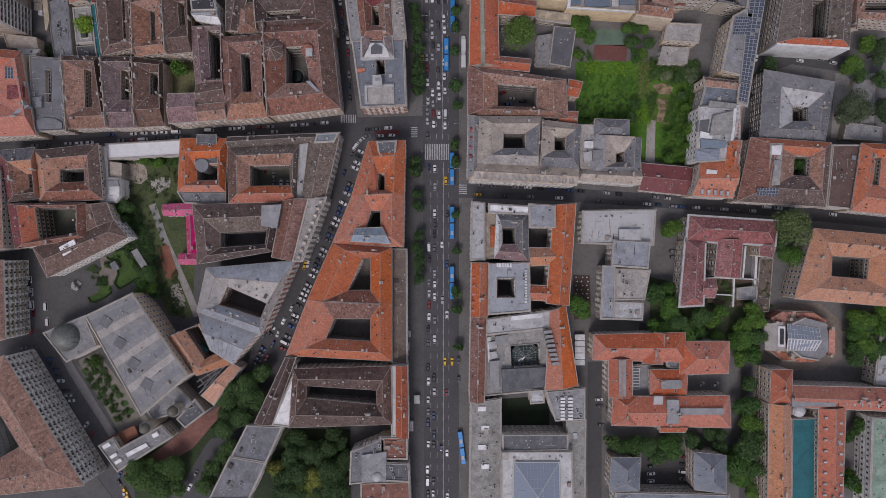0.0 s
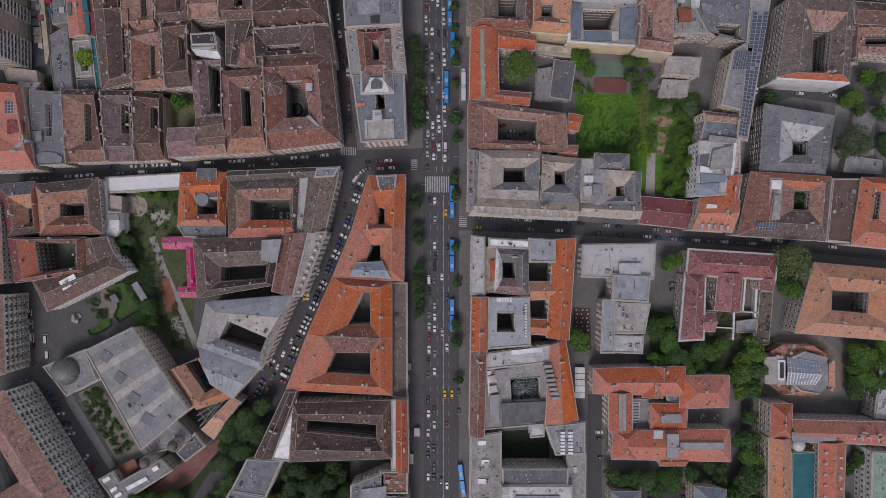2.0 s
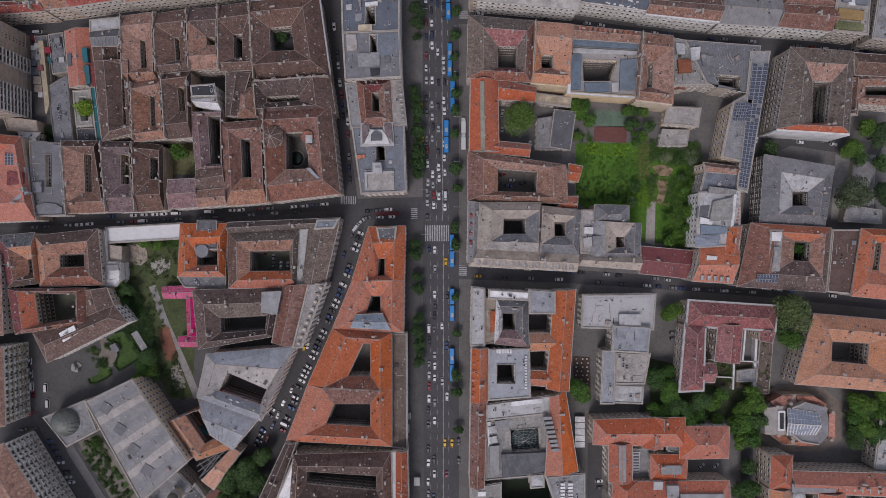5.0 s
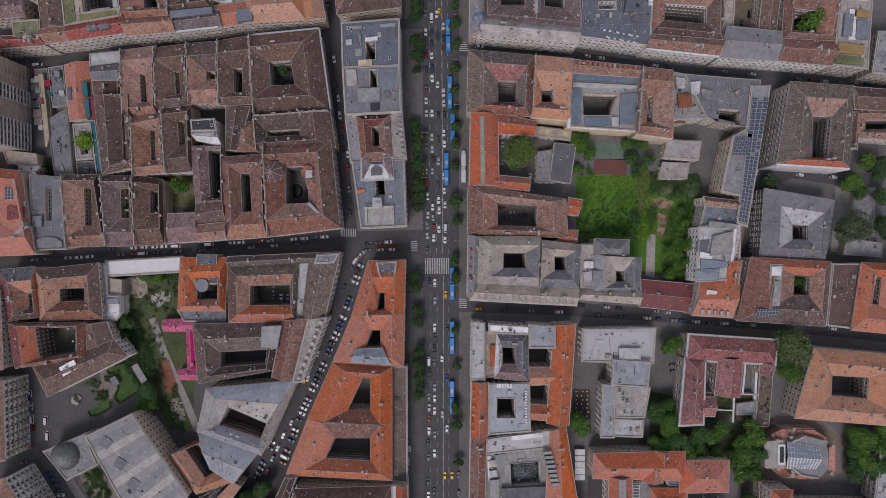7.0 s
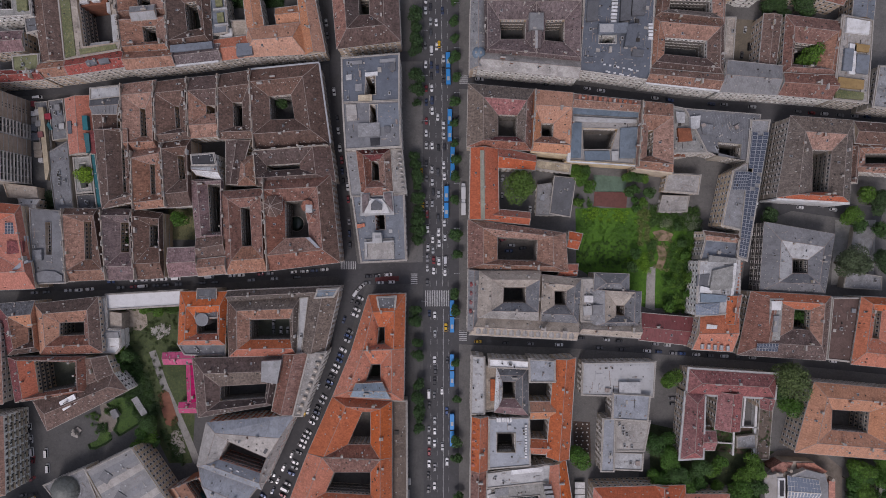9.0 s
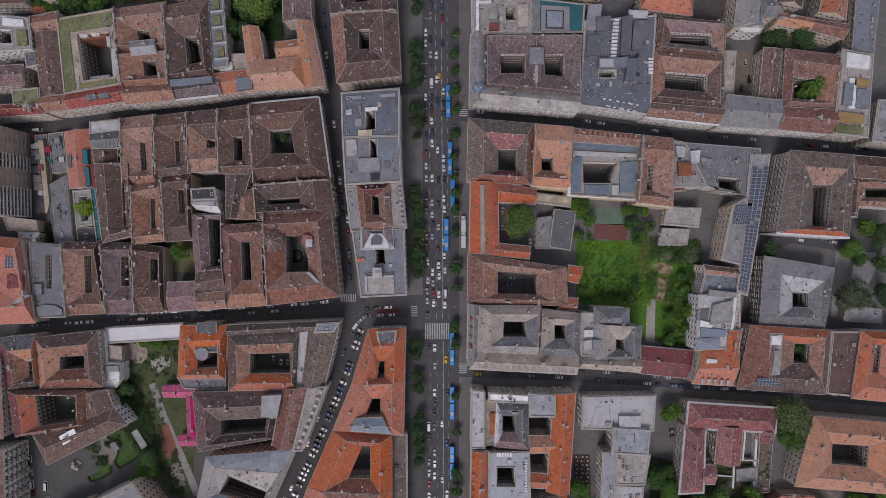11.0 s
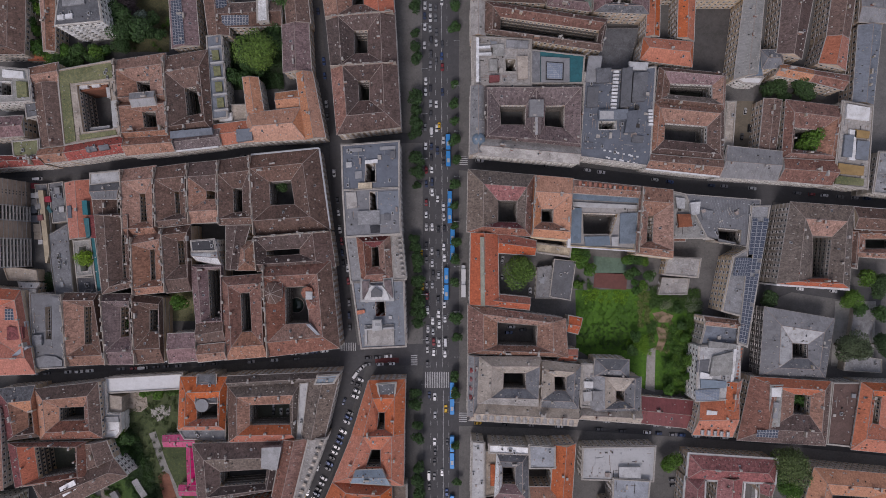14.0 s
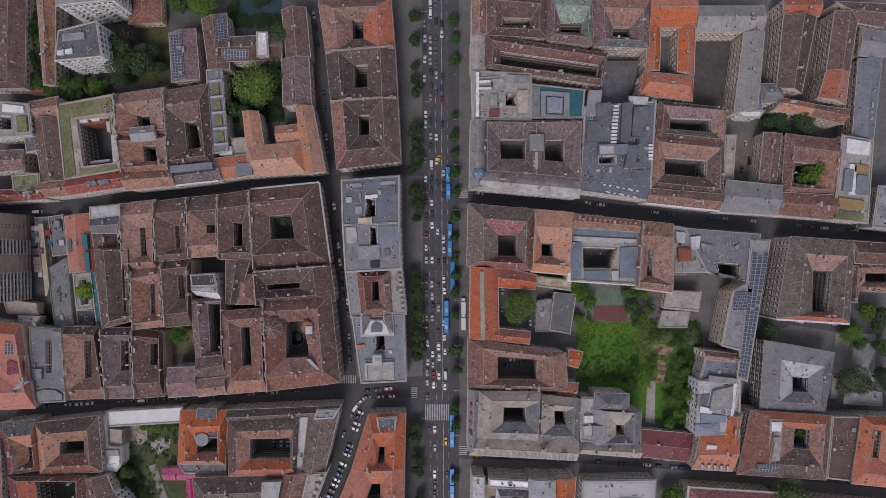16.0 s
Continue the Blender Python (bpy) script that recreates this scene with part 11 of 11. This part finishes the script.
litter(leafy_court, [(174.9, 56.5), (181.8, 56.5), (180.0, 34.1), (174.0, 34.1)], None, 20.6, 2.0)
litter(tile_terrace, [(-33.7, -102.2), (-19.6, -102.2), (-19.6, -113.5), (-33.7, -113.5)], None, 16.0, 5.0, 'terrace_furniture')
box_on(park_house, 'pergola_beam', [(-43.6, -110.3), (-42.9, -110.0), (-42.4, -105.4), (-43.2, -105.7)], 14, 14.6, PLASTER, C['white'], '')
box_on(park_house, 'pergola_beam', [(-42.1, -109.6), (-41.3, -109.3), (-40.9, -104.9), (-41.6, -105.2)], 14, 14.6, PLASTER, C['white'], '')
box_on(park_house, 'pergola_beam', [(-40.6, -108.9), (-39.8, -108.6), (-39.3, -104.5), (-40.1, -104.8)], 14, 14.6, PLASTER, C['white'], '')
box_on(park_house, 'pergola_beam', [(-39.0, -108.3), (-38.3, -108.0), (-37.8, -104.0), (-38.6, -104.3)], 14, 14.6, PLASTER, C['white'], '')
box_on(park_house, 'pergola_beam', [(-37.5, -107.6), (-36.7, -107.3), (-36.3, -103.5), (-37.0, -103.8)], 14, 14.6, PLASTER, C['white'], '')
box_on(park_house, 'pergola_beam', [(-35.9, -106.9), (-35.2, -106.6), (-34.7, -103.1), (-35.5, -103.4)], 14, 14.6, PLASTER, C['white'], '')
box_on(dome_house, 'deck_rim', [(24.0, -48.3), (25.9, -48.0), (26.5, -61.3), (24.6, -61.6)], 13, 13.8, SHEET, C['white'], '')
box_on(dome_house, 'plant_room', [(28.3, -47.6), (35.6, -46.4), (35.6, -50.7), (28.3, -51.9)], 13, 14.6, FELT, C['grey'], '')
box_on(striped_roof, 'roof_patch', [(-196.1, 155.4), (-193.3, 155.4), (-192.7, 147.7), (-195.5, 147.7)], 12.4, 15.3, SHEET, C['teal'], '')
box_on(striped_roof, 'roof_patch', [(-195.2, 145.8), (-192.4, 145.8), (-191.5, 136.3), (-193.6, 135.1)], 12.4, 15.2, SHEET, C['teal'], '')
box_on(striped_roof, 'roof_patch', [(-204.6, 152.7), (-202.5, 152.7), (-202.1, 145.9), (-204.3, 145.9)], 12.4, 14.2, SHEET, C['ink'], '')
box_on(striped_roof, 'roof_patch', [(-192.6, 147.6), (-189.2, 147.3), (-187.3, 134.9), (-191.9, 135.2)], 12.2, 14.0, TILE, C['maroon'], '')
box_on(green_terraces, 'planted_box', [(-125.5, 236.6), (-121.8, 236.9), (-121.2, 231.7), (-124.9, 231.4)], 15, 15.9, GRASS, C['moss'], '')
box_on(green_terraces, 'planted_box', [(-124.6, 228.0), (-120.9, 228.3), (-120.3, 223.1), (-124.0, 222.8)], 15, 15.9, GRASS, C['moss'], '')
box_on(green_terraces, 'planted_box', [(-123.7, 219.5), (-120.0, 219.8), (-119.4, 214.6), (-123.1, 214.3)], 15, 15.9, GRASS, C['moss'], '')
box_on(green_terraces, 'planted_box', [(-122.7, 210.9), (-119.1, 211.2), (-118.5, 206.0), (-122.1, 205.7)], 15, 15.9, GRASS, C['moss'], '')
box_on(green_terraces, 'terrace_wall', [(-126.6, 238.5), (-119.3, 239.4), (-119.3, 238.5), (-126.6, 237.5)], 15, 17, PLASTER, C['pale'], '')
box_on(green_terraces, 'terrace_wall', [(-125.8, 229.9), (-118.5, 230.8), (-118.5, 229.9), (-125.8, 229.0)], 15, 17, PLASTER, C['pale'], '')
box_on(green_terraces, 'terrace_wall', [(-125.0, 221.4), (-117.7, 222.3), (-117.7, 221.4), (-125.0, 220.4)], 15, 17, PLASTER, C['pale'], '')
box_on(green_terraces, 'terrace_wall', [(-124.3, 212.8), (-116.9, 213.7), (-116.9, 212.8), (-124.3, 211.9)], 15, 17, PLASTER, C['pale'], '')
box_on(green_terraces, 'terrace_wall', [(-123.5, 204.3), (-116.1, 205.2), (-116.1, 204.3), (-123.5, 203.4)], 15, 17, PLASTER, C['pale'], '')
box_on(temple, 'roof_sheet', [(-188.68, -38.79), (-165.36, -26.9), (-163.28, -29.97), (-186.61, -42.48)], 20.0, 20.07, SHEET, C['lead'])
box_on(temple, 'roof_sheet', [(-185.43, -44.58), (-162.09, -31.72), (-160.01, -34.79), (-183.36, -48.27)], 20.0, 20.07, SHEET, C['stone'])
box_on(temple, 'roof_sheet', [(-180.39, -53.53), (-157.05, -39.18), (-154.97, -42.26), (-178.31, -57.21)], 20.0, 20.07, SHEET, C['lead'])
box_on(temple, 'roof_sheet', [(-176.83, -59.84), (-153.49, -44.45), (-151.41, -47.52), (-174.76, -63.53)], 20.0, 20.07, SHEET, C['stone'])
box_on(temple, 'roof_sheet', [(-172.69, -67.21), (-149.33, -50.59), (-147.25, -53.66), (-170.62, -70.89)], 20.0, 20.07, SHEET, C['lead'])
box_on(temple, 'roof_sheet', [(-169.14, -73.53), (-145.77, -55.85), (-143.69, -58.92), (-167.07, -77.21)], 20.0, 20.07, SHEET, C['stone'])
box_on(temple, 'roof_sheet', [(-164.99, -80.89), (-141.61, -62.0), (-139.53, -65.07), (-162.92, -84.58)], 20.0, 20.07, SHEET, C['lead'])
litter(ornate_front, [(-72.0, 26.9), (-62.9, 27.5), (-75.6, -6.4), (-80.2, -6.4)], None, 20.0, 3.0)
car_row((-223.6, -60.1), (-208.6, -88.2), gap=3.2, fill=0.92, turn=60)
car(*(-201.6, -99.4), 58, paint=('white', (0.6, 0.6, 0.6)), parked=False)
car(*(-198.4, -104.8), 58)
car(*(-231.0, -55.6), 20)
car(*(-237.1, -56.0), 8)
car(*(-182.4, -127.5), 62)
car(-236.8, -61.1, 30, paint=('yellow', (0.6, 0.36, 0.01)), parked=False)
car(-232.9, -57.9, 30, paint=('yellow', (0.6, 0.36, 0.01)), parked=False)
car(-179.8, -136.6, -60, paint=('yellow', (0.6, 0.36, 0.01)), parked=False)
car(-177.9, -140.5, -60, paint=('yellow', (0.6, 0.36, 0.01)), parked=False)
car(-78.1, -9.3, 70, paint=('yellow', (0.6, 0.36, 0.01)), parked=False)
car(19.8, 30.7, 0, paint=('yellow', (0.6, 0.36, 0.01)), parked=False)
car(*(-233.9, -19.1), 88)
car(*(-233.2, -25.1), 88)
car(*(-232.6, -30.9), 86)
car(*(-231.6, -36.0), 84, paint=('red', (0.16, 0.015, 0.02)))
car(*(-224.3, -32.2), 92)
car(*(-223.3, -40.8), 92)
car(-232.3, -47.0, 40)
car(-143.3, -134.7, 62)
car(-139.5, -127.0, 62)
thicket([(148.9, -17.5), (164.2, -18.1), (163.6, -29.9), (148.3, -28.3)], 60, 1.4, (0.05, 0.1, 0.02), 2.0)
terrace_walls = tagged(new('garden_walls'), 'white rendered garden walls of a terraced courtyard', 'walls')
box_on(terrace_walls, 'wall', [(146.8, -15.5), (176.5, -16.8), (176.5, -17.4), (146.8, -16.1)], 0.4, 4.2, PLASTER, C['white'], '')
box_on(terrace_walls, 'wall', [(162.6, -16.8), (163.5, -16.8), (162.9, -32.6), (161.9, -32.6)], 0.4, 4.2, PLASTER, C['white'], '')
box_on(terrace_walls, 'wall', [(175.2, 1.6), (176.5, 1.6), (174.6, -35.1), (173.3, -35.1)], 0.4, 4.2, PLASTER, C['white'], '')
box_on(terrace_walls, 'wall', [(168.9, 1.6), (169.9, 1.6), (168.3, -16.8), (167.3, -16.8)], 0.4, 4.2, PLASTER, C['white'], '')
box_on(terrace_walls, 'wall', [(151.2, -25.0), (162.6, -25.6), (162.6, -26.3), (151.2, -25.6)], 0.4, 4.2, PLASTER, C['white'], '')
hip_house([(-93.5, 111.3), (-92.9, 104.7), (-86.3, 105.3), (-86.3, 111.9)], 21, 3, 'mid', hip=0.45, chim=0, vents=0, label='hipped attic pavilion above the court wing')
hip_house([(-73.0, 102.9), (-71.8, 97.4), (-66.4, 98.0), (-67.6, 103.5)], 21, 2.5, 'mid', hip=0.45, chim=0, vents=0, label='hipped attic pavilion above the court wing')
strip('road', [(181.7, 103.3), (197.1, 109.1), (222.7, 105.3), (248.3, 101.1)], 9, 0.165, ASPHALT, None, 'asphalt side street with parked cars', 'road')
car(198.7, 110.4, -6)
car(206.7, 109.7, -6)
car(213.7, 107.2, -8)
car(220.8, 105.3, -10)
car(201.9, 106.5, -8)
car(-42.2, 67.5, 2, parked=False)
car(-37.1, 67.8, 2, parked=False)
car(-31.0, 68.5, 2, parked=False)
car(-42.9, 63.7, 8, parked=False)
car(-35.5, 64.0, 2, parked=False)
car(-29.1, 64.3, 0, parked=False)
car(-46.1, 61.8, 40, parked=False)
car(-49.3, 58.2, 55, parked=False)
car(-51.2, 54.1, 66, parked=False)
box_on(ribbed_annex, 'roof_house', [(132.5, 153.9), (138.0, 154.5), (137.3, 147.8), (133.1, 147.2)], 17, 20, FELT, C['pale'], '')
box_on(ribbed_annex, 'roof_house', [(125.1, 156.9), (129.9, 156.3), (129.9, 150.9), (125.7, 150.9)], 17, 18.8, FELT, C['pale'], '')
box_on(ribbed_annex, 'roof_house', [(126.0, 147.8), (132.7, 147.8), (133.9, 141.2), (126.6, 140.6)], 17, 19.5, FELT, C['rust'], '')
box_on(ribbed_annex, 'roof_house', [(138.3, 150.9), (144.9, 149.6), (144.9, 144.2), (139.5, 144.8)], 17, 19.2, FELT, C['lead'], '')
ribbed_roof_seam = Shape()
ribbed_roof_seam.bar((144.08, 156.17, 18.0), (149.68, 140.47, 18.0), 0.14, 0.12)
part('seam', ribbed_roof_seam, STEEL, ribbed_roof)
ribbed_roof_seam = Shape()
ribbed_roof_seam.bar((145.75, 156.04, 18.0), (150.85, 139.85, 18.0), 0.14, 0.12)
part('seam', ribbed_roof_seam, STEEL, ribbed_roof)
ribbed_roof_seam = Shape()
ribbed_roof_seam.bar((147.43, 155.91, 18.0), (152.03, 139.22, 18.0), 0.14, 0.12)
part('seam', ribbed_roof_seam, STEEL, ribbed_roof)
ribbed_roof_seam = Shape()
ribbed_roof_seam.bar((149.1, 155.78, 18.0), (151.35, 146.33, 18.0), 0.14, 0.12)
part('seam', ribbed_roof_seam, STEEL, ribbed_roof)
ribbed_roof_seam = Shape()
ribbed_roof_seam.bar((150.78, 155.64, 18.0), (152.76, 145.92, 18.0), 0.14, 0.12)
part('seam', ribbed_roof_seam, STEEL, ribbed_roof)
ribbed_roof_seam = Shape()
ribbed_roof_seam.bar((152.45, 155.51, 18.0), (154.16, 145.52, 18.0), 0.14, 0.12)
part('seam', ribbed_roof_seam, STEEL, ribbed_roof)
ribbed_roof_seam = Shape()
ribbed_roof_seam.bar((154.12, 155.38, 18.0), (155.55, 145.12, 18.0), 0.14, 0.12)
part('seam', ribbed_roof_seam, STEEL, ribbed_roof)
ribbed_roof_seam = Shape()
ribbed_roof_seam.bar((155.8, 155.25, 18.0), (156.96, 144.72, 18.0), 0.14, 0.12)
part('seam', ribbed_roof_seam, STEEL, ribbed_roof)
ribbed_roof_seam = Shape()
ribbed_roof_seam.bar((157.47, 155.12, 18.0), (158.36, 144.31, 18.0), 0.14, 0.12)
part('seam', ribbed_roof_seam, STEEL, ribbed_roof)
ribbed_roof_seam = Shape()
ribbed_roof_seam.bar((159.15, 154.99, 18.0), (159.75, 143.91, 18.0), 0.14, 0.12)
part('seam', ribbed_roof_seam, STEEL, ribbed_roof)
ribbed_roof_seam = Shape()
ribbed_roof_seam.bar((160.82, 154.86, 18.0), (161.43, 134.22, 18.0), 0.14, 0.12)
part('seam', ribbed_roof_seam, STEEL, ribbed_roof)
ribbed_roof_seam = Shape()
ribbed_roof_seam.bar((162.5, 154.72, 18.0), (162.6, 133.6, 18.0), 0.14, 0.12)
part('seam', ribbed_roof_seam, STEEL, ribbed_roof)
ribbed_roof_seam = Shape()
ribbed_roof_seam.bar((164.17, 154.59, 18.0), (163.78, 132.97, 18.0), 0.14, 0.12)
part('seam', ribbed_roof_seam, STEEL, ribbed_roof)
ribbed_roof_seam = Shape()
ribbed_roof_seam.bar((165.85, 154.46, 18.0), (164.95, 132.35, 18.0), 0.14, 0.12)
part('seam', ribbed_roof_seam, STEEL, ribbed_roof)
ribbed_roof_seam = Shape()
ribbed_roof_seam.bar((167.52, 154.33, 18.0), (166.12, 131.72, 18.0), 0.14, 0.12)
part('seam', ribbed_roof_seam, STEEL, ribbed_roof)
thicket([(148.5, 4.2), (154.9, 4.2), (154.2, -15.7), (147.8, -15.7)], 60, 1.5, (0.03, 0.07, 0.016))
thicket([(152.1, -18.8), (176.9, -18.8), (175.0, -33.1), (152.1, -31.5)], 90, 1.0, (0.06, 0.09, 0.03), 2.0)
thicket([(178.0, -6.0), (185.3, -6.0), (183.1, -34.6), (175.8, -34.6)], 40, 0.8, (0.06, 0.1, 0.03), 3.0)
litter(garden_terrace, [(177.7, -5.4), (185.3, -5.4), (182.8, -35.2), (175.2, -35.2)], None, 3.0, 4.0)
balconies(square_front, (-233.4, -47.8), (-234.6, -6.3), 9, 6, 22, 'beige')
balconies(long_front, (-189.7, -124.2), (-231.3, -56.5), 17, 7, 26, 'ivory')
thicket([(-185.3, 22.7), (-175.7, 29.1), (-164.5, 3.5), (-160.6, -12.5), (-169.3, -18.9), (-178.9, -2.9)], 200, 2.2, colour=(0.035, 0.085, 0.014))
litter(pale_house, [(15.8, 243.1), (47.3, 241.6), (47.3, 217.0), (16.4, 217.0)], [(33.4, 231.0), (38.8, 231.0), (39.4, 224.3), (33.7, 224.3)], 19.0, 2.5)
slab('yard', [(112.6, -113.6), (142.7, -113.6), (142.7, -137.9), (112.0, -137.9)], 0.19, YARD, (0.06, 0.058, 0.058), 'dark asphalt yard with marked parking bays', 'yard', 'structure')
car(117.7, -118.7, 2)
car(135.7, -117.4, 178)
car(117.7, -122.9, 2)
car(135.7, -121.6, 178)
car(117.7, -127.0, 2)
car(135.7, -125.7, 178)
car(117.7, -131.2, 2)
car(135.7, -129.9, 178)
grove([(92.5, -101.0), (110.5, -101.0), (110.5, -114.9), (92.5, -114.9)], 7, 5.5, colour=(0.05, 0.1, 0.018))
grove([(110.2, -113.0), (115.8, -113.0), (115.2, -128.7), (109.5, -128.7)], 7, 5, colour=(0.035, 0.08, 0.015))
grove([(124.6, -101.0), (157.7, -101.7), (157.4, -110.5), (124.6, -109.2)], 7.5, 4.6, colour=(0.04, 0.085, 0.02))
car(1.0, -63.7, 90, paint=('yellow', (0.6, 0.36, 0.01)), parked=False)
car(1.6, 38.7, 90, paint=('yellow', (0.6, 0.36, 0.01)), parked=False)
car(-2.2, 198.7, 90, paint=('yellow', (0.6, 0.36, 0.01)), parked=False)
box_on(shaft_house_south, 'roof_sheet', [(-35.7, 159.1), (-23.2, 160.0), (-22.6, 147.8), (-34.6, 147.2)], 25, 25.35, SHEET, C['blue'], '')
box_on(shaft_house_south, 'roof_sheet', [(-51.1, 158.5), (-45.8, 158.8), (-45.2, 153.8), (-50.5, 153.5)], 25, 26.0, SHEET, C['stone'], '')
box_on(shaft_house, 'roof_box', [(-51.2, 181.7), (-42.8, 182.3), (-42.5, 180.5), (-50.9, 179.9)], 25, 25.9, SHEET, C['grey'], '')
box_on(shaft_house, 'roof_box', [(-33.3, 182.9), (-25.0, 183.5), (-25.0, 181.7), (-33.3, 181.1)], 25, 25.9, SHEET, C['grey'], '')
box_on(shaft_house, 'roof_box', [(-46.4, 169.8), (-42.8, 170.1), (-42.8, 166.3), (-46.1, 166.0)], 25, 25.9, SHEET, C['grey'], '')

# ---- road markings ----
def stripes(x0, y0, x1, y1, count, across):
    """A crossing of painted bars; across: bars lie beside one another from west to east, else from north to south."""
    s = Shape()
    for i in range(count):
        t0, t1 = (i + 0.1) / count, (i + 0.6) / count
        if across:
            s.box(x0 + (x1 - x0) * t0, y0, -0.02, x0 + (x1 - x0) * t1, y1, 0.008)
        else:
            s.box(x0, y0 + (y1 - y0) * t0, -0.02, x1, y0 + (y1 - y0) * t1, 0.008)
    return tagged(part("zebra_crossing", s, PAINT), "worn white zebra crossing painted on the asphalt", "crossing", "", "structure")


def lane_line(x0, y0, x1, y1, dash=3.0, gap=4.0):
    s, d = Shape(), math.dist((x0, y0), (x1, y1))
    t = 0.0
    while t < d:
        a, b = lerp((x0, y0), (x1, y1), t / d), lerp((x0, y0), (x1, y1), min(d, t + dash) / d)
        s.bar((*a, 0.0), (*b, 0.0), 0.16, 0.008)
        t += dash + gap
    return tagged(part("lane_line", s, PAINT), "worn white dashed lane line", "road marking", "", "structure")


stripes(-10.2, 50.5, 3.6, 59.5, 14, True)
stripes(-18.2, 61.0, -14.5, 69.5, 8, False)
stripes(9.0, 31.0, 13.5, 37.5, 6, False)
stripes(-58.0, 71.5, -49.0, 76.0, 9, True)
stripes(9.3, 176.5, 14.0, 184.5, 7, False)
for x in (-6.9, -3.3, 0.0, 3.3):
    lane_line(x, -160, x, 49)
    lane_line(x - 0.4, 62, x - 1.2, 300)
lane_line(0.3, -160, 0.3, 49, 30, 0.01)
lane_line(-0.1, 62, -1.0, 300, 30, 0.01)
